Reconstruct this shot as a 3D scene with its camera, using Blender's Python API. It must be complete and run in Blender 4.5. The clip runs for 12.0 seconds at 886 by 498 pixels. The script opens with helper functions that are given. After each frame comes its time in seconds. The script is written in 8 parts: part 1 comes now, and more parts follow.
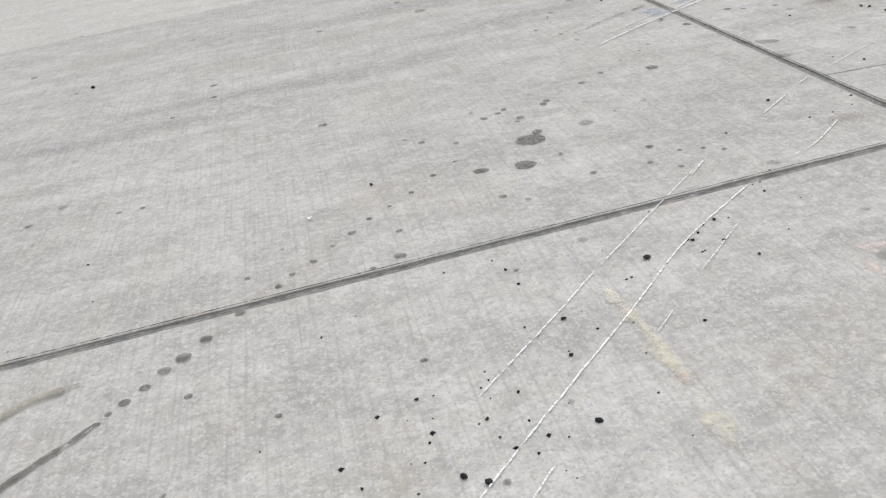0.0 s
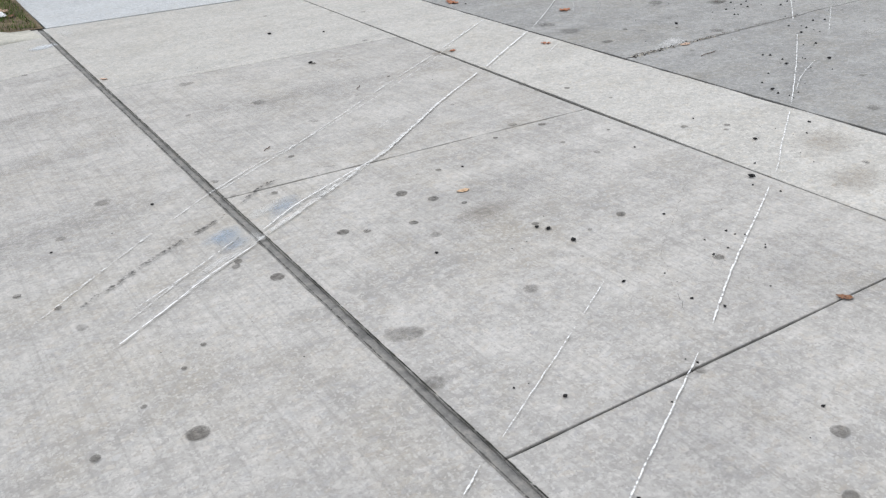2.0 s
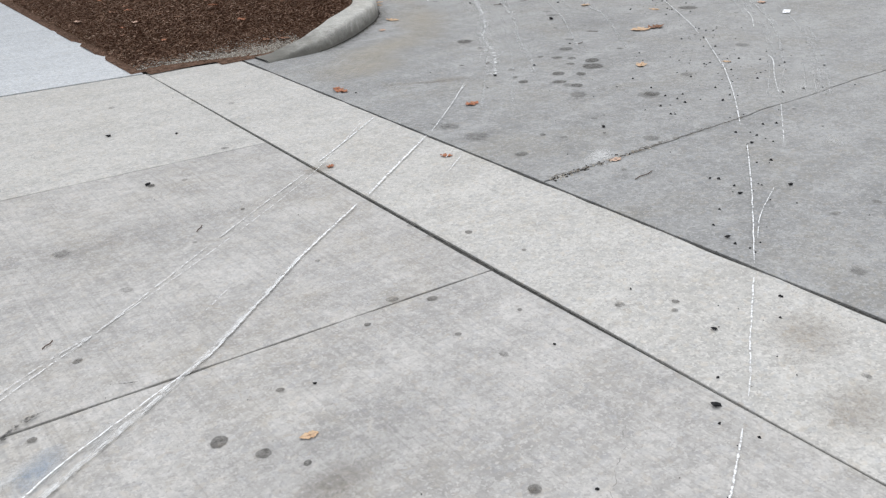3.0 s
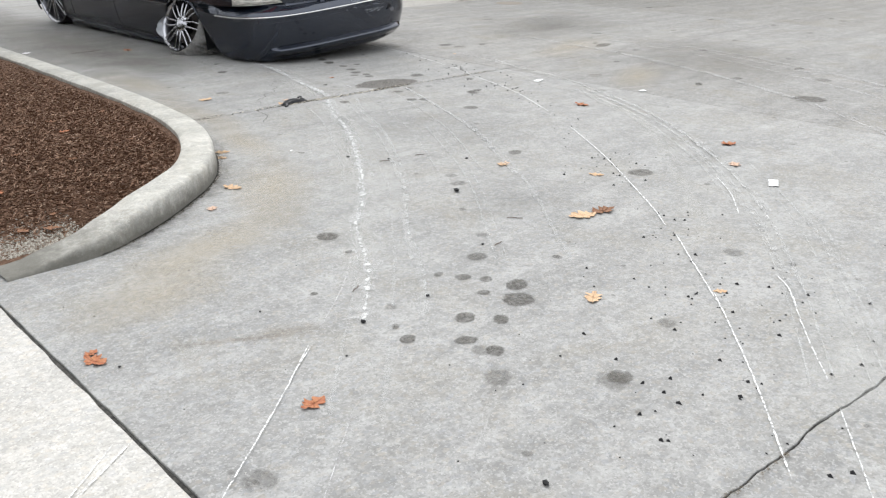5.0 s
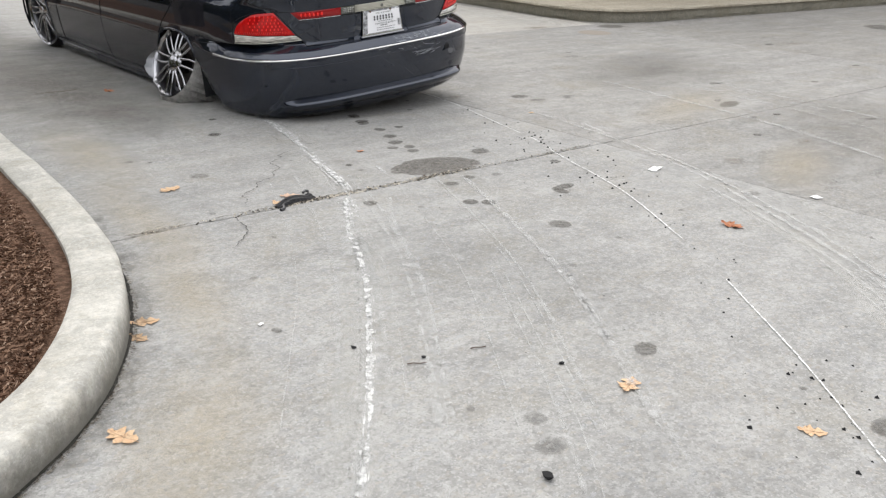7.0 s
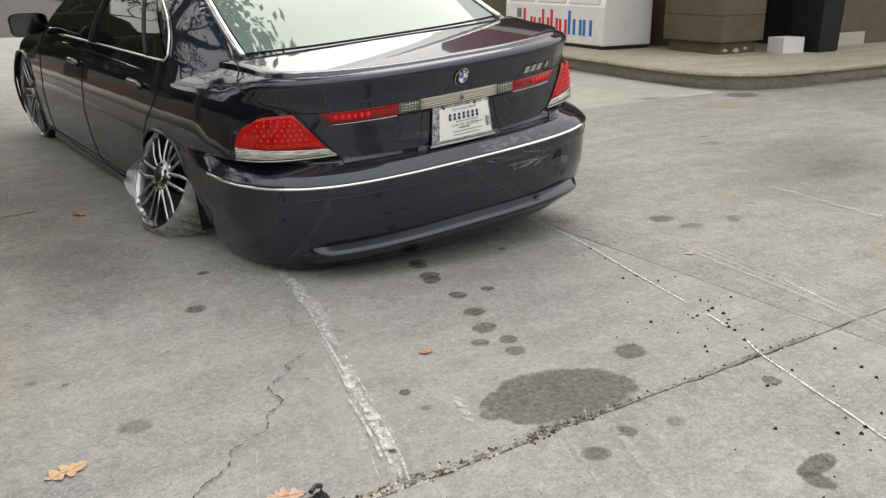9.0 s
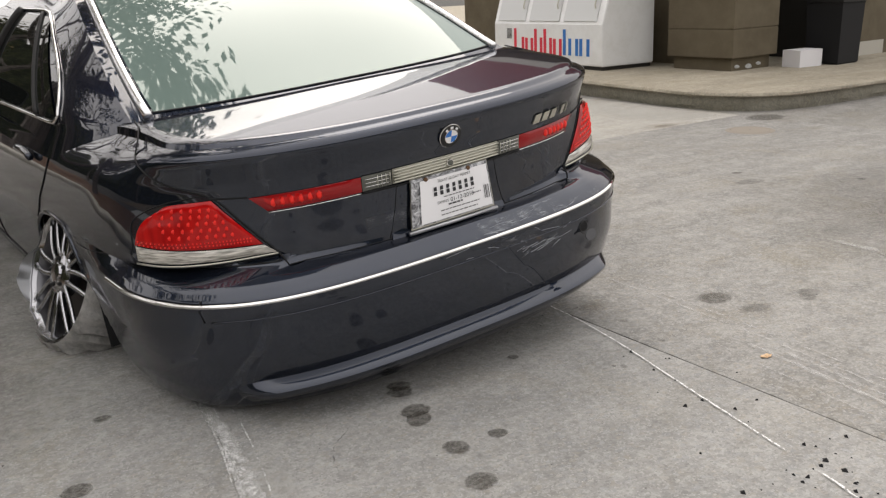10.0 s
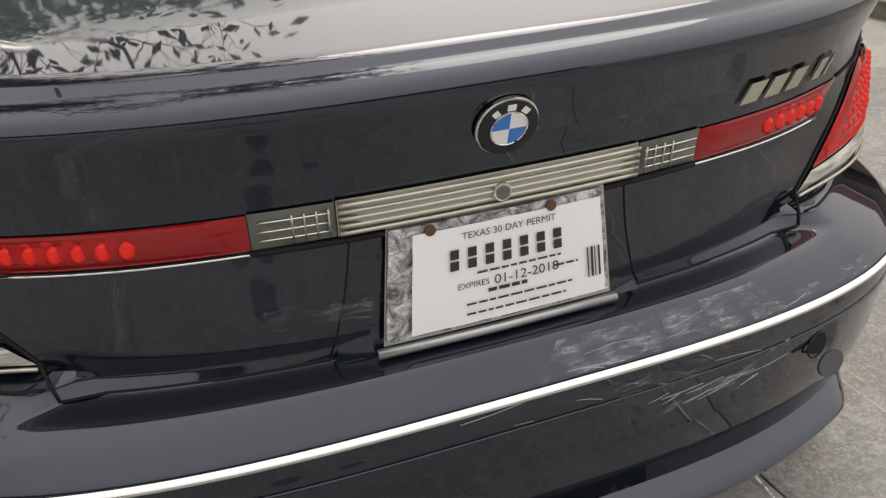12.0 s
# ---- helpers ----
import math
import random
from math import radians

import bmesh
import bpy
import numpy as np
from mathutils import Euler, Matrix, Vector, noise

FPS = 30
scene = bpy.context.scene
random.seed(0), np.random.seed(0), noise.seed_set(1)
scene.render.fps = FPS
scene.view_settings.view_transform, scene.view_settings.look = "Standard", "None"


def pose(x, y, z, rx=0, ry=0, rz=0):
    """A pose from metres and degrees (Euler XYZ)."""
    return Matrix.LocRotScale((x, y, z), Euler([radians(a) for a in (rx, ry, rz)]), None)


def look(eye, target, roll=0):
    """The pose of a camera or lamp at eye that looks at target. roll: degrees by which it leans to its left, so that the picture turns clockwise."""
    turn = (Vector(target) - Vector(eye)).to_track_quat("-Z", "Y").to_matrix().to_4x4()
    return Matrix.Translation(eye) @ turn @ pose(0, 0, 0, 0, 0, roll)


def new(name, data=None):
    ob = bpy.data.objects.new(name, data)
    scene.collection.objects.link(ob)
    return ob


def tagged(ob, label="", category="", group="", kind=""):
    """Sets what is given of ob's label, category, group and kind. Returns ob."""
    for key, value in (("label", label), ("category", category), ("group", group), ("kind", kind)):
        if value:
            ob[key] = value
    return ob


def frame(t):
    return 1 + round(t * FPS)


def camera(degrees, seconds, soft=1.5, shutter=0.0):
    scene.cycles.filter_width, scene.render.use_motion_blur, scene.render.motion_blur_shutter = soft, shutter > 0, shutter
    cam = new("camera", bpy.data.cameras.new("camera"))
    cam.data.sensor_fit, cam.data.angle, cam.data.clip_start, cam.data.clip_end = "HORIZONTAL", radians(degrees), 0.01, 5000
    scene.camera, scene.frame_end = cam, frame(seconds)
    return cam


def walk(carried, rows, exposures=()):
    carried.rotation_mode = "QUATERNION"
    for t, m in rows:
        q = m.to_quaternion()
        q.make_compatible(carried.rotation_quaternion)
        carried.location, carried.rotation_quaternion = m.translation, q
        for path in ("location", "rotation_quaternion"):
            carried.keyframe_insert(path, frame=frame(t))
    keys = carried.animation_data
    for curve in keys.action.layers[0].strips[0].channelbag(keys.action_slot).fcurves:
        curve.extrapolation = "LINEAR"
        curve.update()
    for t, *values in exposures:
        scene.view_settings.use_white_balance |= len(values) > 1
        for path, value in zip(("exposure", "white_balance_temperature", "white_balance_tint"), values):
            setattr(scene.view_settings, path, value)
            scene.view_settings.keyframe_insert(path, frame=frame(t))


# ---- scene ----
cam = camera(54.2, 12.0, 1.27)
PATH = [
    (0, (0.162, 0.188, 1.078), (0.414, 1.943, 0.152), -7.9),
    (0.5, (0.349, 0.634, 1.1), (0.827, 2.374, 0.237), -6.5),
    (1, (0.576, 1.061, 1.126), (1.248, 2.735, 0.262), -6.2),
    (1.5, (0.926, 1.488, 1.148), (1.71, 3.093, 0.248), -4.4),
    (2, (1.288, 1.894, 1.164), (2.199, 3.407, 0.226), -3.6),
    (2.5, (1.665, 2.269, 1.181), (2.652, 3.73, 0.237), -3.3),
    (3, (2.018, 2.619, 1.232), (3.078, 4.065, 0.345), -2.2),
    (3.5, (2.362, 2.975, 1.271), (3.483, 4.39, 0.408), -2.0),
    (3.7, (2.531, 3.107, 1.25), (3.663, 4.514, 0.391), -1.8),
    (5.3, (3.62, 4.274, 1.272), (4.885, 5.648, 0.557), -0.1),
    (5.5, (3.758, 4.449, 1.254), (5.022, 5.824, 0.539), -0.3),
    (6, (4.109, 4.858, 1.263), (5.341, 6.249, 0.525), -1.3),
    (6.5, (4.497, 5.267, 1.261), (5.647, 6.708, 0.486), 0.0),
    (7, (4.842, 5.703, 1.281), (6.002, 7.164, 0.562), 1.2),
    (7.2, (4.97, 5.879, 1.273), (6.112, 7.361, 0.566), 0.9),
    (8.8, (5.923, 7.333, 1.255), (6.981, 8.92, 0.653), 0.2),
    (9, (6.047, 7.529, 1.239), (7.095, 9.118, 0.625), -0.3),
    (9.5, (6.325, 7.992, 1.243), (7.425, 9.555, 0.653), -1.5),
    (10, (6.664, 8.404, 1.229), (7.729, 9.998, 0.658), -2.5),
    (10.5, (6.989, 8.773, 1.214), (8.013, 10.376, 0.597), -1.7),
    (11, (7.296, 9.063, 1.204), (8.205, 10.718, 0.542), -0.5),
    (11.5, (7.542, 9.376, 1.167), (8.323, 11.067, 0.438), 0.8),
    (12, (7.712, 9.693, 1.083), (8.406, 11.378, 0.26), 1.7),
]
walk(cam, [(t, look(eye, target, roll)) for t, eye, target, roll in PATH],
     [(0, 0.29, 6350, 11), (1.0, 0.37, 6300, 10), (2.3, 0.30, 6200, 11), (3.5, 0.38, 6250, 11), (4.5, 0.69, 6350, 10), (5.5, 0.93, 6450, 10), (6.2, 0.93, 6550, 11), (7.2, 0.79, 6600, 11), (8.8, 0.66, 7000, 10), (9.6, 0.60, 7000, 12), (10.5, 0.62, 7050, 14), (11.2, 0.66, 7050, 15), (12, 0.58, 7200, 12)])

# ---- light: overcast day, soft sun ahead of the camera ----
world = bpy.data.worlds.new("world")
scene.world = world
world.use_nodes = True
wn, wl = world.node_tree.nodes, world.node_tree.links
wn.clear()
sky = wn.new("ShaderNodeTexSky")
sky.sky_type = "NISHITA"
sky.sun_disc = False
sky.sun_elevation = radians(42)
sky.sun_rotation = radians(25)
sky.dust_density = 4.0
grey = wn.new("ShaderNodeHueSaturation")
grey.inputs["Saturation"].default_value = 0.22
bg = wn.new("ShaderNodeBackground")
bg.inputs["Strength"].default_value = 0.091
wo = wn.new("ShaderNodeOutputWorld")
wl.new(sky.outputs[0], grey.inputs["Color"])
haze = wn.new("ShaderNodeMix")
haze.data_type = "RGBA"
haze.inputs[0].default_value = 0.86
# overcast veil: brighter overhead than at the horizon, and round the hidden sun
way = wn.new("ShaderNodeTexCoord")
split = wn.new("ShaderNodeSeparateXYZ")
veil = wn.new("ShaderNodeValToRGB")
veil.color_ramp.elements[0].color = (0.66, 0.67, 0.685, 1)
veil.color_ramp.elements[1].color = (1.0, 1.02, 1.05, 1)
lift_veil = wn.new("ShaderNodeMix")
lift_veil.data_type = "RGBA"
lift_veil.blend_type = "MULTIPLY"
lift_veil.inputs[0].default_value = 1.0
lift_veil.inputs[7].default_value = (11.0, 11.0, 11.0, 1)
wl.new(way.outputs["Generated"], split.inputs[0])
wl.new(split.outputs[2], veil.inputs["Fac"])
toward = wn.new("ShaderNodeVectorMath")
toward.operation = "DOT_PRODUCT"
toward.inputs[1].default_value = (0.27, 0.58, 0.77)
glow = wn.new("ShaderNodeValToRGB")
glow.color_ramp.elements[0].color = (0.96, 0.97, 0.99, 1)
glow.color_ramp.elements[1].color = (1.38, 1.375, 1.36, 1)
glow_veil = wn.new("ShaderNodeMix")
glow_veil.data_type = "RGBA"
glow_veil.blend_type = "MULTIPLY"
glow_veil.inputs[0].default_value = 1.0
wl.new(way.outputs["Generated"], toward.inputs[0])
wl.new(toward.outputs["Value"], glow.inputs["Fac"])
wl.new(veil.outputs["Color"], glow_veil.inputs[6])
wl.new(glow.outputs["Color"], glow_veil.inputs[7])
wl.new(glow_veil.outputs[2], lift_veil.inputs[6])
wl.new(lift_veil.outputs[2], haze.inputs[7])
wl.new(grey.outputs[0], haze.inputs[6])
wl.new(haze.outputs[2], bg.inputs["Color"])
wl.new(bg.outputs[0], wo.inputs["Surface"])

sun_data = bpy.data.lights.new("sun", "SUN")
sun_data.energy = 0.8
sun_data.angle = radians(40)
sun_data.color = (1.0, 0.97, 0.92)
sun = new("sun", sun_data)
sun.matrix_world = look((0.27 * 20, 0.58 * 20, 0.77 * 20), (0, 0, 0))


# ---- building helpers ----
def mesh_of(name, bm, smooth=False):
    me = bpy.data.meshes.new(name)
    bm.normal_update()
    bm.to_mesh(me)
    bm.free()
    if smooth:
        me.polygons.foreach_set("use_smooth", [True] * len(me.polygons))
    return me


def part(name, bm, material, parent=None, label="", smooth=False, sharp=None):
    """Links a bmesh as one mesh object under a thing or a part."""
    me = mesh_of(name, bm, smooth)
    if sharp is not None:
        me.set_sharp_from_angle(angle=radians(sharp))
    me.materials.append(material)
    ob = new(name, me)
    if parent is not None:
        ob.parent = parent
    if label:
        tagged(ob, label)
    return ob


def thing(name, label, category, m=None, group="", kind=""):
    ob = new(name)
    ob.empty_display_size = 0.1
    if m is not None:
        ob.matrix_world = m
    return tagged(ob, label, category, group, kind)


def box(bm, x0, y0, z0, x1, y1, z1, bevel=0.0):
    b = bmesh.new()
    bmesh.ops.create_cube(b, size=1, matrix=Matrix.Translation(((x0 + x1) / 2, (y0 + y1) / 2, (z0 + z1) / 2)) @ Matrix.Diagonal((x1 - x0, y1 - y0, z1 - z0, 1)))
    if bevel:
        bmesh.ops.bevel(b, geom=b.edges[:], offset=bevel, segments=2, affect="EDGES", profile=0.7)
    me = bpy.data.meshes.new("tmp")
    b.to_mesh(me)
    b.free()
    bm.from_mesh(me)
    bpy.data.meshes.remove(me)
    return bm


def catmull(pts, step=0.03, closed=False):
    """Even points along a smooth curve through pts (2D or 3D)."""
    P = [Vector((*p, 0)) if len(p) == 2 else Vector(p) for p in pts]
    n = len(P)
    out = []
    for i in range(n if closed else n - 1):
        if closed:
            a, b, c, d = P[i - 1], P[i], P[(i + 1) % n], P[(i + 2) % n]
        else:
            b, c = P[i], P[i + 1]
            a = P[i - 1] if i else b + (b - c)
            d = P[i + 2] if i + 2 < n else c + (c - b)
        k = max(1, int((c - b).length / step))
        for j in range(k):
            t = j / k
            out.append(0.5 * (2 * b + (c - a) * t + (2 * a - 5 * b + 4 * c - d) * t * t + (3 * b - a - 3 * c + d) * t ** 3))
    if not closed:
        out.append(P[-1])
    return out


def grid_faces(bm, rows, close=False):
    """Quads between rows of points."""
    V = [[bm.verts.new(p) for p in r] for r in rows]
    for a, b in zip(V, V[1:]):
        n = len(a)
        for i in range(n if close else n - 1):
            bm.faces.new((a[i], a[(i + 1) % n], b[(i + 1) % n], b[i]))
    return V


def tube(bm, pts, r, sides=6, flat=1.0):
    """A round or flattened rod along points."""
    pts = [Vector(p) for p in pts]
    rows = []
    for i, p in enumerate(pts):
        d = (pts[min(i + 1, len(pts) - 1)] - pts[max(i - 1, 0)]).normalized()
        up = Vector((0, 0, 1)) if abs(d.z) < 0.9 else Vector((0, 1, 0))
        s = d.cross(up).normalized()
        w = s.cross(d)
        rows.append([p + s * math.cos(a) * r * flat + w * math.sin(a) * r for a in (2 * math.pi * k / sides for k in range(sides))])
    V = grid_faces(bm, rows, close=True)
    bm.faces.new(V[0][::-1])
    bm.faces.new(V[-1])


# ---- materials ----
def mat(name, color=(0.5, 0.5, 0.5), rough=0.6, metal=0.0, spec=0.5, coat=0.0, **kw):
    m = bpy.data.materials.new(name)
    m.use_nodes = True
    b = m.node_tree.nodes["Principled BSDF"]
    b.inputs["Base Color"].default_value = (*color, 1)
    b.inputs["Roughness"].default_value = rough
    b.inputs["Metallic"].default_value = metal
    b.inputs["Specular IOR Level"].default_value = spec
    b.inputs["Coat Weight"].default_value = coat
    b.inputs["Coat Roughness"].default_value = 0.03
    for k, v in kw.items():
        b.inputs[k.replace("_", " ")].default_value = v
    return m


class Nodes:
    """Short names for wiring a material."""

    def __init__(self, m):
        self.t = m.node_tree
        self.n, self.l = self.t.nodes, self.t.links
        self.bsdf = self.n["Principled BSDF"]
        self.out = self.n["Material Output"]

    def add(self, kind, inputs=None, **props):
        node = self.n.new("ShaderNode" + kind)
        if "operation" in props:
            node.operation = props["operation"]
            if props.get("use_clamp", False):
                node.use_clamp = True
        if "attribute_name" in props:
            node.attribute_name = props["attribute_name"]
        if "data_type" in props:
            node.data_type = props["data_type"]
        if "blend_type" in props:
            node.blend_type = props["blend_type"]
        for k, v in (inputs or {}).items():
            if isinstance(v, bpy.types.NodeSocket):
                self.l.new(v, node.inputs[k])
            else:
                node.inputs[k].default_value = v
        return node

    def noise(self, vec, scale, detail=4, rough=0.55, dist=0.0):
        return self.add("TexNoise", {"Vector": vec, "Scale": scale, "Detail": detail, "Roughness": rough, "Distortion": dist}).outputs["Fac"]

    def ramp(self, fac, stops):
        node = self.add("ValToRGB", {"Fac": fac})
        e = node.color_ramp.elements
        while len(e) < len(stops):
            e.new(0.5)
        for el, (p, c) in zip(e, stops):
            el.position = p
            el.color = (c, c, c, 1) if isinstance(c, (int, float)) else (*c, 1)
        return node.outputs["Color"]

    def mix(self, fac, a, b, blend="MIX"):
        node = self.add("Mix", data_type="RGBA", blend_type=blend)
        for s, v in ((0, fac), (6, a), (7, b)):
            if isinstance(v, bpy.types.NodeSocket):
                self.l.new(v, node.inputs[s])
            else:
                node.inputs[s].default_value = v if isinstance(v, float) else (*v, 1)
        return node.outputs[2]

    def math(self, op, a, b=0.0, c=0.0, clamp=False):
        node = self.add("Math", operation=op, use_clamp=clamp)
        for i, v in enumerate((a, b, c)):
            if isinstance(v, bpy.types.NodeSocket):
                self.l.new(v, node.inputs[i])
            else:
                node.inputs[i].default_value = v
        return node.outputs[0]

    def scaled(self, vec, sx, sy, sz, rz=0.0):
        return self.add("Mapping", {"Vector": vec, "Scale": (sx, sy, sz), "Rotation": (0, 0, rz)}).outputs[0]

    def place(self):
        return self.add("NewGeometry").outputs["Position"]

    def bump(self, height, strength, distance=0.01):
        b = self.add("Bump", {"Height": height, "Strength": strength, "Distance": distance})
        self.l.new(b.outputs[0], self.bsdf.inputs["Normal"])

    def color(self, c):
        self.l.new(c, self.bsdf.inputs["Base Color"])

    def fade(self, alpha):
        """Lets what lies beneath show through where alpha is low."""
        tr = self.add("BsdfTransparent")
        mx = self.add("MixShader")
        self.l.new(alpha, mx.inputs[0])
        self.l.new(tr.outputs[0], mx.inputs[1])
        self.l.new(self.bsdf.outputs[0], mx.inputs[2])
        self.l.new(mx.outputs[0], self.out.inputs["Surface"])


def streak_mat(name, color, lo, hi, scale, strength=1.0):
    m = mat(name, color, 0.8, spec=0.2)
    n = Nodes(m)
    p = n.place()
    wear = n.add("Attribute", attribute_name="wear").outputs["Fac"]
    edge = n.math("MULTIPLY", n.math("MULTIPLY", wear, wear), 0.4 * (hi - lo) + 0.045)
    a = n.ramp(n.math("SUBTRACT", n.noise(p, scale, 4, 0.7), edge), [(lo, 0.0), (hi, 1.0)])
    n.fade(n.math("MULTIPLY", a, strength))
    return m


def concrete(name, base, warm, streak_turn=0.0, streak=0.5, speck=0.5, rough=0.85, blotch=1.0):
    """Worn broom-finished concrete: cloudy blotches, sand grain, fine pits and broom streaks."""
    m = mat(name, base, rough, spec=0.25)
    n = Nodes(m)
    p = n.place()
    big = n.noise(p, 0.55, 3, 0.6)
    mid = n.noise(p, 4.5, 5, 0.62, 0.3)
    smear = n.noise(n.scaled(p, 0.8, 3.4, 1, streak_turn), 1.5, 4, 0.6)
    small = n.noise(p, 38.0, 4, 0.65)
    mott = n.noise(p, 13.0, 6, 0.72, 0.8)
    cloud = n.noise(n.scaled(p, 1, 1, 1, 1.1), 2.1, 6, 0.72, 0.6)
    grain = n.noise(p, 190.0, 2, 0.6)
    broom = n.noise(n.scaled(p, 110.0, 2.5, 1, 0.03), 1.0, 2, 0.5)
    lo = [c * 0.60 for c in base]
    hi = [min(1, c * 1.30) for c in base]
    fleck = n.noise(p, 85.0, 3, 0.7)
    bent = n.add("VectorMath", {0: p, 1: n.add("VectorMath", {0: n.add("TexNoise", {"Vector": p, "Scale": 60.0, "Detail": 2.0}).outputs["Color"], 1: (0.012, 0.012, 0.0)}, operation="MULTIPLY").outputs[0]}, operation="ADD").outputs[0]
    stone = n.add("SeparateColor", {0: n.add("TexVoronoi", {"Vector": n.scaled(bent, 1.0, 1.35, 1.0, 0.6), "Scale": 62.0}).outputs["Color"]}).outputs
    sand = n.add("SeparateColor", {0: n.add("TexVoronoi", {"Vector": n.scaled(bent, 1.0, 1.0, 1.0), "Scale": 190.0}).outputs["Color"]}).outputs
    c = n.mix(n.ramp(big, [(0.36, 0.0), (0.66, 1.0)]), base, warm)
    c = n.mix(n.math("MULTIPLY", n.ramp(mid, [(0.42, 0.0), (0.70, 1.0)]), 0.34 * blotch), c, lo)
    c = n.mix(n.math("MULTIPLY", n.ramp(mid, [(0.28, 1.0), (0.44, 0.0)]), 0.30 * blotch), c, hi)
    c = n.mix(n.math("MULTIPLY", n.ramp(smear, [(0.44, 0.0), (0.70, 1.0)]), 0.50 * blotch), c, lo)
    c = n.mix(n.math("MULTIPLY", n.ramp(smear, [(0.28, 1.0), (0.46, 0.0)]), 0.40 * blotch), c, hi)
    c = n.mix(n.math("MULTIPLY", n.ramp(mott, [(0.50, 0.0), (0.66, 1.0)]), 0.34 * blotch), c, lo)
    c = n.mix(n.math("MULTIPLY", n.ramp(mott, [(0.34, 1.0), (0.48, 0.0)]), 0.48 * blotch), c, hi)
    c = n.mix(n.math("MULTIPLY", n.ramp(cloud, [(0.50, 0.0), (0.70, 1.0)]), 0.44 * blotch), c, [base[0] * 0.80, base[1] * 0.74, base[2] * 0.62])
    c = n.mix(n.math("MULTIPLY", n.ramp(small, [(0.52, 0.0), (0.68, 1.0)]), 0.30), c, lo)
    c = n.mix(n.math("MULTIPLY", n.ramp(small, [(0.32, 1.0), (0.46, 0.0)]), 0.36), c, hi)
    c = n.mix(n.math("MULTIPLY", n.ramp(stone[0], [(0.70, 0.0), (1.0, 1.0)]), 0.95 * speck), c, lo)
    c = n.mix(n.math("MULTIPLY", n.ramp(stone[0], [(0.0, 1.0), (0.30, 0.0)]), 1.05 * speck), c, hi)
    c = n.mix(n.math("MULTIPLY", n.ramp(stone[1], [(0.80, 0.0), (1.0, 1.0)]), 0.8 * speck), c, [base[0] * 1.12, base[1] * 1.0, base[2] * 0.84])
    c = n.mix(n.math("MULTIPLY", n.ramp(stone[2], [(0.82, 0.0), (1.0, 1.0)]), 0.7 * speck), c, [base[0] * 0.86, base[1] * 0.92, base[2] * 1.04])
    c = n.mix(n.math("MULTIPLY", n.ramp(sand[0], [(0.74, 0.0), (1.0, 1.0)]), 1.5 * speck), c, [v * 0.62 for v in base])
    c = n.mix(n.math("MULTIPLY", n.ramp(sand[1], [(0.0, 1.0), (0.26, 0.0)]), 1.5 * speck), c, [min(1, v * 1.36) for v in base])
    c = n.mix(n.math("MULTIPLY", n.ramp(fleck, [(0.56, 0.0), (0.66, 1.0)]), 0.50 * speck), c, lo)
    c = n.mix(n.math("MULTIPLY", n.ramp(grain, [(0.58, 0.0), (0.68, 1.0)]), 0.6 * speck), c, [v * 0.45 for v in base])
    c = n.mix(n.math("MULTIPLY", n.ramp(broom, [(0.50, 0.0), (0.70, 1.0)]), 0.30 * streak), c, lo)
    rnd = n.add("ObjectInfo").outputs["Random"]
    c = n.mix(n.math("MULTIPLY", rnd, 0.07), c, lo)
    n.color(c)
    h = n.math("ADD", n.math("MULTIPLY", grain, 0.5), n.math("ADD", n.math("MULTIPLY", small, 0.7), n.math("MULTIPLY", broom, 0.5 * streak)))
    n.bump(h, 0.32, 0.003)
    return m


m_drive = concrete("driveway_concrete", (0.440, 0.424, 0.400), (0.488, 0.468, 0.434), -0.12, 1.15, 0.32, 0.85, 1.25)
m_lot = concrete("lot_concrete", (0.311, 0.308, 0.297), (0.361, 0.353, 0.334), -0.7, 0.35, 0.42, 0.8, 1.35)
m_lot_mid = concrete("soiled_lot_concrete", (0.281, 0.275, 0.262), (0.327, 0.319, 0.300), -0.65, 0.35, 0.5, 0.8, 1.9)
m_lot_pale = concrete("pale_lot_concrete", (0.374, 0.361, 0.332), (0.416, 0.399, 0.365), -0.6, 0.35, 0.5, 0.8, 1.2)
m_lot_far = concrete("grimy_lot_concrete", (0.264, 0.256, 0.240), (0.315, 0.304, 0.282), -0.6, 0.35, 0.5, 0.8, 1.9)
m_pale_kerb = concrete("pale_kerb_concrete", (0.544, 0.523, 0.459), (0.586, 0.565, 0.493), 0.4, 0.2, 0.25, 0.85, 0.9)
m_walk = concrete("sidewalk_concrete", (0.527, 0.540, 0.544), (0.561, 0.570, 0.570), 0.2, 0.4, 0.4, 0.85, 0.5)
m_apron = concrete("apron_concrete", (0.482, 0.466, 0.434), (0.530, 0.512, 0.472), 0.1, 0.4, 0.4, 0.85, 0.7)
m_kerb = concrete("kerb_concrete", (0.493, 0.480, 0.438), (0.544, 0.527, 0.472), 0.4, 0.2, 0.25, 0.85, 1.4)
nk = Nodes(m_kerb)
pk = nk.place()
base_link = nk.bsdf.inputs["Base Color"].links[0].from_socket
hz = nk.add("SeparateXYZ", {0: pk}).outputs[2]
foot = nk.ramp(nk.math("ADD", hz, nk.math("MULTIPLY", nk.noise(pk, 14, 5, 0.7), 0.10)), [(0.075, 1.0), (0.155, 0.0)])
mould = nk.ramp(nk.noise(nk.scaled(pk, 1, 1, 0.6), 9, 6, 0.75), [(0.54, 0.0), (0.72, 0.75)])
nk.color(nk.mix(nk.math("MULTIPLY", foot, 0.8), nk.mix(mould, base_link, (0.30, 0.285, 0.24)), (0.085, 0.08, 0.065)))
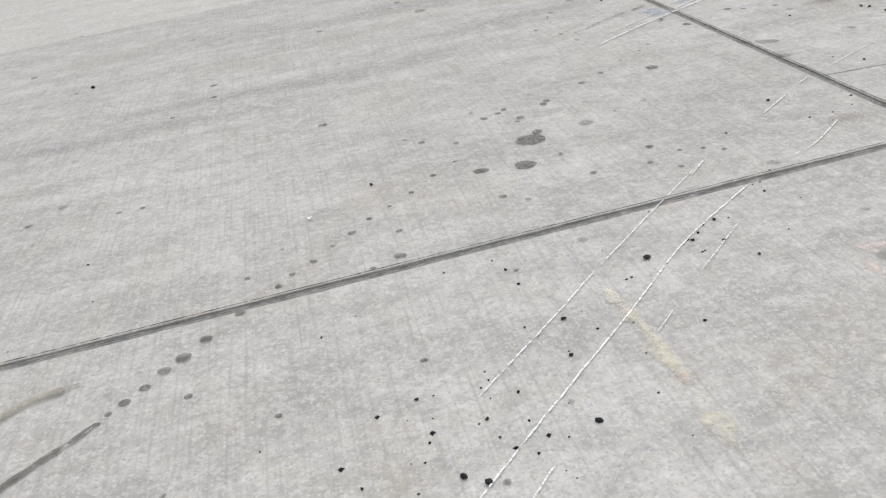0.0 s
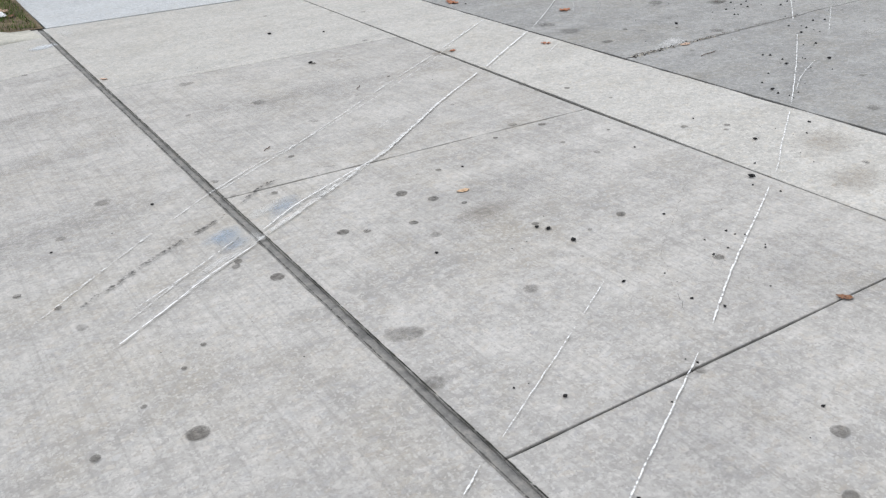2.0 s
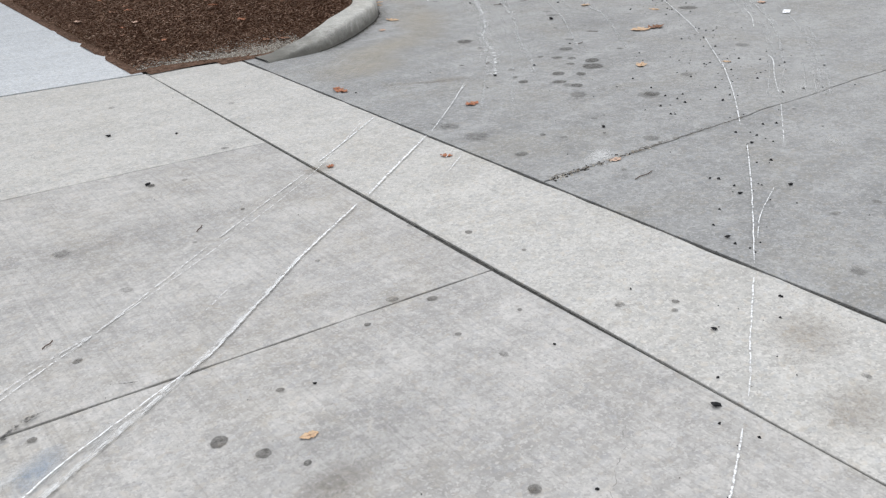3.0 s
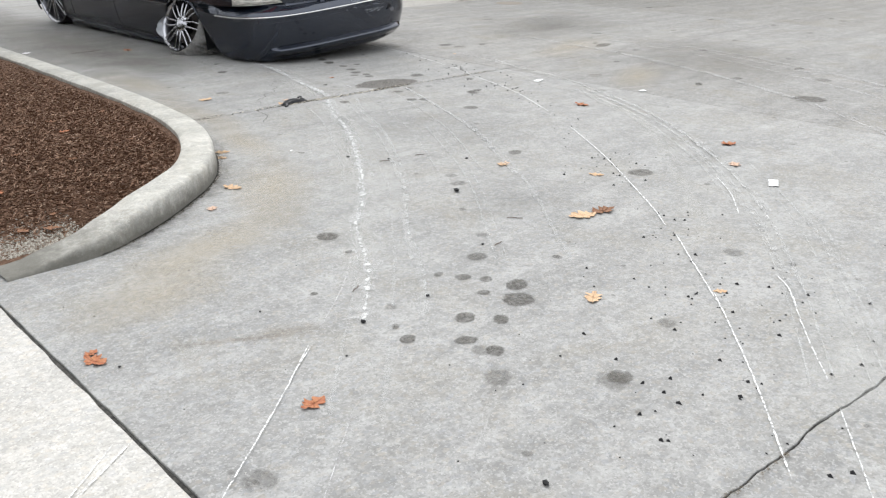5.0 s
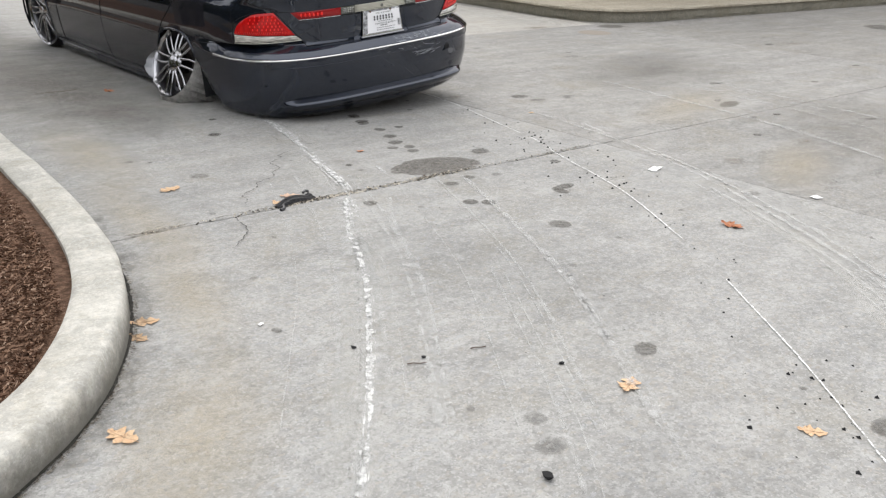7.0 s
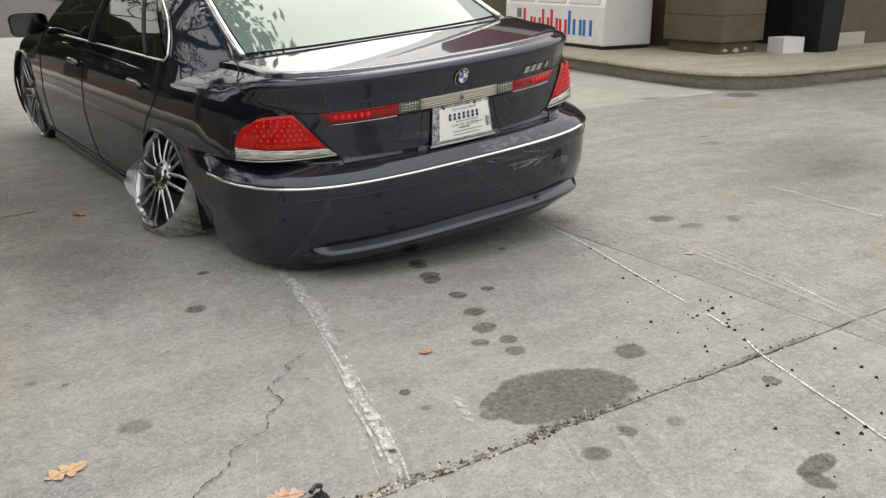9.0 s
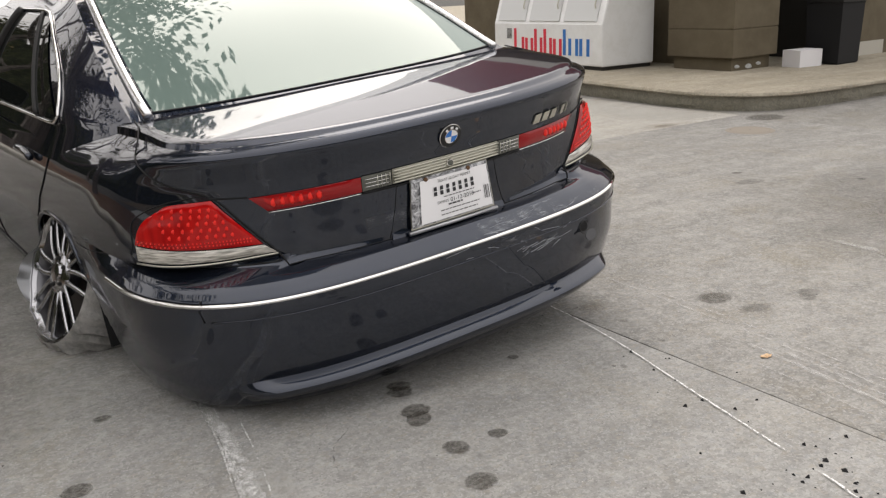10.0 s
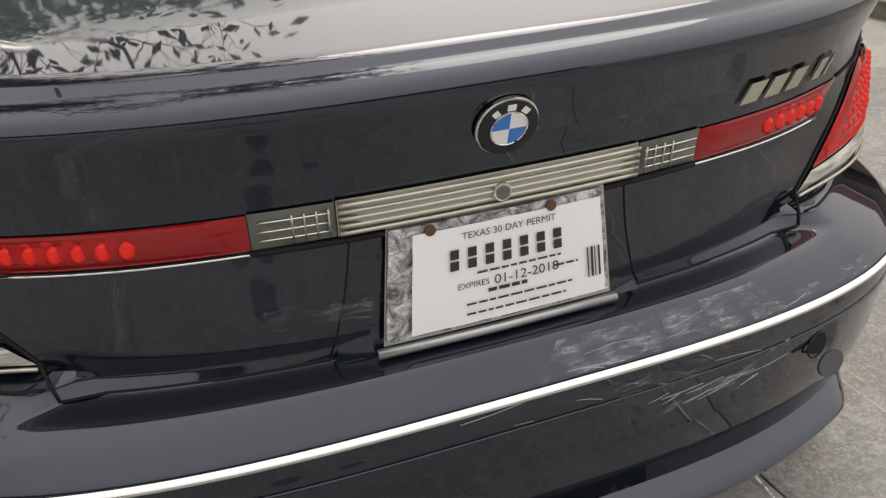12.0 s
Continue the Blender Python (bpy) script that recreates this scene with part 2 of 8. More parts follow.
m_gap = mat("joint_dirt", (0.035, 0.033, 0.03), 0.95)
n = Nodes(m_gap)
n.color(n.ramp(n.noise(n.place(), 60, 3), [(0.35, (0.017, 0.016, 0.014)), (0.7, (0.076, 0.072, 0.064))]))
m_seal = mat("joint_sealant", (0.16, 0.155, 0.145), 0.7)
n = Nodes(m_seal)
n.color(n.ramp(n.noise(n.place(), 22, 5, 0.7), [(0.3, (0.093, 0.091, 0.085)), (0.5, (0.178, 0.173, 0.162)), (0.72, (0.306, 0.285, 0.255))]))
n.bump(n.noise(n.place(), 120, 3), 0.6, 0.004)

# ---- ground: one sheet to the horizon, with concrete slabs, joints and kerbs on it ----
def wobble(x, y, amp, f=5.0):
    return amp * (noise.noise((x * f, y * f, 3.1)) + 0.5 * noise.noise((x * f * 4, y * f * 4, 7.7)))


bm = bmesh.new()
bmesh.ops.create_grid(bm, x_segments=1, y_segments=1, size=400, matrix=Matrix.Translation((0, 0, -0.007)))
ground = tagged(part("ground", bm, m_gap), "flat dusty ground sheet under the concrete paving", "ground", kind="structure")
pavement = thing("pavement", "jointed worn grey concrete driveway and parking lot slabs", "pavement", kind="structure")


def slab(corners, gaps, amps, material, name="slab", top=0.0):
    """A concrete slab with chipped edges. corners anticlockwise; gaps and amps edge by edge."""
    c = [Vector((*p, 0)) for p in corners]
    k = len(c)
    inner = []
    for i in range(k):
        p, a, b = c[i], c[i - 1], c[(i + 1) % k]
        e0, e1 = (p - a).normalized(), (b - p).normalized()
        n0, n1 = Vector((-e0.y, e0.x, 0)), Vector((-e1.y, e1.x, 0))
        g0, g1 = gaps[i - 1] / 2, gaps[i] / 2
        d = n0.x * n1.y - n0.y * n1.x
        off = Vector(((g0 * n1.y - g1 * n0.y) / d, (g1 * n0.x - g0 * n1.x) / d, 0)) if abs(d) > 1e-3 else n0 * g0
        inner.append(p + off)
    ring = []
    for i in range(k):
        a, b = inner[i], inner[(i + 1) % k]
        e = (b - a).normalized()
        nn = Vector((-e.y, e.x, 0))
        wild = amps[i] > 0.01
        m = max(1, min(360 if wild else 160, int((b - a).length / (0.014 if wild else 0.04)))) if amps[i] else 1
        for j in range(m):
            q = a.lerp(b, j / m)
            w = wobble(q.x, q.y, amps[i]) + max(0, noise.noise((q.x * 9, q.y * 9, 1.3)) - 0.25) * amps[i] * 1.5 if 0 < j < m else 0
            if wild and 0 < j < m:
                # both sides of a crack wander together, with chips on either side
                w = (1 if nn.y > 0 else -1) * (wobble(q.x, 3.3, amps[i] * 0.75, 3.0) + wobble(q.x, 1.3, amps[i] * 0.30, 17.0))
                w += amps[i] * max(0, noise.noise((q.x * 11, nn.y * 3, 1.3)) - 0.15) * 0.7
            ring.append(q + nn * w)
    b = bmesh.new()
    r = 0.0015
    lo = [b.verts.new((q.x, q.y, top - 0.06)) for q in ring]
    cen = sum(ring, Vector()) / len(ring)
    up = [b.verts.new((q.x, q.y, top - r)) for q in ring]
    ins = []
    for i, q in enumerate(ring):
        t = (ring[(i + 1) % len(ring)] - ring[i - 1]).normalized()
        ins.append(b.verts.new((q.x - t.y * r, q.y + t.x * r, top)))
    L = len(ring)
    for i in range(L):
        j = (i + 1) % L
        b.faces.new((lo[i], lo[j], up[j], up[i]))
        b.faces.new((up[i], up[j], ins[j], ins[i]))
    b.faces.new(ins)
    bmesh.ops.triangulate(b, faces=[f for f in b.faces if len(f.verts) > 4])
    return part(name, b, material, pavement)


W, T, K = 0.031, 0.0062, 0.0055   # sealed joint, tooled joint, cracked joint
J1L, J1R = 1.648, 2.317           # the skewed cross joint, at x = -6 and x = 2.03
X2, X3, X4 = 2.024, 3.515, 4.115
slab([(-6, J1L), (X2, J1R), (X2, 6.75), (-6, 4.9)], [W, W, 0.004, T], [0.003, 0.003, 0.002, 0], m_drive)
slab([(-6, -6), (X2, -6), (X2, J1R), (-6, J1L)], [W, W, W, T], [0, 0.003, 0.003, 0], m_drive)
slab([(-6, 4.9), (X2, 6.75), (X2, 7.72), (-6, 9.8)], [0.004, W, 0, 0], [0.002, 0.003, 0, 0], m_apron)
slab([(X2, -6), (X3, -6), (X3, 2.92), (X2, 2.96)], [T, T, T, W], [0, 0.001, 0.0015, 0.003], m_drive)
slab([(X2, 2.96), (X3, 2.92), (X3, 4.415), (X2, 4.53)], [T, T, T, W], [0.0015, 0.001, 0.0035, 0.003], m_drive)
slab([(X2, 4.53), (X3, 4.415), (X3 + 0.03, 5.97), (X2, 6.1)], [T, T, T, W], [0.0035, 0.001, 0.001, 0.003], m_drive)
slab([(X2, 6.1), (X3 + 0.03, 5.97), (X3 + 0.06, 7.53), (X2, 7.72)], [T * 0.5, T, K, W], [0.001, 0.001, 0.002, 0.003], m_apron)
slab([(X3, -6), (X4, -6), (X4, 7.44), (X3 + 0.06, 7.53), (X3, 3.4)], [T, 0.016, T, T, T], [0, 0.008, 0.002, 0.001, 0.001], m_apron)
XS, YS = [X4, 8.82, 13.52, 18.2, 23, 28], [-6, 0.4, 4.78, 9.16, 13.56, 18, 22.4, 27]
for i, (xa, xb) in enumerate(zip(XS, XS[1:])):
    for j, (ya, yb) in enumerate(zip(YS, YS[1:])):
        gy0 = K if ya in (4.78, 9.16) else 0.004
        gy1 = K if yb in (4.78, 9.16) else 0.004
        amp0, amp1 = (0.016 if gy0 == K else 0.002), (0.016 if gy1 == K else 0.002)
        d0, d1 = (0.05 if i == 0 and ya == 4.78 else 0), (0.05 if i == 0 and yb == 4.78 else 0)
        slab([(xa, ya + d0), (xb, ya - d0), (xb, yb - d1), (xa, yb + d1)], [gy0, 0.004, gy1, 0.014 if i == 0 else 0.004],
             [amp0 if i < 2 else 0.002, 0.002, amp1 if i < 2 else 0.002, 0.004 if i == 0 else 0.002], m_lot if i == 0 else m_lot_pale if ya == 13.56 and i == 1 else m_lot_mid if i == 1 else m_lot_far)

# sealant strips in the wide joints
bm = bmesh.new()
for a, b in (((-6, J1L), (X2, J1R)), ((X2, -6), (X2, 7.7))):
    a, b = Vector((*a, 0)), Vector((*b, 0))
    e = (b - a).normalized()
    nn = Vector((-e.y, e.x, 0))
    k = int((b - a).length / 0.03)
    rows = []
    for i in range(k + 1):
        q = a.lerp(b, i / k)
        s = 0.004 * noise.noise((q.x * 6, q.y * 6, 0.5))
        rows.append([q + nn * (W * u / 2) + Vector((0, 0, -0.0025 - 0.003 * abs(u) + s * 0.4 + 0.002 * noise.noise((q.x * 30, q.y * 30, u)))) for u in (-1, -0.5, 0, 0.5, 1)])
    grid_faces(bm, rows)
part("joint_sealant", bm, m_seal, pavement, "weathered grey joint sealant")

# pale sidewalk between the two planted islands
sidewalk = thing("sidewalk", "pale bluish concrete sidewalk between planted islands", "sidewalk", kind="structure")
for n0, cs in enumerate(([(2.06, 7.715), (3.56, 7.535), (3.54, 9.25), (2.06, 9.25)], [(2.06, 9.25), (3.54, 9.25), (3.54, 10.75), (2.06, 10.75)], [(2.06, 10.75), (3.54, 10.75), (3.54, 14), (2.06, 14)])):
    slab(cs, [T, 0, T, 0], [0.001, 0, 0.001, 0], m_walk, "slab", 0.004).parent = sidewalk


# ---- kerbs ----
def sweep_kerb(path, height, width, name="kerb"):
    """A rounded concrete kerb; path runs along the foot with the lot on its right; height per point."""
    pts = catmull(path, 0.05)
    rows = []
    L = len(pts)
    for i, p in enumerate(pts):
        d = (pts[min(i + 1, L - 1)] - pts[max(i - 1, 0)]).normalized()
        left = Vector((-d.y, d.x, 0))
        h = height(i / (L - 1), p)
        r = min(1.0, width / 0.2)
        prof = [(0, -0.03), (0, 0), (0.005 * r, h * 0.45), (0.011 * r, h * 0.82), (0.020 * r, h * 0.94), (0.036 * r, h * 0.99), (0.060 * r, h), (width - 0.02, h), (width, h - 0.012), (width + 0.004, -0.03)]
        rows.append([p + left * (o + 0.006 * noise.noise((p.x * 3, p.y * 3, z * 9))) + Vector((0, 0, z + (0.004 * noise.noise((p.x * 5, p.y * 5, o * 9)) if z > 0 else 0))) for o, z in prof])
    b = bmesh.new()
    grid_faces(b, rows)
    bmesh.ops.recalc_face_normals(b, faces=b.faces)
    return b


ISLAND = [(5.84, 24), (5.84, 16), (5.84, 11), (5.825, 9.6), (5.77, 8.9), (5.70, 8.55), (5.59, 8.24), (5.44, 7.965), (5.30, 7.79), (5.18, 7.675), (4.95, 7.487), (4.76, 7.36), (4.56, 7.265), (4.2, 7.24)]
bm = sweep_kerb(ISLAND[::-1], lambda s, p: 0.012 + 0.105 * max(0, min(1, (p.x - 4.3) / 0.6 if p.y < 8 else 1)) ** 0.8, 0.175)
tagged(part("kerb", bm, m_kerb, smooth=True, sharp=50), "worn curved concrete kerb round a mulch bed", "kerb", kind="structure")
VERGE = [(-9, 9.9), (-5, 9.4), (-2.2, 8.75), (-0.9, 7.90), (-0.2, 7.52), (0.45, 7.42), (1.0, 7.44), (1.5, 7.44), (2.0, 7.50)]
bm = sweep_kerb(VERGE, lambda s, p: 0.005 + 0.075 * max(0, min(1, (1.95 - p.x) / 0.8)), 0.34)
tagged(part("kerb", bm, m_pale_kerb, smooth=True, sharp=50), "low pale concrete kerb along a grass verge", "kerb", kind="structure")

# mulch bed
m_mulch = mat("mulch_soil", (0.07, 0.042, 0.028), 0.95, spec=0.1)
n = Nodes(m_mulch)
p = n.place()
n.color(n.ramp(n.noise(p, 30, 6, 0.75), [(0.32, (0.060, 0.036, 0.025)), (0.5, (0.153, 0.092, 0.062)), (0.68, (0.272, 0.170, 0.119))]))
n.bump(n.noise(p, 45, 5, 0.7), 1.0, 0.03)


def inside(x, y, poly):
    c = False
    for (xa, ya), (xb, yb) in zip(poly, poly[1:] + poly[:1]):
        if (ya > y) != (yb > y) and x < (xb - xa) * (y - ya) / (yb - ya) + xa:
            c = not c
    return c


BED = [(3.545, 24), (3.545, 7.62), (4.1, 7.5), (4.35, 7.44), (4.62, 7.48), (4.9, 7.63), (5.18, 7.94), (5.43, 8.36), (5.54, 8.9), (5.59, 9.6), (5.61, 11), (5.61, 24)]


def bed_height(x, y):
    ramp = max(0, min(1, (y - 7.5) / 0.8))
    return 0.006 + ramp * min(1, max(0, (x - 3.53) / 0.4)) * (0.075 + 0.045 * math.sin(min(1, (x - 3.5) / 2) * 3.1)) + 0.012 * noise.noise((x * 4, y * 4, 0))


b = bmesh.new()
xs = [3.5 + 0.08 * i for i in range(29)]
ys = [7.4 + 0.08 * i for i in range(60)] + [12.3 + 0.8 * i for i in range(15)]
V = {}
for iy, y in enumerate(ys):
    for ix, x in enumerate(xs):
        V[ix, iy] = b.verts.new((x, y, bed_height(x, y)))
for iy in range(len(ys) - 1):
    for ix in range(len(xs) - 1):
        if inside((xs[ix] + xs[ix + 1]) / 2, (ys[iy] + ys[iy + 1]) / 2, [(3.5, 24), (3.5, 7.54), (4.1, 7.42), (4.45, 7.34), (4.9, 7.50), (5.3, 7.9), (5.6, 8.5), (5.72, 9.6), (5.72, 24)]):
            b.faces.new((V[ix, iy], V[ix + 1, iy], V[ix + 1, iy + 1], V[ix, iy + 1]))
bed = tagged(part("mulch_bed", b, m_mulch, smooth=True), "bed of shredded brown bark mulch inside the kerb", "mulch bed", kind="structure")

# ---- the car: dark blue-grey saloon sunk on its broken rear wheel ----
m_paint = mat("dark_blue_paint", (0.018, 0.021, 0.030), 0.24, metal=0.75, spec=0.3, coat=1.0, Coat_IOR=1.59, Specular_Tint=(0.28, 0.30, 0.36, 1))
n = Nodes(m_paint)
p = n.add("TexCoord").outputs["Object"]
flake = n.noise(p, 900, 1)
dirt = n.noise(p, 7, 5, 0.7)
c = n.mix(n.math("MULTIPLY", n.ramp(flake, [(0.5, 0.0), (0.75, 1.0)]), 0.4), (0.017, 0.023, 0.038), (0.052, 0.068, 0.110))
c = n.mix(n.math("MULTIPLY", n.ramp(dirt, [(0.48, 0.0), (0.78, 1.0)]), 0.03), c, (0.20, 0.19, 0.17))
n.color(c)
n.l.new(n.ramp(n.noise(p, 14, 5, 0.7), [(0.4, 0.015), (0.75, 0.05)]), n.bsdf.inputs["Coat Roughness"])
m_chrome = mat("chrome", (0.80, 0.79, 0.77), 0.04, metal=1.0)
m_rim = mat("chrome_rim", (0.46, 0.46, 0.48), 0.16, metal=1.0)
m_flap = mat("bent_rim_metal", (0.46, 0.47, 0.49), 0.32, metal=0.8)
# the rim's barrel is a darker, duller metal than its edge
m_barrel = mat("dark_rim_barrel", (0.15, 0.15, 0.16), 0.38, metal=0.9)
m_alu = mat("brushed_trim", (0.56, 0.55, 0.48), 0.34, metal=0.9)
m_black = mat("black_plastic", (0.012, 0.012, 0.013), 0.5)
m_seam = mat("panel_gap", (0.004, 0.004, 0.005), 0.8)
m_glass = mat("tinted_glass", (0.012, 0.014, 0.014), 0.02, spec=0.5)
# opaque pane: its pale teal colour stands in for brightness seen in the glass
m_backglass = mat("rear_glass", (0.150, 0.205, 0.185), 0.02, coat=0.2, IOR=1.5, Specular_Tint=(0.86, 1.0, 0.95, 1))
m_bright = mat("satin_bright_trim", (0.88, 0.88, 0.89), 0.26, metal=1.0)
m_red = mat("red_lens", (0.45, 0.006, 0.008), 0.12, spec=0.35, coat=0.25)
n = Nodes(m_red)
p = n.add("TexCoord").outputs["Object"]
v = n.add("TexVoronoi", {"Vector": n.scaled(p, 1, 1, 1), "Scale": 46.0})
n.color(n.mix(n.ramp(n.noise(n.scaled(p, 30, 30, 4), 1.0, 2), [(0.35, 0.0), (0.65, 1.0)]), (0.36, 0.003, 0.005), (0.58, 0.008, 0.008)))
n.bump(v.outputs["Distance"], 0.12, 0.003)
m_redplain = mat("dark_red_lens", (0.30, 0.006, 0.008), 0.07, spec=0.4, coat=0.3)
m_led = mat("red_reflector", (0.92, 0.030, 0.022), 0.35, spec=0.3)
m_clear = mat("clear_lens", (0.55, 0.53, 0.48), 0.12, spec=0.6, coat=0.7)
n = Nodes(m_clear)
p = n.add("TexCoord").outputs["Object"]
w = n.noise(n.scaled(p, 16, 16, 170), 1.0, 2)
n.color(n.ramp(w, [(0.35, (0.25, 0.24, 0.21)), (0.65, (0.75, 0.72, 0.66))]))
m_smoke = mat("smoked_lens", (0.10, 0.105, 0.09), 0.08, spec=0.6, coat=0.7)
m_tyre = mat("tyre_rubber", (0.018, 0.018, 0.019), 0.8)
m_torn = mat("scuffed_torn_rubber", (0.16, 0.155, 0.15), 0.75)
n = Nodes(m_torn)
n.color(n.ramp(n.noise(n.place(), 26, 5, 0.7), [(0.35, (0.40, 0.395, 0.38)), (0.6, (0.68, 0.665, 0.64))]))


def scuff_mat(name, color, lo, hi, strength):
    """Scraped paint: short slanting strokes inside cloudy patches."""
    m = mat(name, color, 0.7, spec=0.3)
    n = Nodes(m)
    p = n.add("TexCoord").outputs["Object"]
    fine = n.noise(n.add("Mapping", {"Vector": p, "Rotation": (0, 0.45, 0), "Scale": (22, 22, 170)}).outputs[0], 1.0, 5, 0.75, 0.6)
    patchy = n.ramp(n.noise(p, 17, 3, 0.6), [(0.42, 0.0), (0.60, 1.0)])
    n.fade(n.math("MULTIPLY", n.math("MULTIPLY", n.ramp(fine, [(lo, 0.0), (hi, 1.0)]), patchy), strength))
    return m


m_scuff = scuff_mat("paint_scuff", (0.50, 0.53, 0.56), 0.42, 0.62, 0.50)
m_scuff2 = scuff_mat("paint_scuff_fine", (0.40, 0.41, 0.43), 0.50, 0.68, 0.6)
m_mirror = mat("mirror_glass", (0.09, 0.095, 0.10), 0.05, metal=1.0)

# car space: u across (right +), v forward from the rear face, w up; sunk and leaning to its left rear
CAR = Matrix.Translation((8.2117, 10.5172, -0.1136)) @ pose(0, 0, 0, 0, 0, -0.95) @ pose(0, 0, 0, 0.4, 0, 0) @ pose(0, 0, 0, 0, -5.13, 0)
car = thing("car", "dark blue-grey luxury saloon sunk on a broken chrome wheel", "car", CAR)

HALF, REAR, LEN = 0.935, 0.80, 5.17


def make_outline(half, power):
    """A plan outline, by arc length from the middle of the tail; right side only."""
    pts = []
    k = 140
    for i in range(k + 1):
        a = (math.pi / 2) * i / k
        pts.append((half * math.sin(a) ** (2 / power), REAR - REAR * math.cos(a) ** (2 / power)))
    for i in range(1, 91):
        pts.append((half, REAR + (4.39 - REAR) * i / 90))
    for i in range(1, 61):
        a = (math.pi / 2) * i / 60
        pts.append((half * max(0, math.cos(a)) ** (2 / 3.0), 4.39 + 0.78 * math.sin(a) ** (2 / 2.4)))
    s = [0.0]
    for a, b in zip(pts, pts[1:]):
        s.append(s[-1] + math.hypot(b[0] - a[0], b[1] - a[1]))
    return np.array(pts), np.array(s)


# boot and flanks are rounder in plan than the bumper
OUT, ARC = make_outline(HALF, 2.6)
OUT2, ARC2 = make_outline(0.940, 3.3)
SQ, SQ2 = float(ARC[140]), float(ARC2[140])
SMAX = float(ARC[-1])


def s_at(u):
    return math.copysign(float(np.interp(abs(u), OUT[:141, 0], ARC[:141])), u)


def outline(s, square=0.0):
    a = abs(s)
    a2 = a / SQ * SQ2 if a < SQ else min(SQ2 + (a - SQ), float(ARC2[-1]))

    def at(x):
        x2 = x / SQ * SQ2 if x < SQ else SQ2 + (x - SQ)
        p = [float(np.interp(x, ARC, OUT[:, k])) * (1 - square) + float(np.interp(x2, ARC2, OUT2[:, k])) * square for k in (0, 1)]
        return p

    u, v = at(a)
    e = 0.012
    (u0, v0), (u1, v1) = at(max(0, a - e)), at(a + e)
    n = Vector((v1 - v0, -(u1 - u0))) if a > 0.015 else Vector((0, -1))
    n.normalize()
    if s < 0:
        u, n.x = -u, -n.x
    return u, v, n


# tail profile: inset from the outline by height; flank profile likewise
TAIL_W = [0.17, 0.20, 0.225, 0.245, 0.30, 0.44, 0.555, 0.592, 0.597, 0.604, 0.615, 0.626, 0.636, 0.640, 0.6425, 0.6440, 0.6455, 0.647, 0.650, 0.668, 0.75, 0.85, 0.91, 0.950, 0.968, 0.978, 0.986, 0.993, 0.999, 1.004, 1.008, 1.012]
TAIL_I = [0.16, 0.09, 0.07, 0.055, 0.035, 0.004, -0.016, -0.018, -0.016, -0.010, 0.000, 0.010, 0.019, 0.023, 0.029, 0.040, 0.054, 0.066, 0.070, 0.070, 0.064, 0.054, 0.038, 0.022, 0.014, 0.011, 0.011, 0.014, 0.020, 0.028, 0.037, 0.050]
SIDE_W = [0.17, 0.22, 0.30, 0.45, 0.60, 0.72, 0.80, 0.86, 0.92, 0.97, 1.0, 1.012]
SIDE_I = [0.10, 0.038, 0.014, 0.003, 0.0, 0.007, 0.016, 0.026, 0.041, 0.062, 0.086, 0.110]
SIDE_FINE_W = np.linspace(0.10, 1.10, 201)
SIDE_FINE_I = np.convolve(np.interp(np.linspace(-0.1, 1.3, 281), SIDE_W, SIDE_I), np.hanning(15) / np.hanning(15).sum(), "same")[40:241]
SQUARE_W, SQUARE_K = [0.17, 0.26, 0.40, 0.60, 0.625, 0.665], [0.35, 0.55, 1.0, 1.0, 0.85, 0.0]


SHOULDER_V = np.linspace(0, 5.2, 261)
SHOULDER_Z = np.convolve(np.interp(np.linspace(-0.4, 5.6, 301), [0, 0.7, 1.2, 3.2, 3.9, 4.7, 5.17], [0, 0.006, -0.018, -0.018, -0.05, -0.13, -0.26]), np.hanning(21) / np.hanning(21).sum(), "same")[20:281]


def shoulder(v):
    """Height of the body's upper edge along the car, relative to the tail's."""
    return float(np.interp(v, SHOULDER_V, SHOULDER_Z))


def skin(s, w, off=0.0):
    """A point of the body's skin at arc s and height w, moved out by off."""
    u, v, n = outline(s, float(np.interp(w, SQUARE_W, SQUARE_K)))
    a = min(1.0, max(0.0, (abs(s) - 0.55 - 0.28 * min(1.0, max(0.0, (w - 0.87) / 0.06))) / 0.42))
    a = a * a * (3 - 2 * a)

    def base(h):
        return float(np.interp(h, TAIL_W, TAIL_I)) * (1 - a) + float(np.interp(h, SIDE_FINE_W, SIDE_FINE_I)) * a

    inset = base(w)
    if 0.597 < w < 0.680:
        # under the lamps the bumper rises in a sloping wing, past the lid's lower corner
        g = min(1.0, max(0.0, (abs(s) - 0.53) / 0.07)) * min(1.0, max(0.0, (1.55 - abs(s)) / 0.35))
        g = g * g * (3 - 2 * g)
        b0, b1 = base(0.597), base(0.680)
        crest = b0 + max(0.55 * (b1 - b0), 0.048)
        inset += (float(np.interp(w, [0.597, 0.662, 0.666, 0.676], [b0, crest, crest, b1])) - inset) * g
    if w > 0.88:
        # behind the cabin the quarter panels roll over outside the boot lid
        g = min(1.0, max(0.0, (v - 0.15) / 0.30)) * min(1.0, max(0.0, (1.35 - v) / 0.35))
        inset += 0.060 * g * g * (3 - 2 * g) * ((w - 0.88) / 0.132) ** 2
    d = off - inset
    low = 0.17 + 0.04 * min(1.0, max(0.0, (v - 0.75) / 0.3))
    z = low + (w - 0.17) * (1.012 + shoulder(v) - low) / 0.842
    return Vector((u + n.x * d, v + n.y * d, z))


def lerp_list(a, b, k):
    return [a + (b - a) * i / k for i in range(k + 1)]


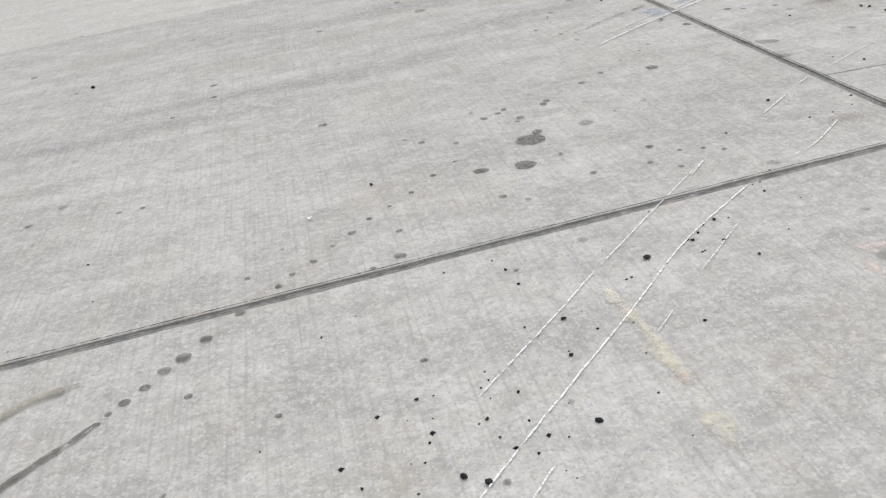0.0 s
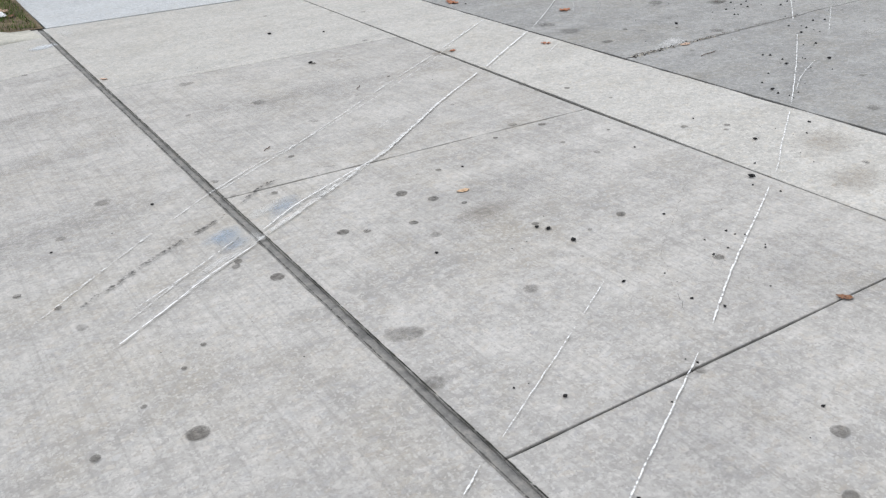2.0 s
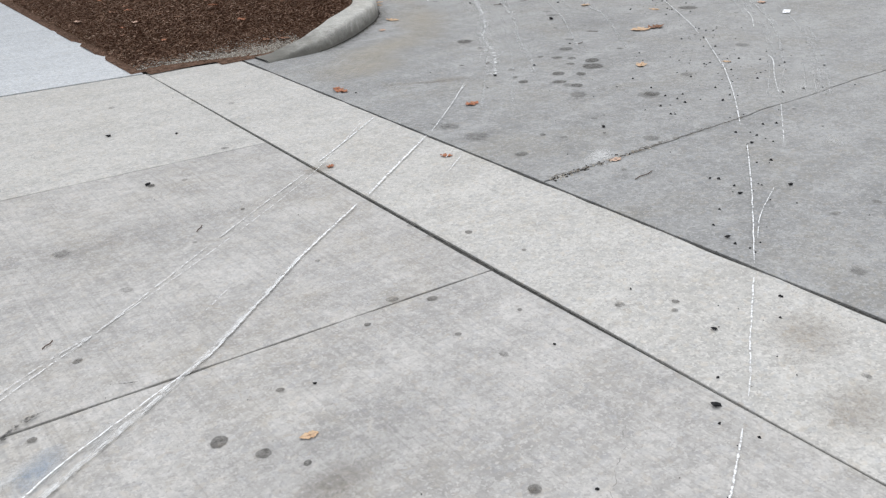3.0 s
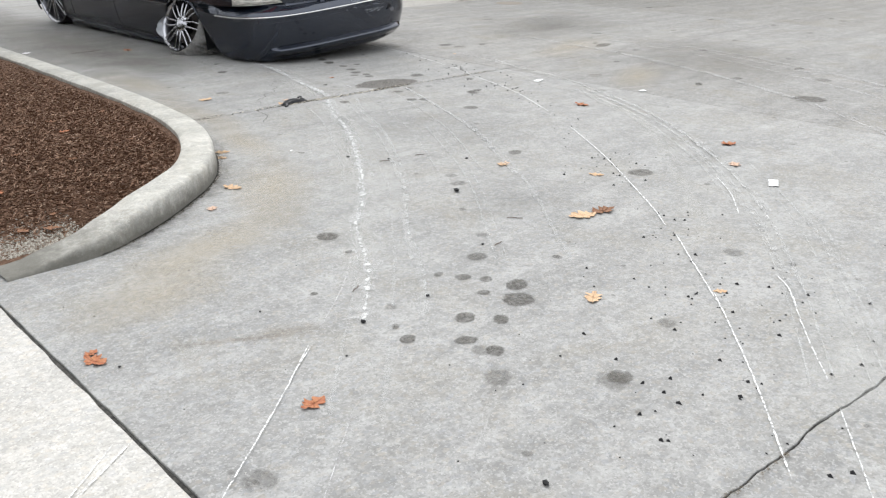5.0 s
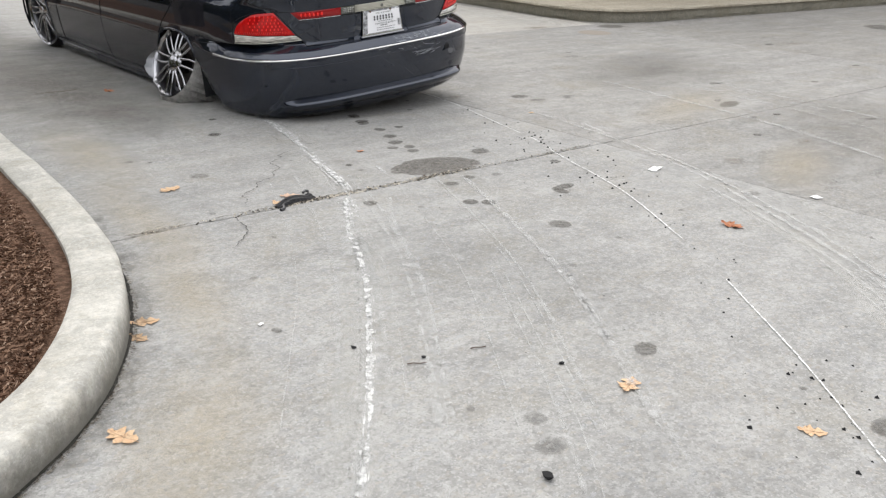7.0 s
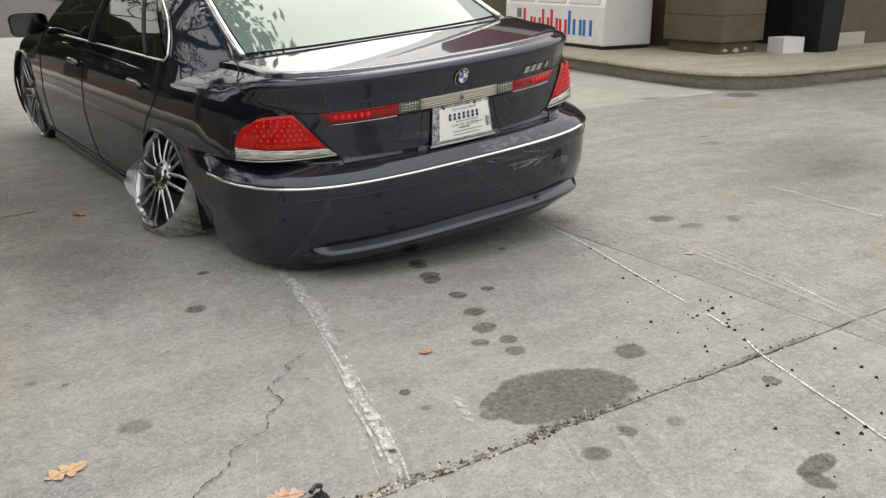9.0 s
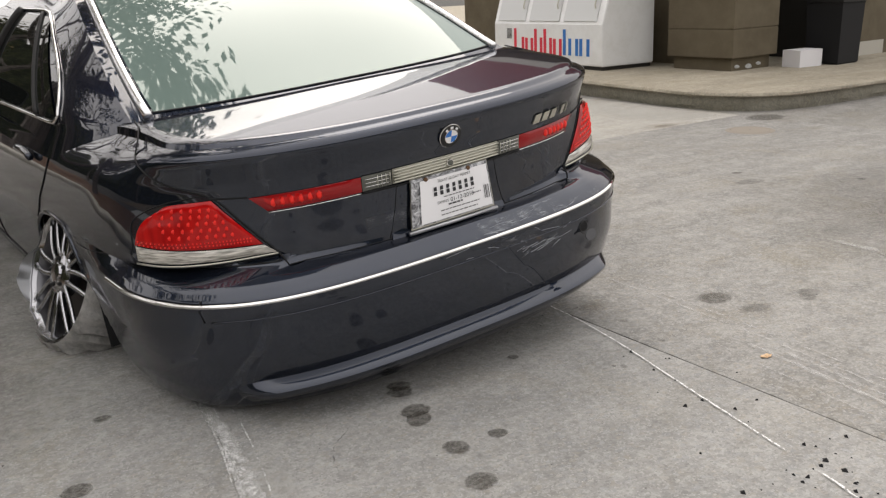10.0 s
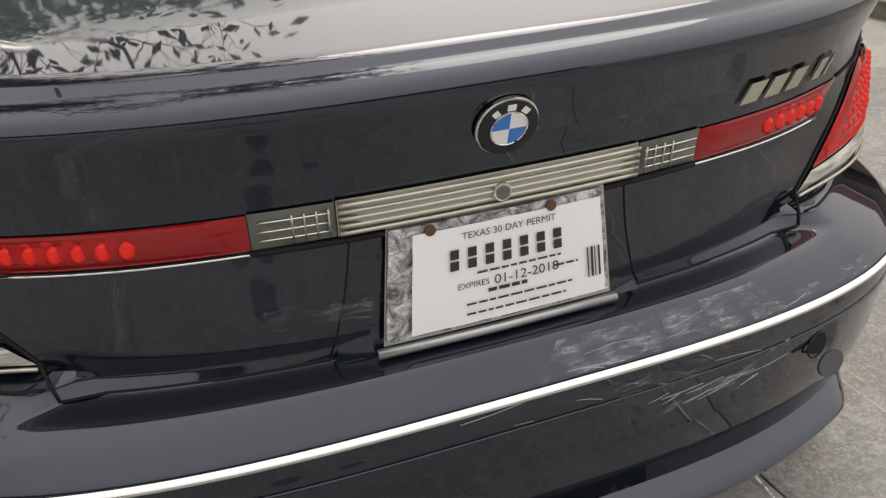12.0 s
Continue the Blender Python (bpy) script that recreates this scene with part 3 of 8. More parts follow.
def patch(corners, ks, kw, off, name, material, parent, label="", thick=0.006, smooth=True, swell=0.0):
    """A shaped plate on the skin; corners in (s, w): lower inner, lower outer, upper outer, upper inner."""
    (a0, b0), (a1, b1), (a2, b2), (a3, b3) = corners
    b = bmesh.new()
    rows = []
    for j in range(kw + 1):
        t = j / kw
        row = []
        for i in range(ks + 1):
            q = i / ks
            lo, hi = (a0 + (a1 - a0) * q, b0 + (b1 - b0) * q), (a3 + (a2 - a3) * q, b3 + (b2 - b3) * q)
            edge = 0 if 0 < i < ks and 0 < j < kw else -thick
            ds = swell * math.sin(math.pi * min(1, t * 0.9 + 0.05)) * q ** 3 - swell * 1.2 * (q * t) ** 8
            row.append(skin(lo[0] + (hi[0] - lo[0]) * t + ds, lo[1] + (hi[1] - lo[1]) * t - abs(swell) * 0.7 * q ** 6 * t ** 2, off + edge))
        rows.append(row)
    grid_faces(b, rows)
    bmesh.ops.recalc_face_normals(b, faces=b.faces)
    return part(name, b, material, parent, label, smooth=smooth, sharp=55)


def line(pts, r, off, name, material, parent, step=0.02, flat=1.0, sides=6):
    """A rod along the skin through (s, w) points."""
    b = bmesh.new()
    q = catmull(pts, step)
    tube(b, [skin(p.x, p.y, off) for p in q], r, sides, flat)
    return part(name, b, material, parent, smooth=True)


WHEELS = {"rear": 1.25, "front": 4.375}
ARCH_Z = {"rear": 0.335, "front": 0.435}
ARCH_R = {"rear": (0.325, 0.345, 3.0), "front": (0.385, 0.375, 2.2)}


def arch_k(k, dv, dz):
    """How far a point lies out from an arch's centre, with 1 on its flattened edge."""
    a, h, e = ARCH_R[k]
    return (abs(dv / a) ** e + abs(dz / h) ** e) ** (1 / e)


def low_edge(y):
    """The bumper's lower edge climbs forward to the wheel arch."""
    return float(np.interp(y, [0.10, 0.45, 0.70, 1.00, 1.01], [0.17, 0.185, 0.21, 0.60, 0.0]))


def in_arch(p):
    return any(arch_k(k, p.y - v, p.z - ARCH_Z[k]) < 1 for k, v in WHEELS.items()) and abs(p.x) > 0.72


# body shell with open wheel arches
b = bmesh.new()
S = sorted(set(lerp_list(-SMAX, -1.05, 175) + lerp_list(-1.05, 1.05, 96) + lerp_list(1.05, SMAX, 175)))
WL = sorted(set(TAIL_W + SIDE_W + [0.630, 0.643, 0.652, 0.658, 0.662, 0.666, 0.671, 0.676] + lerp_list(0.17, 1.012, 34)))
rows = [[skin(s, w) for s in S] for w in WL]
V = [[b.verts.new((p.x, p.y, max(p.z, low_edge(p.y)) if abs(p.x) > 0.5 else p.z) ) for p in r] for r in rows]
for r0, r1 in zip(V, V[1:]):
    for i in range(len(S) - 1):
        c = (r0[i].co + r1[i + 1].co) / 2
        if not in_arch(c):
            b.faces.new((r0[i], r0[i + 1], r1[i + 1], r1[i]))
for v in list(b.verts):
    if not v.link_faces:
        b.verts.remove(v)
    elif v.is_boundary and abs(v.co.x) > 0.72:
        for k, vc in WHEELS.items():
            WZ = ARCH_Z[k]
            d = Vector((v.co.y - vc, v.co.z - WZ))
            q = arch_k(k, d.x, d.y)
            if 0.8 < q < 1.16 and v.co.z > 0.19:
                d = d / q
                v.co.y, v.co.z = vc + d.x, WZ + d.y
                v.co.x *= 1.006


DECK_V = np.linspace(0, 5.2, 261)
DECK_Z = np.convolve(np.interp(np.linspace(-0.4, 5.6, 301), [-0.4, 0.0, 0.72, 1.05, 3.75, 3.95, 4.7, 5.17], [0.9955, 1.0155, 1.0515, 0.998, 0.992, 0.985, 0.915, 0.79]), np.hanning(17) / np.hanning(17).sum(), "same")[20:281]


def deck(v, u):
    """Height of the boot lid and bonnet."""
    return float(np.interp(v, DECK_V, DECK_Z)) + 0.013 * (1 - (u / 0.8) ** 2) * min(1.0, 0.15 + v * 1.6)


top = V[-1]
prev = top
for k, f in enumerate((0.990, 0.972, 0.93, 0.86, 0.75, 0.55, 0.3, 0.0)):
    cur = []
    for i, s in enumerate(S):
        p0 = top[i].co
        cy = min(max(p0.y, 0.62), 4.0)
        q = Vector((p0.x * f, cy + (p0.y - cy) * f, 0))
        blend = (0.75, 1.0)[min(k, 1)]
        q.z = p0.z * (1 - blend) + deck(q.y, q.x) * blend
        cur.append(b.verts.new(q))
    for i in range(len(S) - 1):
        b.faces.new((prev[i], prev[i + 1], cur[i + 1], cur[i]))
    prev = cur
bmesh.ops.remove_doubles(b, verts=b.verts, dist=0.0004)
bmesh.ops.recalc_face_normals(b, faces=b.faces)
body = part("body", b, m_paint, car, smooth=True, sharp=38)
# dark underside and wheel housings, so that no light shows through
b = bmesh.new()
box(b, -0.60, 0.35, 0.23, 0.60, 4.6, 0.60)
part("underside", b, m_black, car)
for nm, vc in WHEELS.items():
    WZ = ARCH_Z[nm]
    for sg in (-1, 1):
        b = bmesh.new()
        rows = []
        for i in range(25):
            a = -0.25 + (math.pi + 0.5) * i / 24
            c, s_ = math.cos(a), math.sin(a)
            r = 1.012 / arch_k(nm, c, s_)
            rows.append([(sg * x, vc + r * c, WZ + r * s_) for x in (0.60, 0.75, 0.925)])
        grid_faces(b, rows)
        part("wheel_housing", b, m_black, car)
# arch lips
for nm, vc in WHEELS.items():
    WZ = ARCH_Z[nm]
    for sg in (-1, 1):
        b = bmesh.new()
        pts = []
        for i in range(31):
            a = -0.55 + (math.pi + 1.1) * i / 30
            r = 1 / arch_k(nm, math.cos(a), math.sin(a))
            y, z = vc + r * math.cos(a), WZ + r * math.sin(a)
            low = 0.17 + 0.04 * min(1.0, max(0.0, (y - 0.75) / 0.3))
            if z > max(low + 0.03, low_edge(y)):
                s = float(np.interp(y, OUT[:200, 1], ARC[:200]))
                q = skin(sg * s, min(1.0, 0.17 + (z - low) * 0.842 / (1.012 + shoulder(y) - low)), 0.002)
                pts.append((q.x, y, z))
        tube(b, pts, 0.010, 6)
        part("arch_lip", b, m_paint, body, smooth=True)

# boot lid: seams, chrome, lamps, number plate
LID = [(0.545, 0.650), (0.578, 0.690), (0.65, 0.785), (0.715, 0.872)]
for sg in (1, -1):
    side = [(sg * float(np.interp(v, OUT[:141, 1], ARC[:141])), w) for v, w in ((0.29, 0.915), (0.37, 0.955), (0.45, 0.985))]
    line([(sg * s_at(u), w) for u, w in LID] + side, 0.0026, 0.0005, "seam", m_seam, body)
    line([(sg * s_at(0.722), 0.872), (sg * s_at(0.68), 0.868), (sg * s_at(0.628), 0.864)], 0.0022, 0.0005, "seam", m_seam, body)
line([(-s_at(0.545), 0.650), (-0.5, 0.650), (0, 0.650), (0.5, 0.650), (s_at(0.545), 0.650)], 0.002, 0.0, "seam", m_seam, body)
for sg in (1, -1):
    b = bmesh.new()
    q1 = skin(sg * float(np.interp(0.45, OUT[:141, 1], ARC[:141])), 0.985, 0.001)
    tube(b, [q1, (sg * 0.775, 0.53, 1.030), (sg * 0.748, 0.61, 1.048), (sg * 0.735, 0.68, 1.058)], 0.0026, 6)
    part("seam", b, m_seam, body, smooth=True)
# tail lamps wrapping the corners
for sg in (-1, 1):
    a1, a2, a3, a4, a5 = (sg * s_at(u) for u in (0.612, 0.882, 0.838, 0.716, 0.578))
    lamp = patch([(a1, 0.720), (a2, 0.738), (a3, 0.860), (a4, 0.868)], 18, 12, 0.010, "tail_lamp", m_red, car, "red tail lamp with clear lower band", swell=sg * 0.022)
    patch([(a5, 0.690), (a2, 0.690), (a2, 0.735), (a1 * 0.995, 0.717)], 14, 3, 0.011, "clear_band", m_clear, lamp, "clear fluted indicator lens")
    line([(a5 * 0.995, 0.686), (sg * s_at(0.75), 0.684), (a2, 0.684)], 0.003, 0.009, "bottom_strip", m_alu, lamp)
    line([(a5 * 0.985, 0.682), (a1, 0.73), (sg * s_at(0.66), 0.795), (a4, 0.876), (sg * s_at(0.78), 0.874), (sg * s_at(0.82), 0.864), (sg * s_at(0.862), 0.838), (a2 * 1.012, 0.80), (a2 * 1.02, 0.735), (a2 * 1.02, 0.686), (sg * s_at(0.75), 0.676), (a5, 0.678)], 0.0020, 0.0005, "lamp_seam", m_seam, lamp)
    for r, (w, u0, u1, k) in enumerate(((0.736, 0.640, 0.872, 30), (0.745, 0.640, 0.874, 30), (0.764, 0.680, 0.812, 8), (0.784, 0.690, 0.822, 8), (0.804, 0.695, 0.827, 8), (0.824, 0.708, 0.820, 7), (0.843, 0.722, 0.800, 5))):
        for i in range(k):
            u = u0 + (u1 - u0) * i / (k - 1)
            b = bmesh.new()
            q = skin(sg * s_at(u), w + 0.03 * (u - u0), 0.0102)
            bmesh.ops.create_icosphere(b, subdivisions=1, radius=0.0036 if r < 2 else 0.0085, matrix=Matrix.Translation(q) @ Matrix.Diagonal((1, 0.16, 0.9, 1)))
            part("reflector", b, m_led, lamp, smooth=True)
    # lamp strip on the lid
    b0, b1, b2 = (sg * s_at(u) for u in (0.300, 0.582, 0.626))
    strip = patch([(b0, 0.818), (b1, 0.815), (b2, 0.861), (b0, 0.864)], 14, 4, 0.008, "lid_lamp", m_redplain, car, "long red lamp strip on the boot lid")
    patch([(sg * s_at(0.42), 0.822), (sg * s_at(0.572), 0.820), (sg * s_at(0.608), 0.857), (sg * s_at(0.42), 0.859)], 8, 3, 0.0100, "led_field", m_red, strip)
    for i in range(6):
        b = bmesh.new()
        q = skin(sg * s_at(0.432 + 0.026 * i), 0.840, 0.0105)
        bmesh.ops.create_icosphere(b, subdivisions=1, radius=0.0105, matrix=Matrix.Translation(q) @ Matrix.Diagonal((1, 0.14, 1.3, 1)))
        part("reflector", b, m_led, strip, smooth=True)
    line([(b0, 0.814), (sg * s_at(0.45), 0.812), (b1, 0.811)], 0.0018, 0.004, "bottom_strip", m_chrome, strip)
    # smoked reversing lamp at the end of the trim bar
    rev = patch([(sg * 0.200, 0.820), (sg * 0.299, 0.819), (sg * 0.299, 0.866), (sg * 0.200, 0.866)], 5, 3, 0.009, "reversing_lamp", m_smoke, car, "smoked clear reversing lamp")
    for w in (0.832, 0.843, 0.855):
        line([(sg * 0.206, w), (sg * 0.29, w)], 0.0012, 0.0095, "flute", m_chrome, rev)
    for k in range(4):
        line([(sg * (0.208 + 0.014 * k), 0.825), (sg * (0.208 + 0.014 * k), 0.860)], 0.0012, 0.0095, "flute", m_alu, rev)

bar = patch([(-0.198, 0.820), (0.198, 0.820), (0.198, 0.867), (-0.198, 0.867)], 12, 3, 0.009, "trim_bar", m_alu, car, "fluted satin metal trim bar")
for k, w in enumerate((0.825, 0.834, 0.843, 0.852, 0.861)):
    line([(-0.197, w), (0, w), (0.197, w)], 0.0032, 0.009, "flute", m_alu, bar)
line([(-0.30, 0.814), (0, 0.813), (0.30, 0.814)], 0.004, 0.003, "flute", m_seam, bar)


def disc(b, centre, r, depth, seg=32, tilt=0.0):
    """A low round boss facing backwards."""
    rows = []
    for rr, d in ((r, 0), (r, depth * 0.7), (r * 0.94, depth), (0.0005, depth * 1.05)):
        rows.append([(centre[0] + rr * math.cos(a), centre[1] - d, centre[2] + rr * math.sin(a)) for a in (2 * math.pi * i / seg for i in range(seg))])
    grid_faces(b, rows, close=True)
    bmesh.ops.recalc_face_normals(b, faces=b.faces)


b = bmesh.new()
q = skin(0.003, 0.843, 0.010)
disc(b, q, 0.012, 0.006)
lock = part("lock_button", b, m_chrome, bar, smooth=True, sharp=40)
b = bmesh.new()
disc(b, (q.x, q.y - 0.006, q.z), 0.009, 0.002)
part("lock_face", b, m_smoke, lock, smooth=True, sharp=40)

# round badge: plain shapes in its colours
LOGO = skin(0.003, 0.930, 0.004)
b = bmesh.new()
disc(b, LOGO, 0.0385, 0.005, 40)
badge = part("badge", b, m_chrome, car, "round black, white and blue badge", smooth=True, sharp=40)
b = bmesh.new()
disc(b, (LOGO.x, LOGO.y - 0.0052, LOGO.z), 0.0365, 0.0022, 40)
part("badge_ring", b, m_black, badge, sharp=40)
m_bwhite = mat("badge_white", (0.85, 0.86, 0.88), 0.2, coat=0.5)
m_bblue = mat("badge_blue", (0.02, 0.19, 0.62), 0.2, coat=0.5)
for k in range(4):
    b = bmesh.new()
    c0 = b.verts.new((LOGO.x, LOGO.y - 0.0090, LOGO.z))
    vs = [b.verts.new((LOGO.x + 0.0212 * math.cos(a), LOGO.y - 0.0090, LOGO.z + 0.0212 * math.sin(a))) for a in (k * math.pi / 2 + math.pi / 2 * i / 10 for i in range(11))]
    for i in range(10):
        b.faces.new((c0, vs[i], vs[i + 1]))
    part("badge_quarter", b, m_bwhite if k % 2 == 0 else m_bblue, badge)
b = bmesh.new()
tube(b, [(LOGO.x + 0.0222 * math.cos(a), LOGO.y - 0.0085, LOGO.z + 0.0222 * math.sin(a)) for a in (2 * math.pi * i / 32 for i in range(33))], 0.0012, 5)
part("badge_rim", b, m_chrome, badge)
for a, w in ((2.25, 0.008), (1.57, 0.010), (0.89, 0.009)):
    b = bmesh.new()
    x, z = LOGO.x + 0.0282 * math.cos(a), LOGO.z + 0.0282 * math.sin(a)
    box(b, -w / 2, -0.001, -0.0038, w / 2, 0, 0.0038)
    bmesh.ops.transform(b, matrix=Matrix.Translation((x, LOGO.y - 0.0078, z)) @ Matrix.Rotation(-(a - math.pi / 2), 4, "Y"), verts=b.verts)
    part("badge_mark", b, m_bwhite, badge)

tilt_badge = Matrix.Translation(LOGO) @ Matrix.Rotation(radians(20), 4, "X") @ Matrix.Translation(-LOGO)
for ob in [badge] + list(badge.children):
    ob.data.transform(tilt_badge)
# model lettering as plain raised chrome bars
for s0, wd in ((0.385, 0.034), (0.433, 0.034), (0.480, 0.032), (0.545, 0.022), (0.575, 0.008)):
    b = bmesh.new()
    rows = []
    for dw, sl in ((-0.0145, -0.006), (0.0145, 0.006)):
        rows.append([skin(s0 + sl + q * wd / 2, 0.899 + dw, o) for q, o in ((-1, 0.001), (-1, 0.005), (1, 0.005), (1, 0.001))])
    V = grid_faces(b, rows)
    bmesh.ops.recalc_face_normals(b, faces=b.faces)
    part("raised_mark", b, m_alu, badge, "chrome raised mark", sharp=30)

# plate recess and paper permit in its plastic sleeve
rec = patch([(-0.215, 0.646), (0.215, 0.646), (0.185, 0.814), (-0.185, 0.814)], 8, 6, 0.0015, "plate_recess", m_paint, car, "")
line([(-0.185, 0.812), (-0.197, 0.74), (-0.222, 0.65)], 0.0012, 0.0005, "recess_edge", m_seam, rec)
line([(0.185, 0.812), (0.197, 0.74), (0.222, 0.65)], 0.0012, 0.0005, "recess_edge", m_seam, rec)
# white glints and dark folds of the clear plastic are painted into its colour
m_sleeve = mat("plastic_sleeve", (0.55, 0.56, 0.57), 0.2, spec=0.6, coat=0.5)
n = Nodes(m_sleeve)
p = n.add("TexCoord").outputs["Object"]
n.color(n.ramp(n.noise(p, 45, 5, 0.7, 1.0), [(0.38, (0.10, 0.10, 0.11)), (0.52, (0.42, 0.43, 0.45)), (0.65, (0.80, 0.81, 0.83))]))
n.bump(n.noise(p, 35, 4, 0.6, 1.0), 0.8, 0.01)


def plate_pt(x, z, off=0.0):
    """A point on the permit's plane: x across, z up from its lower edge."""
    lo, hi = skin(0, 0.664, 0.018), skin(0, 0.822, 0.006)
    t = z / 0.17
    x *= 1 - 0.10 * t
    return Vector((x + 0.000, lo.y + (hi.y - lo.y) * t - off + 0.10 * x * x, lo.z + (hi.z - lo.z) * t))


def plate_sheet(x0, x1, z0, z1, off, wave=0.0, k=14):
    b = bmesh.new()
    grid_faces(b, [[plate_pt(x0 + (x1 - x0) * i / k, z0 + (z1 - z0) * j / 8, off + wave * noise.noise((i * 0.7, j * 0.6, x0 * 9))) for i in range(k + 1)] for j in range(9)])
    bmesh.ops.recalc_face_normals(b, faces=b.faces)
    return b


permit = part("plate_backing", plate_sheet(-0.155, 0.162, -0.002, 0.168, 0.0), m_alu, car, "paper permit in a crumpled clear sleeve", smooth=True)
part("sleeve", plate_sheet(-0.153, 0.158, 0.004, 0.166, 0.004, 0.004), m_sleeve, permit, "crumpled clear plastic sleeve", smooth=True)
part("permit_paper", plate_sheet(-0.122, 0.150, 0.010, 0.156, 0.009, 0.0015), mat("permit_white", (0.93, 0.93, 0.95), 0.5), permit, "white paper permit", smooth=True)
b = bmesh.new()
tube(b, [plate_pt(-0.163, -0.010, 0.004), plate_pt(0, -0.010, 0.004), plate_pt(0.168, -0.010, 0.004)], 0.007, 6)
part("plate_ledge", b, m_flap, permit, smooth=True)
m_ink = mat("black_ink", (0.03, 0.03, 0.035), 0.6)


def words(text, x, z, size, name="printed_words"):
    cu = bpy.data.curves.new(name, "FONT")
    cu.body = text
    cu.size = size
    cu.align_x = "CENTER"
    cu.align_y = "CENTER"
    tmp = bpy.data.objects.new(name, cu)
    scene.collection.objects.link(tmp)
    dg = bpy.context.evaluated_depsgraph_get()
    me = bpy.data.meshes.new_from_object(tmp.evaluated_get(dg))
    bpy.data.objects.remove(tmp)
    for v in me.vertices:
        v.co = plate_pt(x + v.co.x, z + v.co.y, 0.0115)
    me.materials.clear()
    me.materials.append(m_ink)
    ob = new(name, me)
    ob.parent = permit
    return ob


def ink_bar(x0, x1, z0, z1, off=0.0115):
    part("ink_bar", plate_sheet(x0, x1, z0, z1, off, 0, 6), m_ink, permit)


words("TEXAS 30 DAY PERMIT", 0.012, 0.142, 0.0135)
for k in range(7):
    x = -0.072 + k * 0.0245
    ink_bar(x, x + 0.012, 0.095, 0.1085)
    ink_bar(x, x + 0.012, 0.1115, 0.125)
words("EXPIRES", -0.040, 0.069, 0.0125)
words("01-12-2018", 0.035, 0.069, 0.020)
for x0, x1, z in ((-0.035, 0.085, 0.084), (-0.02, 0.035, 0.053), (-0.05, 0.10, 0.039), (-0.05, 0.09, 0.024), (0.075, 0.11, 0.068)):
    x = x0
    while x < x1:
        wd = random.uniform(0.006, 0.016)
        ink_bar(x, min(x1, x + wd), z, z + (0.0055 if z == 0.053 else 0.003))
        x += wd + 0.003
for k, wd in enumerate((0.002, 0.0035, 0.0015, 0.003)):
    ink_bar(0.124 + k * 0.0055, 0.124 + k * 0.0055 + wd, 0.038, 0.085)
for x in (-0.098, 0.075):
    b = bmesh.new()
    disc(b, plate_pt(x, 0.158, 0.006), 0.007, 0.004, 14)
    part("plate_screw", b, mat("rusty_screw", (0.16, 0.09, 0.05), 0.7, metal=0.5), permit)

# bumper: shelf, chrome strip, crease, lower lip, tow-eye hole, scrapes
b = bmesh.new()
grid_faces(b, [[skin(-1.30 + 2.60 * i / 110, 0.580 + 0.0135 * j / 6, 0.001 + 0.007 * math.sin(math.pi * j / 6) ** 0.8) for i in range(111)] for j in range(7)])
bmesh.ops.recalc_face_normals(b, faces=b.faces)
bump = part("bumper_strip", b, m_chrome, car, "bright chrome bumper strip", smooth=True)
line([(-0.78, 0.538), (-0.3, 0.536), (0.3, 0.536), (0.78, 0.538)], 0.0022, 0.001, "crease", m_paint, bump, 0.04)
for sg in (-1, 1):
    line([(sg * 0.80, 0.538), (sg * 0.81, 0.576)], 0.002, 0.001, "seam", m_seam, bump)
    line([(sg * 0.80, 0.597), (sg * 0.80, 0.604)], 0.002, 0.005, "seam", m_seam, bump)
    line([(sg * 0.58, 0.667), (sg * 0.9, 0.667), (sg * 1.22, 0.662), (sg * 1.45, 0.642), (sg * 1.58, 0.635)], 0.0024, 0.0, "seam", m_seam, bump, 0.03)
b = bmesh.new()
rows = []
for i in range(81):
    s = -0.81 + 1.62 * i / 80
    f = min(1, (1 - abs(s) / 0.81) / 0.22)
    f = f * f * (3 - 2 * f)
    g = 0.015 * (abs(s) / 0.81) ** 2
    rows.append([skin(s, w - g, -0.006 + o * f) for w, o in ((0.330, 0.006), (0.322, 0.020), (0.313, 0.036), (0.305, 0.050), (0.299, 0.056), (0.288, 0.058), (0.268, 0.048), (0.245, 0.020), (0.230, -0.004))])
grid_faces(b, rows)
bmesh.ops.recalc_face_normals(b, faces=b.faces)
part("bumper_lip", b, m_paint, bump, smooth=True, sharp=40)
b = bmesh.new()
q = skin(0.485, 0.500, 0.002)
disc(b, q, 0.017, 0.002, 20)
eye = part("tow_eye_hole", b, m_seam, bump)
b = bmesh.new()
tube(b, [(q.x + 0.020 * math.cos(a), q.y - 0.002 + 0.004 * math.cos(a), q.z + 0.022 * math.sin(a)) for a in (2 * math.pi * i / 20 for i in range(21))], 0.002, 5)
part("hole_rim", b, m_black, eye)
b = bmesh.new()
bmesh.ops.create_circle(b, cap_ends=True, segments=18, radius=0.024, matrix=Matrix.Translation((q.x + 0.020, q.y - 0.016, q.z - 0.030)) @ pose(0, 0, 0, 62, -14, 14) @ Matrix.Diagonal((1.15, 0.72, 1, 1)))
bmesh.ops.solidify(b, geom=b.faces[:], thickness=0.004)
part("tow_cover_flap", b, mat("scuffed_grey_plastic", (0.055, 0.055, 0.06), 0.5), eye, "tow cover hanging open")
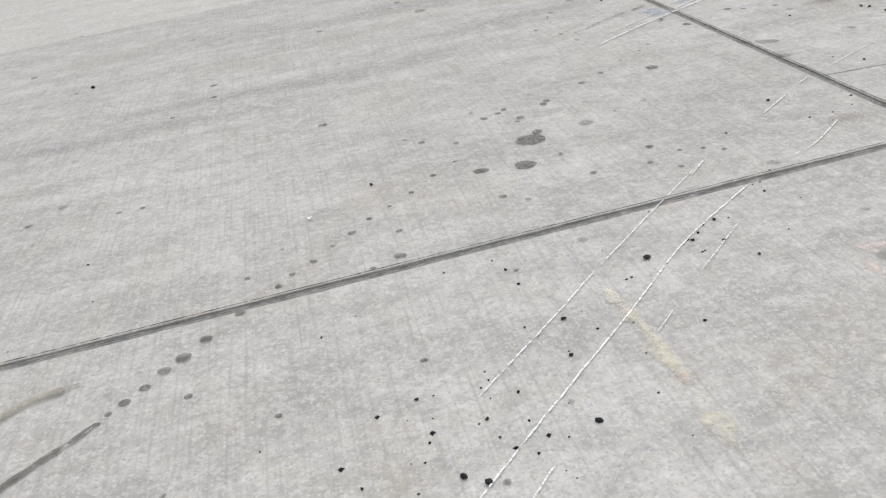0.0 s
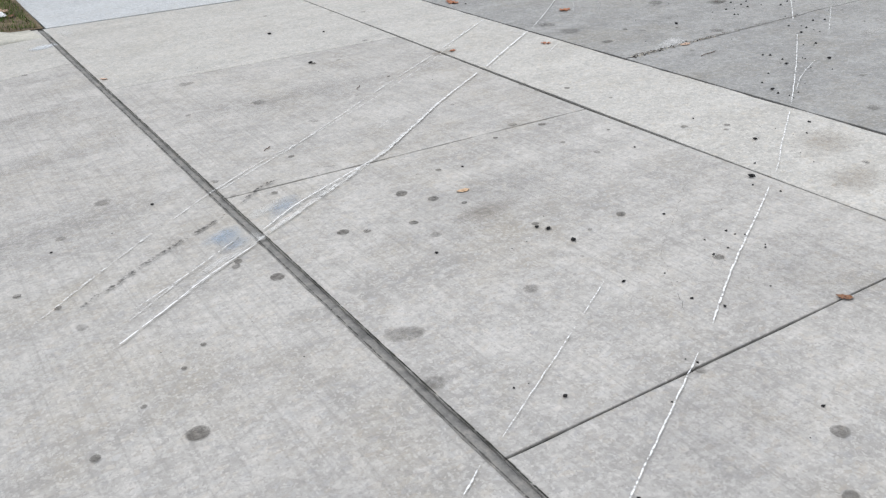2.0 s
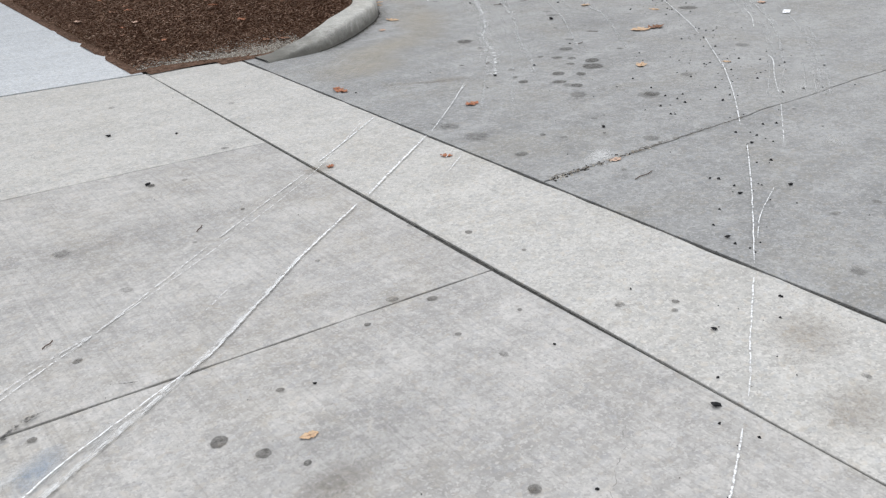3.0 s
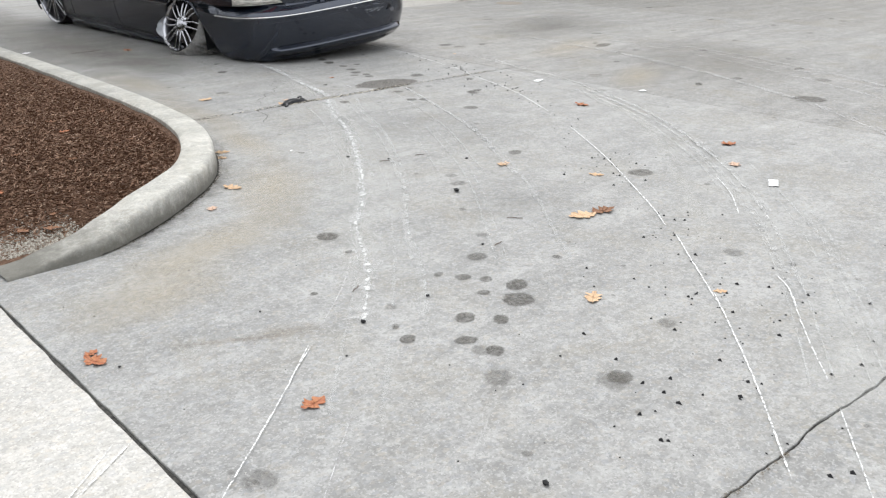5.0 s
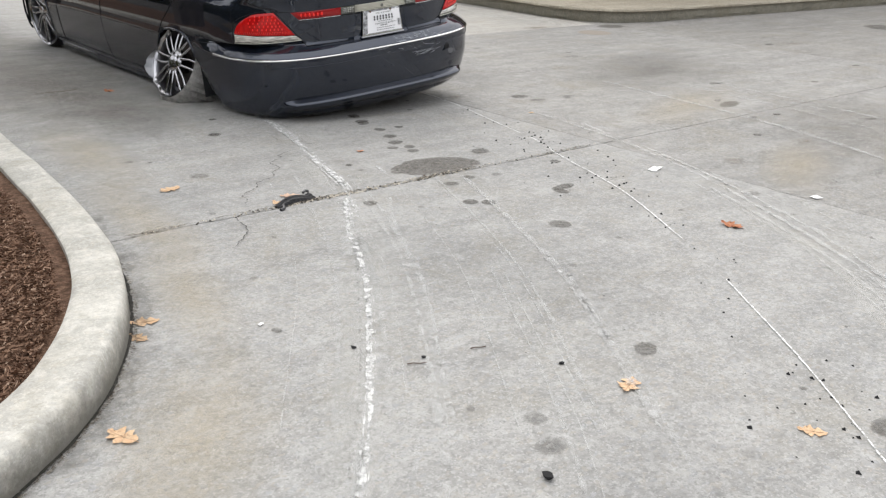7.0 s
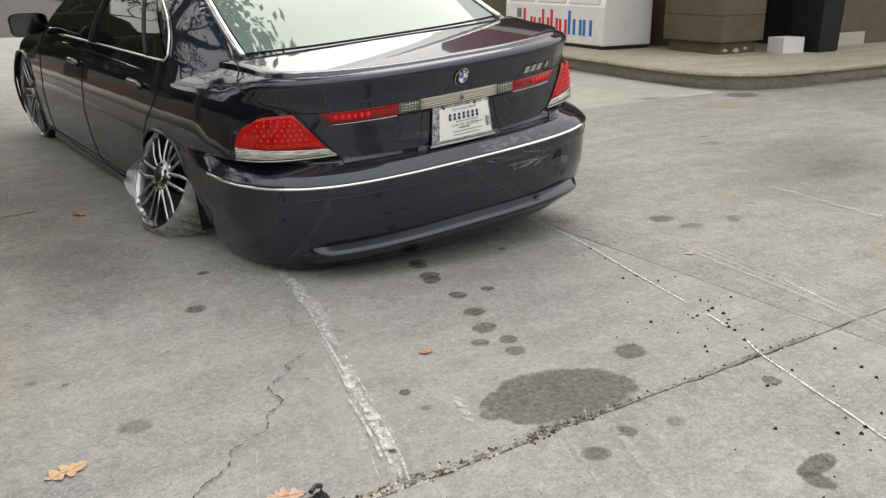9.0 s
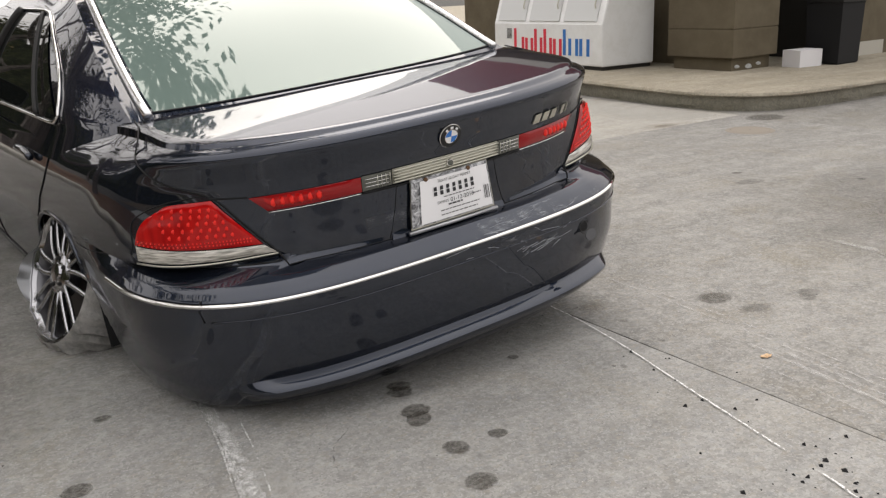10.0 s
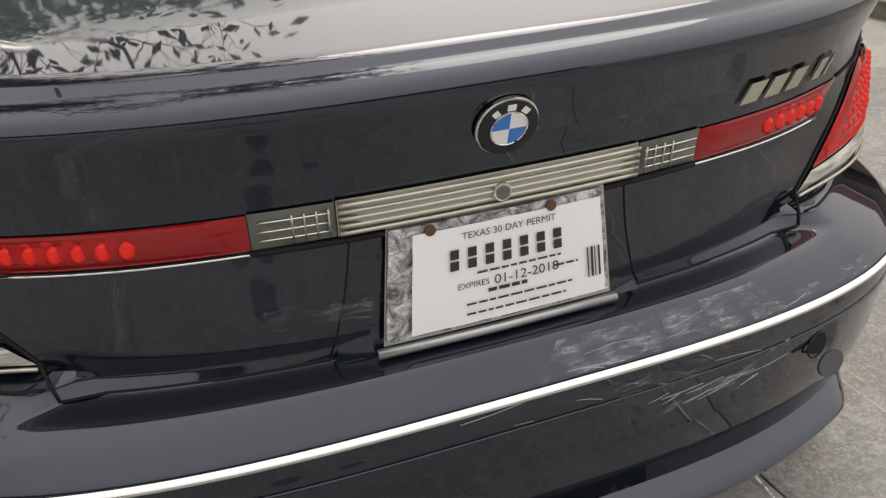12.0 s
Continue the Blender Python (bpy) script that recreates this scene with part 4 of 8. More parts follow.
for cs, nm in (([(0.02, 0.599), (0.40, 0.599), (0.37, 0.634), (0.06, 0.634)], m_scuff), ([(0.20, 0.480), (0.33, 0.495), (0.36, 0.525), (0.24, 0.510)], m_scuff), ([(0.08, 0.535), (0.38, 0.540), (0.38, 0.572), (0.08, 0.568)], m_scuff2), ([(-0.30, 0.70), (-0.12, 0.70), (-0.12, 0.74), (-0.30, 0.735)], m_scuff2), ([(0.42, 0.600), (0.62, 0.600), (0.60, 0.615), (0.42, 0.613)], m_scuff2)):
    patch(cs, 10, 4, 0.003, "scrape", nm, bump, "", 0.0)

# fine scratches where the bumper was scraped
rnd_scr = random.Random(8)
m_bare = mat("bare_primer_scratch", (0.42, 0.43, 0.46), 0.6)
for k in range(26):
    if k < 8:
        s0, w0, dw = rnd_scr.uniform(0.04, 0.40), rnd_scr.uniform(0.598, 0.618), rnd_scr.uniform(-0.006, 0.012)
    elif k < 18:
        s0, w0, dw = rnd_scr.uniform(0.18, 0.36), rnd_scr.uniform(0.475, 0.52), rnd_scr.uniform(0.004, 0.018)
    else:
        s0, w0, dw = rnd_scr.uniform(-0.1, 0.40), rnd_scr.uniform(0.53, 0.572), rnd_scr.uniform(-0.016, 0.016)
    ln = rnd_scr.uniform(0.02, 0.085)
    line([(s0, w0), (s0 + ln * 0.5, w0 + dw * 0.35), (s0 + ln, w0 + dw)], rnd_scr.choice((0.0004, 0.0006, 0.0008)), 0.0005, "scratch", m_bare, bump, 0.02, 1.0, 4)
# ---- upper body: pillars, glass, roof ----
def cabin(a, h, off=0.0):
    """Upper body: a runs 0..4 round the plan from the rear middle (rear, left, front, right), h up."""
    r0, r1 = 0.58 + 0.97 * h ** 0.92, 3.92 - 0.95 * h
    half, wide = 0.740 - 0.165 * h ** 1.25, 0.852 - 0.25 * h ** 1.2
    z0 = 1.045
    sg = -1 if a < 2 else 1
    t = a if a < 2 else 4 - a
    # t: 0 rear middle .. 0.5 rear corner .. 1.5 front corner .. 2 front middle
    if t < 0.5:
        u, v = half * (t / 0.5), r0 + 0.11 * (t / 0.5) ** 3
        n = Vector((0.15 * t, -0.62, 0.78)).normalized()
    elif t < 1.5:
        q = t - 0.5
        k = 1 - (1 - min(1.0, q / 0.19)) ** 2
        u, v = half + (wide - half) * k, r0 + 0.11 + (r1 - 0.16 - r0 - 0.11) * q
        z0 -= 0.048 * k
        n = Vector((0.93, 0, 0.35)).normalized()
    else:
        q = (t - 1.5) / 0.5
        u, v = wide * (1 - q), r1 - 0.16 * (1 - q) ** 2
        z0 -= 0.048
        n = Vector((0.1, 0.6, 0.8)).normalized()
    z = z0 + 0.395 * (1 - (1 - h) ** 1.35) - 0.004 * max(0, v - 0.9) * (1 - h)
    return Vector((sg * (u + n.x * off), v + n.y * off, z + n.z * off))


b = bmesh.new()
A = lerp_list(0, 4, 240)[:-1]
H = [0, 0.1, 0.25, 0.4, 0.55, 0.7, 0.82, 0.92, 1.0]
rows = [[cabin(a, h) for a in A] for h in H]
# the foot runs on down behind the quarter panels
rows.insert(0, [p + Vector((math.copysign(0.05 * min(1.0, abs(p.x) / 0.7) ** 4, p.x), 0.0, -0.10)) for p in rows[0]])
V = grid_faces(b, rows, close=True)
ring = V[-1]
for f, dz in ((0.9, 0.016), (0.7, 0.030), (0.4, 0.038), (0.05, 0.040)):
    cur = []
    for v in ring:
        cur.append(v)
    nxt = [b.verts.new((v0.co.x * f, 2.2 + (v0.co.y - 2.2) * f, V[-1][0].co.z + dz - 0.02 * abs(v0.co.y - 2.2) * f)) for v0 in V[-1]]
    for i in range(len(A)):
        b.faces.new((cur[i], cur[(i + 1) % len(A)], nxt[(i + 1) % len(A)], nxt[i]))
    ring = nxt
b.faces.new(ring)
bmesh.ops.recalc_face_normals(b, faces=b.faces)
part("roof", b, m_paint, car, smooth=True, sharp=35)


def pane(corners, off, name, material, parent, label="", k=14):
    """A pane on the upper body; corners in (a, h)."""
    (a0, h0), (a1, h1), (a2, h2), (a3, h3) = corners
    b = bmesh.new()
    rows = []
    for j in range(k + 1):
        t = j / k
        rows.append([cabin((a0 + (a1 - a0) * i / k) * (1 - t) + (a3 + (a2 - a3) * i / k) * t, (h0 + (h1 - h0) * i / k) * (1 - t) + (h3 + (h2 - h3) * i / k) * t, off) for i in range(k + 1)])
    grid_faces(b, rows)
    bmesh.ops.recalc_face_normals(b, faces=b.faces)
    return part(name, b, material, parent, label, smooth=True)


def trim(pts, r, off, name, material, parent, flat=1.0):
    b = bmesh.new()
    q = catmull(pts, 0.03)
    tube(b, [cabin(p.x % 4, max(0, p.y), off) for p in q], r, 6, flat)
    return part(name, b, material, parent, smooth=True)


def rear_pt(x, h, off):
    return cabin(abs(x) * 0.5 if x <= 0 else 4 - abs(x) * 0.5 if x > 1e-6 else 0, h, off)


b = bmesh.new()
grid_faces(b, [[rear_pt(-0.90 + 1.80 * i / 30, 0.035 + 0.885 * j / 14, 0.006) for i in range(31)] for j in range(15)])
bmesh.ops.recalc_face_normals(b, faces=b.faces)
rear_glass = part("rear_window", b, m_backglass, car, "pale reflective rear window", smooth=True)
for x in (-0.93, 0.93):
    b = bmesh.new()
    tube(b, [rear_pt(x, 0.02 + 0.9 * j / 16, 0.008) for j in range(17)], 0.016, 6)
    part("window_trim", b, m_bright, rear_glass, "bright chrome window trim", smooth=True)
b = bmesh.new()
tube(b, [rear_pt(-0.92 + 1.84 * i / 30, 0.036, 0.004) for i in range(31)], 0.0032, 6)
part("window_seal", b, m_black, rear_glass, smooth=True)

for sg, base in ((-1, 0.0), (1, 4.0)):
    def A_(a):
        return a if sg < 0 else 4 - a
    front = pane([(A_(1.10), 0.05), (A_(1.40), 0.05), (A_(1.36), 0.72), (A_(1.06), 0.86)], 0.004, "front_side_window", m_glass, car, "dark tinted side window")
    rear = pane([(A_(0.66), 0.05), (A_(1.085), 0.05), (A_(1.045), 0.86), (A_(0.66), 0.82)], 0.004, "rear_side_window", m_glass, car, "dark tinted side window")
    for w, ptsx in ((rear, [(A_(1.085), 0.03), (A_(0.85), 0.03), (A_(0.67), 0.03), (A_(0.652), 0.06), (A_(0.622), 0.22), (A_(0.612), 0.40), (A_(0.625), 0.60), (A_(0.655), 0.80), (A_(0.72), 0.89), (A_(1.06), 0.91)]), (front, [(A_(1.42), 0.03), (A_(1.25), 0.03), (A_(1.085), 0.03)])):
        trim(ptsx, 0.0065, 0.005, "window_trim", m_chrome, w)
    trim([(A_(1.09), 0.04), (A_(1.075), 0.45), (A_(1.05), 0.90)], 0.022, 0.004, "window_pillar", m_black, rear)
    trim([(A_(0.755), 0.05), (A_(0.75), 0.45), (A_(0.75), 0.86)], 0.010, 0.005, "window_divider", m_black, rear)
    # shut lines of the doors: the rear one curves round the arch
    for shape in ([(1.215, 0.995), (1.25, 0.90), (1.34, 0.80), (1.45, 0.71), (1.52, 0.62)], [(2.615, 0.99), (2.62, 0.85), (2.65, 0.68), (2.64, 0.45), (2.60, 0.24)], [(3.74, 0.95), (3.745, 0.60), (3.75, 0.24)]):
        b = bmesh.new()
        tube(b, [skin(sg * float(np.interp(q.x, OUT[:230, 1], ARC[:230])), q.y, 0.001) for q in catmull(shape, 0.04)], 0.003, 6)
        part("door_seam", b, m_seam, body, smooth=True)
    # pull handles over flat black patches that paint in the bowls' shade
    for y in (1.56, 2.76):
        s = float(np.interp(y, OUT[:230, 1], ARC[:230]))
        h = line([(sg * (s - 0.10), 0.882), (sg * s, 0.893), (sg * (s + 0.12), 0.893)], 0.015, 0.018, "door_handle", m_paint, body, 0.02)
        patch([(sg * (s - 0.09), 0.86), (sg * (s + 0.03), 0.86), (sg * (s + 0.03), 0.915), (sg * (s - 0.09), 0.915)], 6, 4, 0.003, "handle_recess", m_seam, h)
    # lower sill with a rounded upper edge
    b = bmesh.new()
    tube(b, [skin(sg * float(np.interp(y, OUT[:230, 1], ARC[:230])), 0.185, 0.002) for y in lerp_list(1.56, 3.96, 30)], 0.036, 10)
    part("sill", b, m_paint, car, smooth=True)
    b = bmesh.new()
    tube(b, [skin(sg * float(np.interp(y, OUT[:230, 1], ARC[:230])), 0.262, 0.001) for y in lerp_list(1.56, 3.96, 30)], 0.004, 6)
    part("sill_seam", b, m_seam, car, smooth=True)
# door mirrors: squarish rounded housings with a foot
for sg in (-1, 1):
    b = bmesh.new()
    rows = []
    for y, k in ((-0.055, 0.93), (-0.062, 0.99), (-0.05, 1.0), (0.0, 0.97), (0.05, 0.84), (0.085, 0.60), (0.10, 0.25)):
        row = []
        for i in range(32):
            a = 2 * math.pi * i / 32
            cx, cz = math.copysign(abs(math.cos(a)) ** 0.45, math.cos(a)), math.copysign(abs(math.sin(a)) ** 0.5, math.sin(a))
            row.append((sg * 1.045 + 0.112 * k * cx, 3.18 + y, 1.098 + 0.070 * k * cz * (1 + 0.12 * sg * cx)))
        rows.append(row)
    V = grid_faces(b, rows, close=True)
    b.faces.new(V[-1])
    bmesh.ops.recalc_face_normals(b, faces=b.faces)
    mirror = part("door_mirror", b, m_black, car, "dark door mirror housing", smooth=True, sharp=40)
    b = bmesh.new()
    b.faces.new([b.verts.new((p[0], p[1] + 0.006, p[2])) for p in rows[0]])
    part("mirror_glass", b, m_mirror, mirror, "dark mirror glass")
    b = bmesh.new()
    tube(b, [(sg * 0.96, 3.22, 1.045), (sg * 0.90, 3.26, 1.030), (sg * 0.83, 3.30, 1.015)], 0.024, 8)
    part("mirror_foot", b, m_paint, mirror, smooth=True)


# ---- wheels ----
def wheel_mesh(radius, depth, parent, m, torn):
    """A multi-spoke chrome wheel; axis along x, outer face at -x."""
    rim = thing_part("wheel", parent, m)
    b = bmesh.new()
    rows = []
    for x, r in ((0.10, radius * 0.90), (0.09, radius * 0.98), (0.07, radius * 0.93), (0.0, radius * 0.88), (-depth * 0.6, radius * 0.89), (-depth, radius * 0.93), (-depth - 0.012, radius * 0.985), (-depth - 0.018, radius), (-depth - 0.010, radius * 1.005), (-depth, radius * 0.985)):
        row = []
        for i in range(72):
            a = 2 * math.pi * i / 72
            k = 1.0
            if torn:
                k += 0.03 * noise.noise((math.cos(a) * 2.2, math.sin(a) * 2.2, x * 8))
                if -2.3 < (a - 2 * math.pi if a > math.pi else a) < -0.9:
                    k *= 0.95
            row.append((x + (0.012 * noise.noise((math.cos(a) * 3, math.sin(a) * 3, 5)) if torn else 0), r * k * math.cos(a), r * k * math.sin(a)))
        rows.append(row)
    grid_faces(b, rows, close=True)
    bmesh.ops.recalc_face_normals(b, faces=b.faces)
    part("rim", b, m_barrel, rim, "bent chrome rim" if torn else "", smooth=True, sharp=40)
    b = bmesh.new()
    grid_faces(b, [[(x - 0.0015, y * 1.004, z * 1.004) for x, y, z in row] for row in rows[-5:]], close=True)
    bmesh.ops.recalc_face_normals(b, faces=b.faces)
    part("rim_edge", b, m_rim, rim, smooth=True, sharp=40)
    MES = []
    for s0 in (-0.019, 0.019):
        spoke = bmesh.new()
        pts = [(-depth - 0.010, s0 * 0.9, 0.05), (-depth - 0.014, s0 * 1.2 + 0.008, radius * 0.36), (-depth - 0.010, s0 * 1.5 + 0.014, radius * 0.66), (-depth - 0.002, s0 * 1.5 + 0.010, radius * 0.95)]
        tube(spoke, [Vector(q) for q in catmull(pts, 0.02)], 0.0100, 8, 0.8)
        me = mesh_of("spoke", spoke, True)
        me.materials.append(m_rim)
        MES.append(me)
    for i in range(8):
        for me in MES:
            ob = new("spoke", me)
            ob.parent = rim
            ob.matrix_local = Matrix.Rotation(2 * math.pi * i / 8, 4, "X")
    b = bmesh.new()
    rows = []
    for x, r in ((-depth + 0.03, 0.085), (-depth - 0.012, 0.082), (-depth - 0.022, 0.070), (-depth - 0.026, 0.040), (-depth - 0.034, 0.034), (-depth - 0.036, 0.0005)):
        rows.append([(x, r * math.cos(a), r * math.sin(a)) for a in (2 * math.pi * i / 28 for i in range(28))])
    grid_faces(b, rows, close=True)
    bmesh.ops.recalc_face_normals(b, faces=b.faces)
    part("hub", b, m_rim, rim, smooth=True, sharp=40)
    for i in range(5):
        a = 2 * math.pi * i / 5
        b = bmesh.new()
        bmesh.ops.create_icosphere(b, subdivisions=1, radius=0.010, matrix=Matrix.Translation((-depth - 0.026, 0.054 * math.cos(a), 0.054 * math.sin(a))))
        part("wheel_nut", b, m_black, rim)
    b = bmesh.new()
    rows = [[(x, r * math.cos(a), r * math.sin(a)) for a in (2 * math.pi * i / 30 for i in range(30))] for x, r in ((0.03, radius * 0.62), (0.02, radius * 0.62), (0.02, 0.08), (0.05, 0.06))]
    grid_faces(b, rows, close=True)
    part("brake_disc", b, mat("rusty_iron", (0.07, 0.06, 0.055), 0.6, metal=0.6), rim)
    return rim


def thing_part(name, parent, m):
    ob = new(name)
    ob.empty_display_size = 0.1
    ob.parent = parent
    ob.matrix_local = m
    return ob


# left rear: collapsed, leaning, tyre shredded
RL = wheel_mesh(0.265, 0.06, car, CAR.inverted() @ Matrix.Translation((7.262, 11.80, 0.250)) @ pose(0, 0, 0, 0, 0, -4) @ pose(0, 0, 0, 0, 21, 0) @ pose(0, 0, 0, 0, 0, 13), True)
b = bmesh.new()
rows = []
for i in range(40):
    a = -3.55 + 2.25 * i / 39
    jag = 0.026 * noise.noise((i * 0.45, 0, 0)) + 0.022 * noise.noise((i * 1.3, 4, 0))
    rows.append([(x, (r + jag * k) * math.cos(a), (r + jag * k) * math.sin(a)) for k, (x, r) in enumerate(((-0.085, 0.266), (-0.06, 0.288), (0.02, 0.300), (0.10 + jag * 2, 0.304), (0.19 + 3.5 * jag, 0.298)))])
grid_faces(b, rows)
bmesh.ops.solidify(b, geom=b.faces[:], thickness=0.010)
part("torn_tyre_band", b, m_torn, RL, "shredded grey tyre remnant", smooth=True, sharp=50)
b = bmesh.new()
rows = []
for i in range(12):
    a = -0.75 + 0.85 * i / 11
    f = math.sin(math.pi * i / 11)
    rows.append([(-0.06 - 0.03 * f * t - 0.02 * t, (0.26 + 0.055 * f * t * (1 + 0.5 * noise.noise((i * 0.9, 3, 0)))) * math.cos(a), (0.26 + 0.055 * f * t) * math.sin(a) + 0.012 * noise.noise((i, t * 3, 2))) for t in (0, 0.35, 0.7, 1.0)])
grid_faces(b, rows)
bmesh.ops.solidify(b, geom=b.faces[:], thickness=0.004)
part("bent_rim_lip", b, m_flap, RL, "bright torn rim lip bent outwards", smooth=True, sharp=50)
# left front: whole chrome rim in a thin tyre
for nm, mm in (("front_left", CAR.inverted() @ Matrix.Translation((7.20, 14.90, 0.350)) @ pose(0, 0, 0, 0, 0, 8)), ("front_right", Matrix.Translation((0.60, 4.375, 0.37)) @ pose(0, 0, 0, 0, 0, 180)), ("rear_right", Matrix.Translation((0.78, 1.25, 0.350)) @ pose(0, 0, 0, 0, 0, 180))):
    wl_ = wheel_mesh(0.325, 0.05, car, mm, False)
    b = bmesh.new()
    rows = []
    for x, r in ((0.14, 0.315), (0.15, 0.325), (0.12, 0.344), (0.0, 0.348), (-0.04, 0.344), (-0.058, 0.334), (-0.056, 0.320)):
        rows.append([(x, r * math.cos(a), r * math.sin(a)) for a in (2 * math.pi * i / 60 for i in range(60))])
    grid_faces(b, rows, close=True)
    bmesh.ops.recalc_face_normals(b, faces=b.faces)
    part("tyre", b, m_tyre, wl_, smooth=True, sharp=50)

# the flanks run a little outward and up ahead of the sunken tail
for ob in car.children_recursive:
    top_part = ob
    while top_part.parent != car:
        top_part = top_part.parent
    if top_part.name.split(".")[0] == "wheel":
        continue
    if ob.type == "MESH":
        co = np.empty(len(ob.data.vertices) * 3, np.float32)
        ob.data.vertices.foreach_get("co", co)
        co = co.reshape(-1, 3)
        d = np.maximum(0, co[:, 1] - 0.6)
        co[:, 0] -= 0.058 * d
        co[:, 2] += 0.012 * d
        ob.data.vertices.foreach_set("co", co.ravel())
        ob.data.update()

# ---- shop building on its raised walk ----
m_stucco = mat("olive_brown_stucco", (0.117, 0.095, 0.061), 0.9)
n = Nodes(m_stucco)
p = n.place()
n.color(n.mix(n.ramp(n.noise(p, 3, 5, 0.7), [(0.35, 0.0), (0.7, 1.0)]), (0.105, 0.084, 0.053), (0.144, 0.119, 0.078)))
n.bump(n.noise(p, 160, 3), 0.4, 0.004)
m_dark = mat("dark_recess", (0.02, 0.018, 0.015), 0.7)
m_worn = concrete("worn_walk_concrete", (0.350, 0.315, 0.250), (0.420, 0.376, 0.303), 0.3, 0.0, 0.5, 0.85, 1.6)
# the kerb face takes a darker tone than the walk's top
m_kerb_side = concrete("darker_kerb_face", (0.270, 0.254, 0.206), (0.330, 0.313, 0.256), 0.3, 0.0, 0.5, 0.85, 1.6)
m_white = mat("white_enamel", (0.78, 0.79, 0.79), 0.35, coat=0.3)
n = Nodes(m_white)
n.color(n.mix(n.ramp(n.noise(n.place(), 5, 5, 0.7), [(0.45, 0.0), (0.8, 0.4)]), (0.84, 0.85, 0.85), (0.62, 0.61, 0.57)))

WALK_H = 0.18
# raised walk: rounded corner, overhanging top lip, chipped foot
raised = thing("raised_walk", "raised shop walkway with a worn rounded concrete kerb", "walkway", kind="structure")
edge = [(13.95, 40, 0), (13.88, 24, 0), (13.74, 17, 0), (13.58, 15.0, 0), (13.53, 14.25, 0), (13.64, 13.80, 0), (13.90, 13.50, 0), (14.5, 13.34, 0), (16.1, 13.27, 0), (20, 13.1, 0), (30, 12.7, 0), (60, 11.5, 0)]
pts = catmull(edge, 0.12)
rows_face, rows_top, rows_in = [], [], []
for i, q in enumerate(pts):
    d = (pts[min(i + 1, len(pts) - 1)] - pts[max(i - 1, 0)]).normalized()
    left = Vector((-d.y, d.x, 0))
    ch = 0.02 * max(0, noise.noise((q.x * 2.5, q.y * 2.5, 0))) + 0.008 * noise.noise((q.x * 9, q.y * 9, 0))
    rows_face.append([q + left * o + Vector((0, 0, z)) for o, z in ((0.03 + ch * 2, -0.03), (0.03 + ch * 2, 0.012 + ch), (0.022, 0.03 + ch), (0.024, 0.10), (0.022, 0.135))])
    rows_top.append([q + left * o + Vector((0, 0, z)) for o, z in ((0.024, 0.135), (-0.016, 0.137), (-0.028 + ch * 0.8, 0.148), (-0.020 + ch * 0.4, 0.170), (0.006, WALK_H), (0.18, WALK_H + 0.002))])
b = bmesh.new()
grid_faces(b, rows_face)
bmesh.ops.recalc_face_normals(b, faces=b.faces)
part("kerb_face", b, m_kerb_side, raised, "darker chipped kerb face", smooth=True, sharp=40)
b = bmesh.new()
grid_faces(b, rows_top)
part("kerb_nosing", b, m_worn, raised, smooth=True, sharp=50)
b = bmesh.new()
poly = [(r[-1].x, r[-1].y) for r in rows_top]
vs = [b.verts.new((x, y, WALK_H + 0.002)) for x, y in poly] + [b.verts.new((60, 60, WALK_H + 0.002)), b.verts.new((13.95, 60, WALK_H + 0.002))]
b.faces.new(vs)
bmesh.ops.triangulate(b, faces=b.faces[:])
bmesh.ops.recalc_face_normals(b, faces=b.faces)
part("walk_top", b, m_worn, raised)

shop = thing("shop_building", "olive-brown stucco shop front with pillar and dark entrance", "building")
b = bmesh.new()
box(b, 17.2, 14.95, WALK_H, 40, 15.25, 3.70)
part("wall", b, m_stucco, shop)
b = bmesh.new()
box(b, 15.75, 16.1, WALK_H, 16.05, 21.0, 3.70)
part("wall", b, m_stucco, shop)
b = bmesh.new()
box(b, 16.05, 16.1, WALK_H, 17.5, 16.3, 3.70)
box(b, 17.2, 15.25, WALK_H, 17.5, 16.1, 3.70)
box(b, 16.05, 20.8, WALK_H, 40, 21.0, 3.70)
part("entrance_recess", b, m_dark, shop, "dark recessed entrance wall")
b = bmesh.new()
box(b, 14.94, 14.74, 3.70, 40, 21.2, 4.85, 0.02)
part("canopy", b, m_stucco, shop)
m_maroon = mat("maroon_fascia", (0.20, 0.022, 0.035), 0.5)
m_band = mat("pale_fascia_band", (0.55, 0.53, 0.50), 0.5)
for x0, y0, x1, y1 in ((14.90, 14.70, 40, 14.74), (14.86, 14.70, 14.90, 21.2)):
    b = bmesh.new()
    box(b, x0, y0, 3.85, x1, y1, 4.95)
    part("fascia", b, m_maroon, shop, "maroon canopy fascia")
    b = bmesh.new()
    box(b, x0 - 0.004, y0 - 0.004, 3.66, x1, y1, 3.85)
    part("fascia_band", b, m_band, shop, "pale strip under the fascia")
b = bmesh.new()
box(b, 17.6, 14.935, WALK_H, 18.3, 14.95, 0.36)
part("wall_patch", b, mat("pale_patch", (0.45, 0.43, 0.38), 0.9), shop)

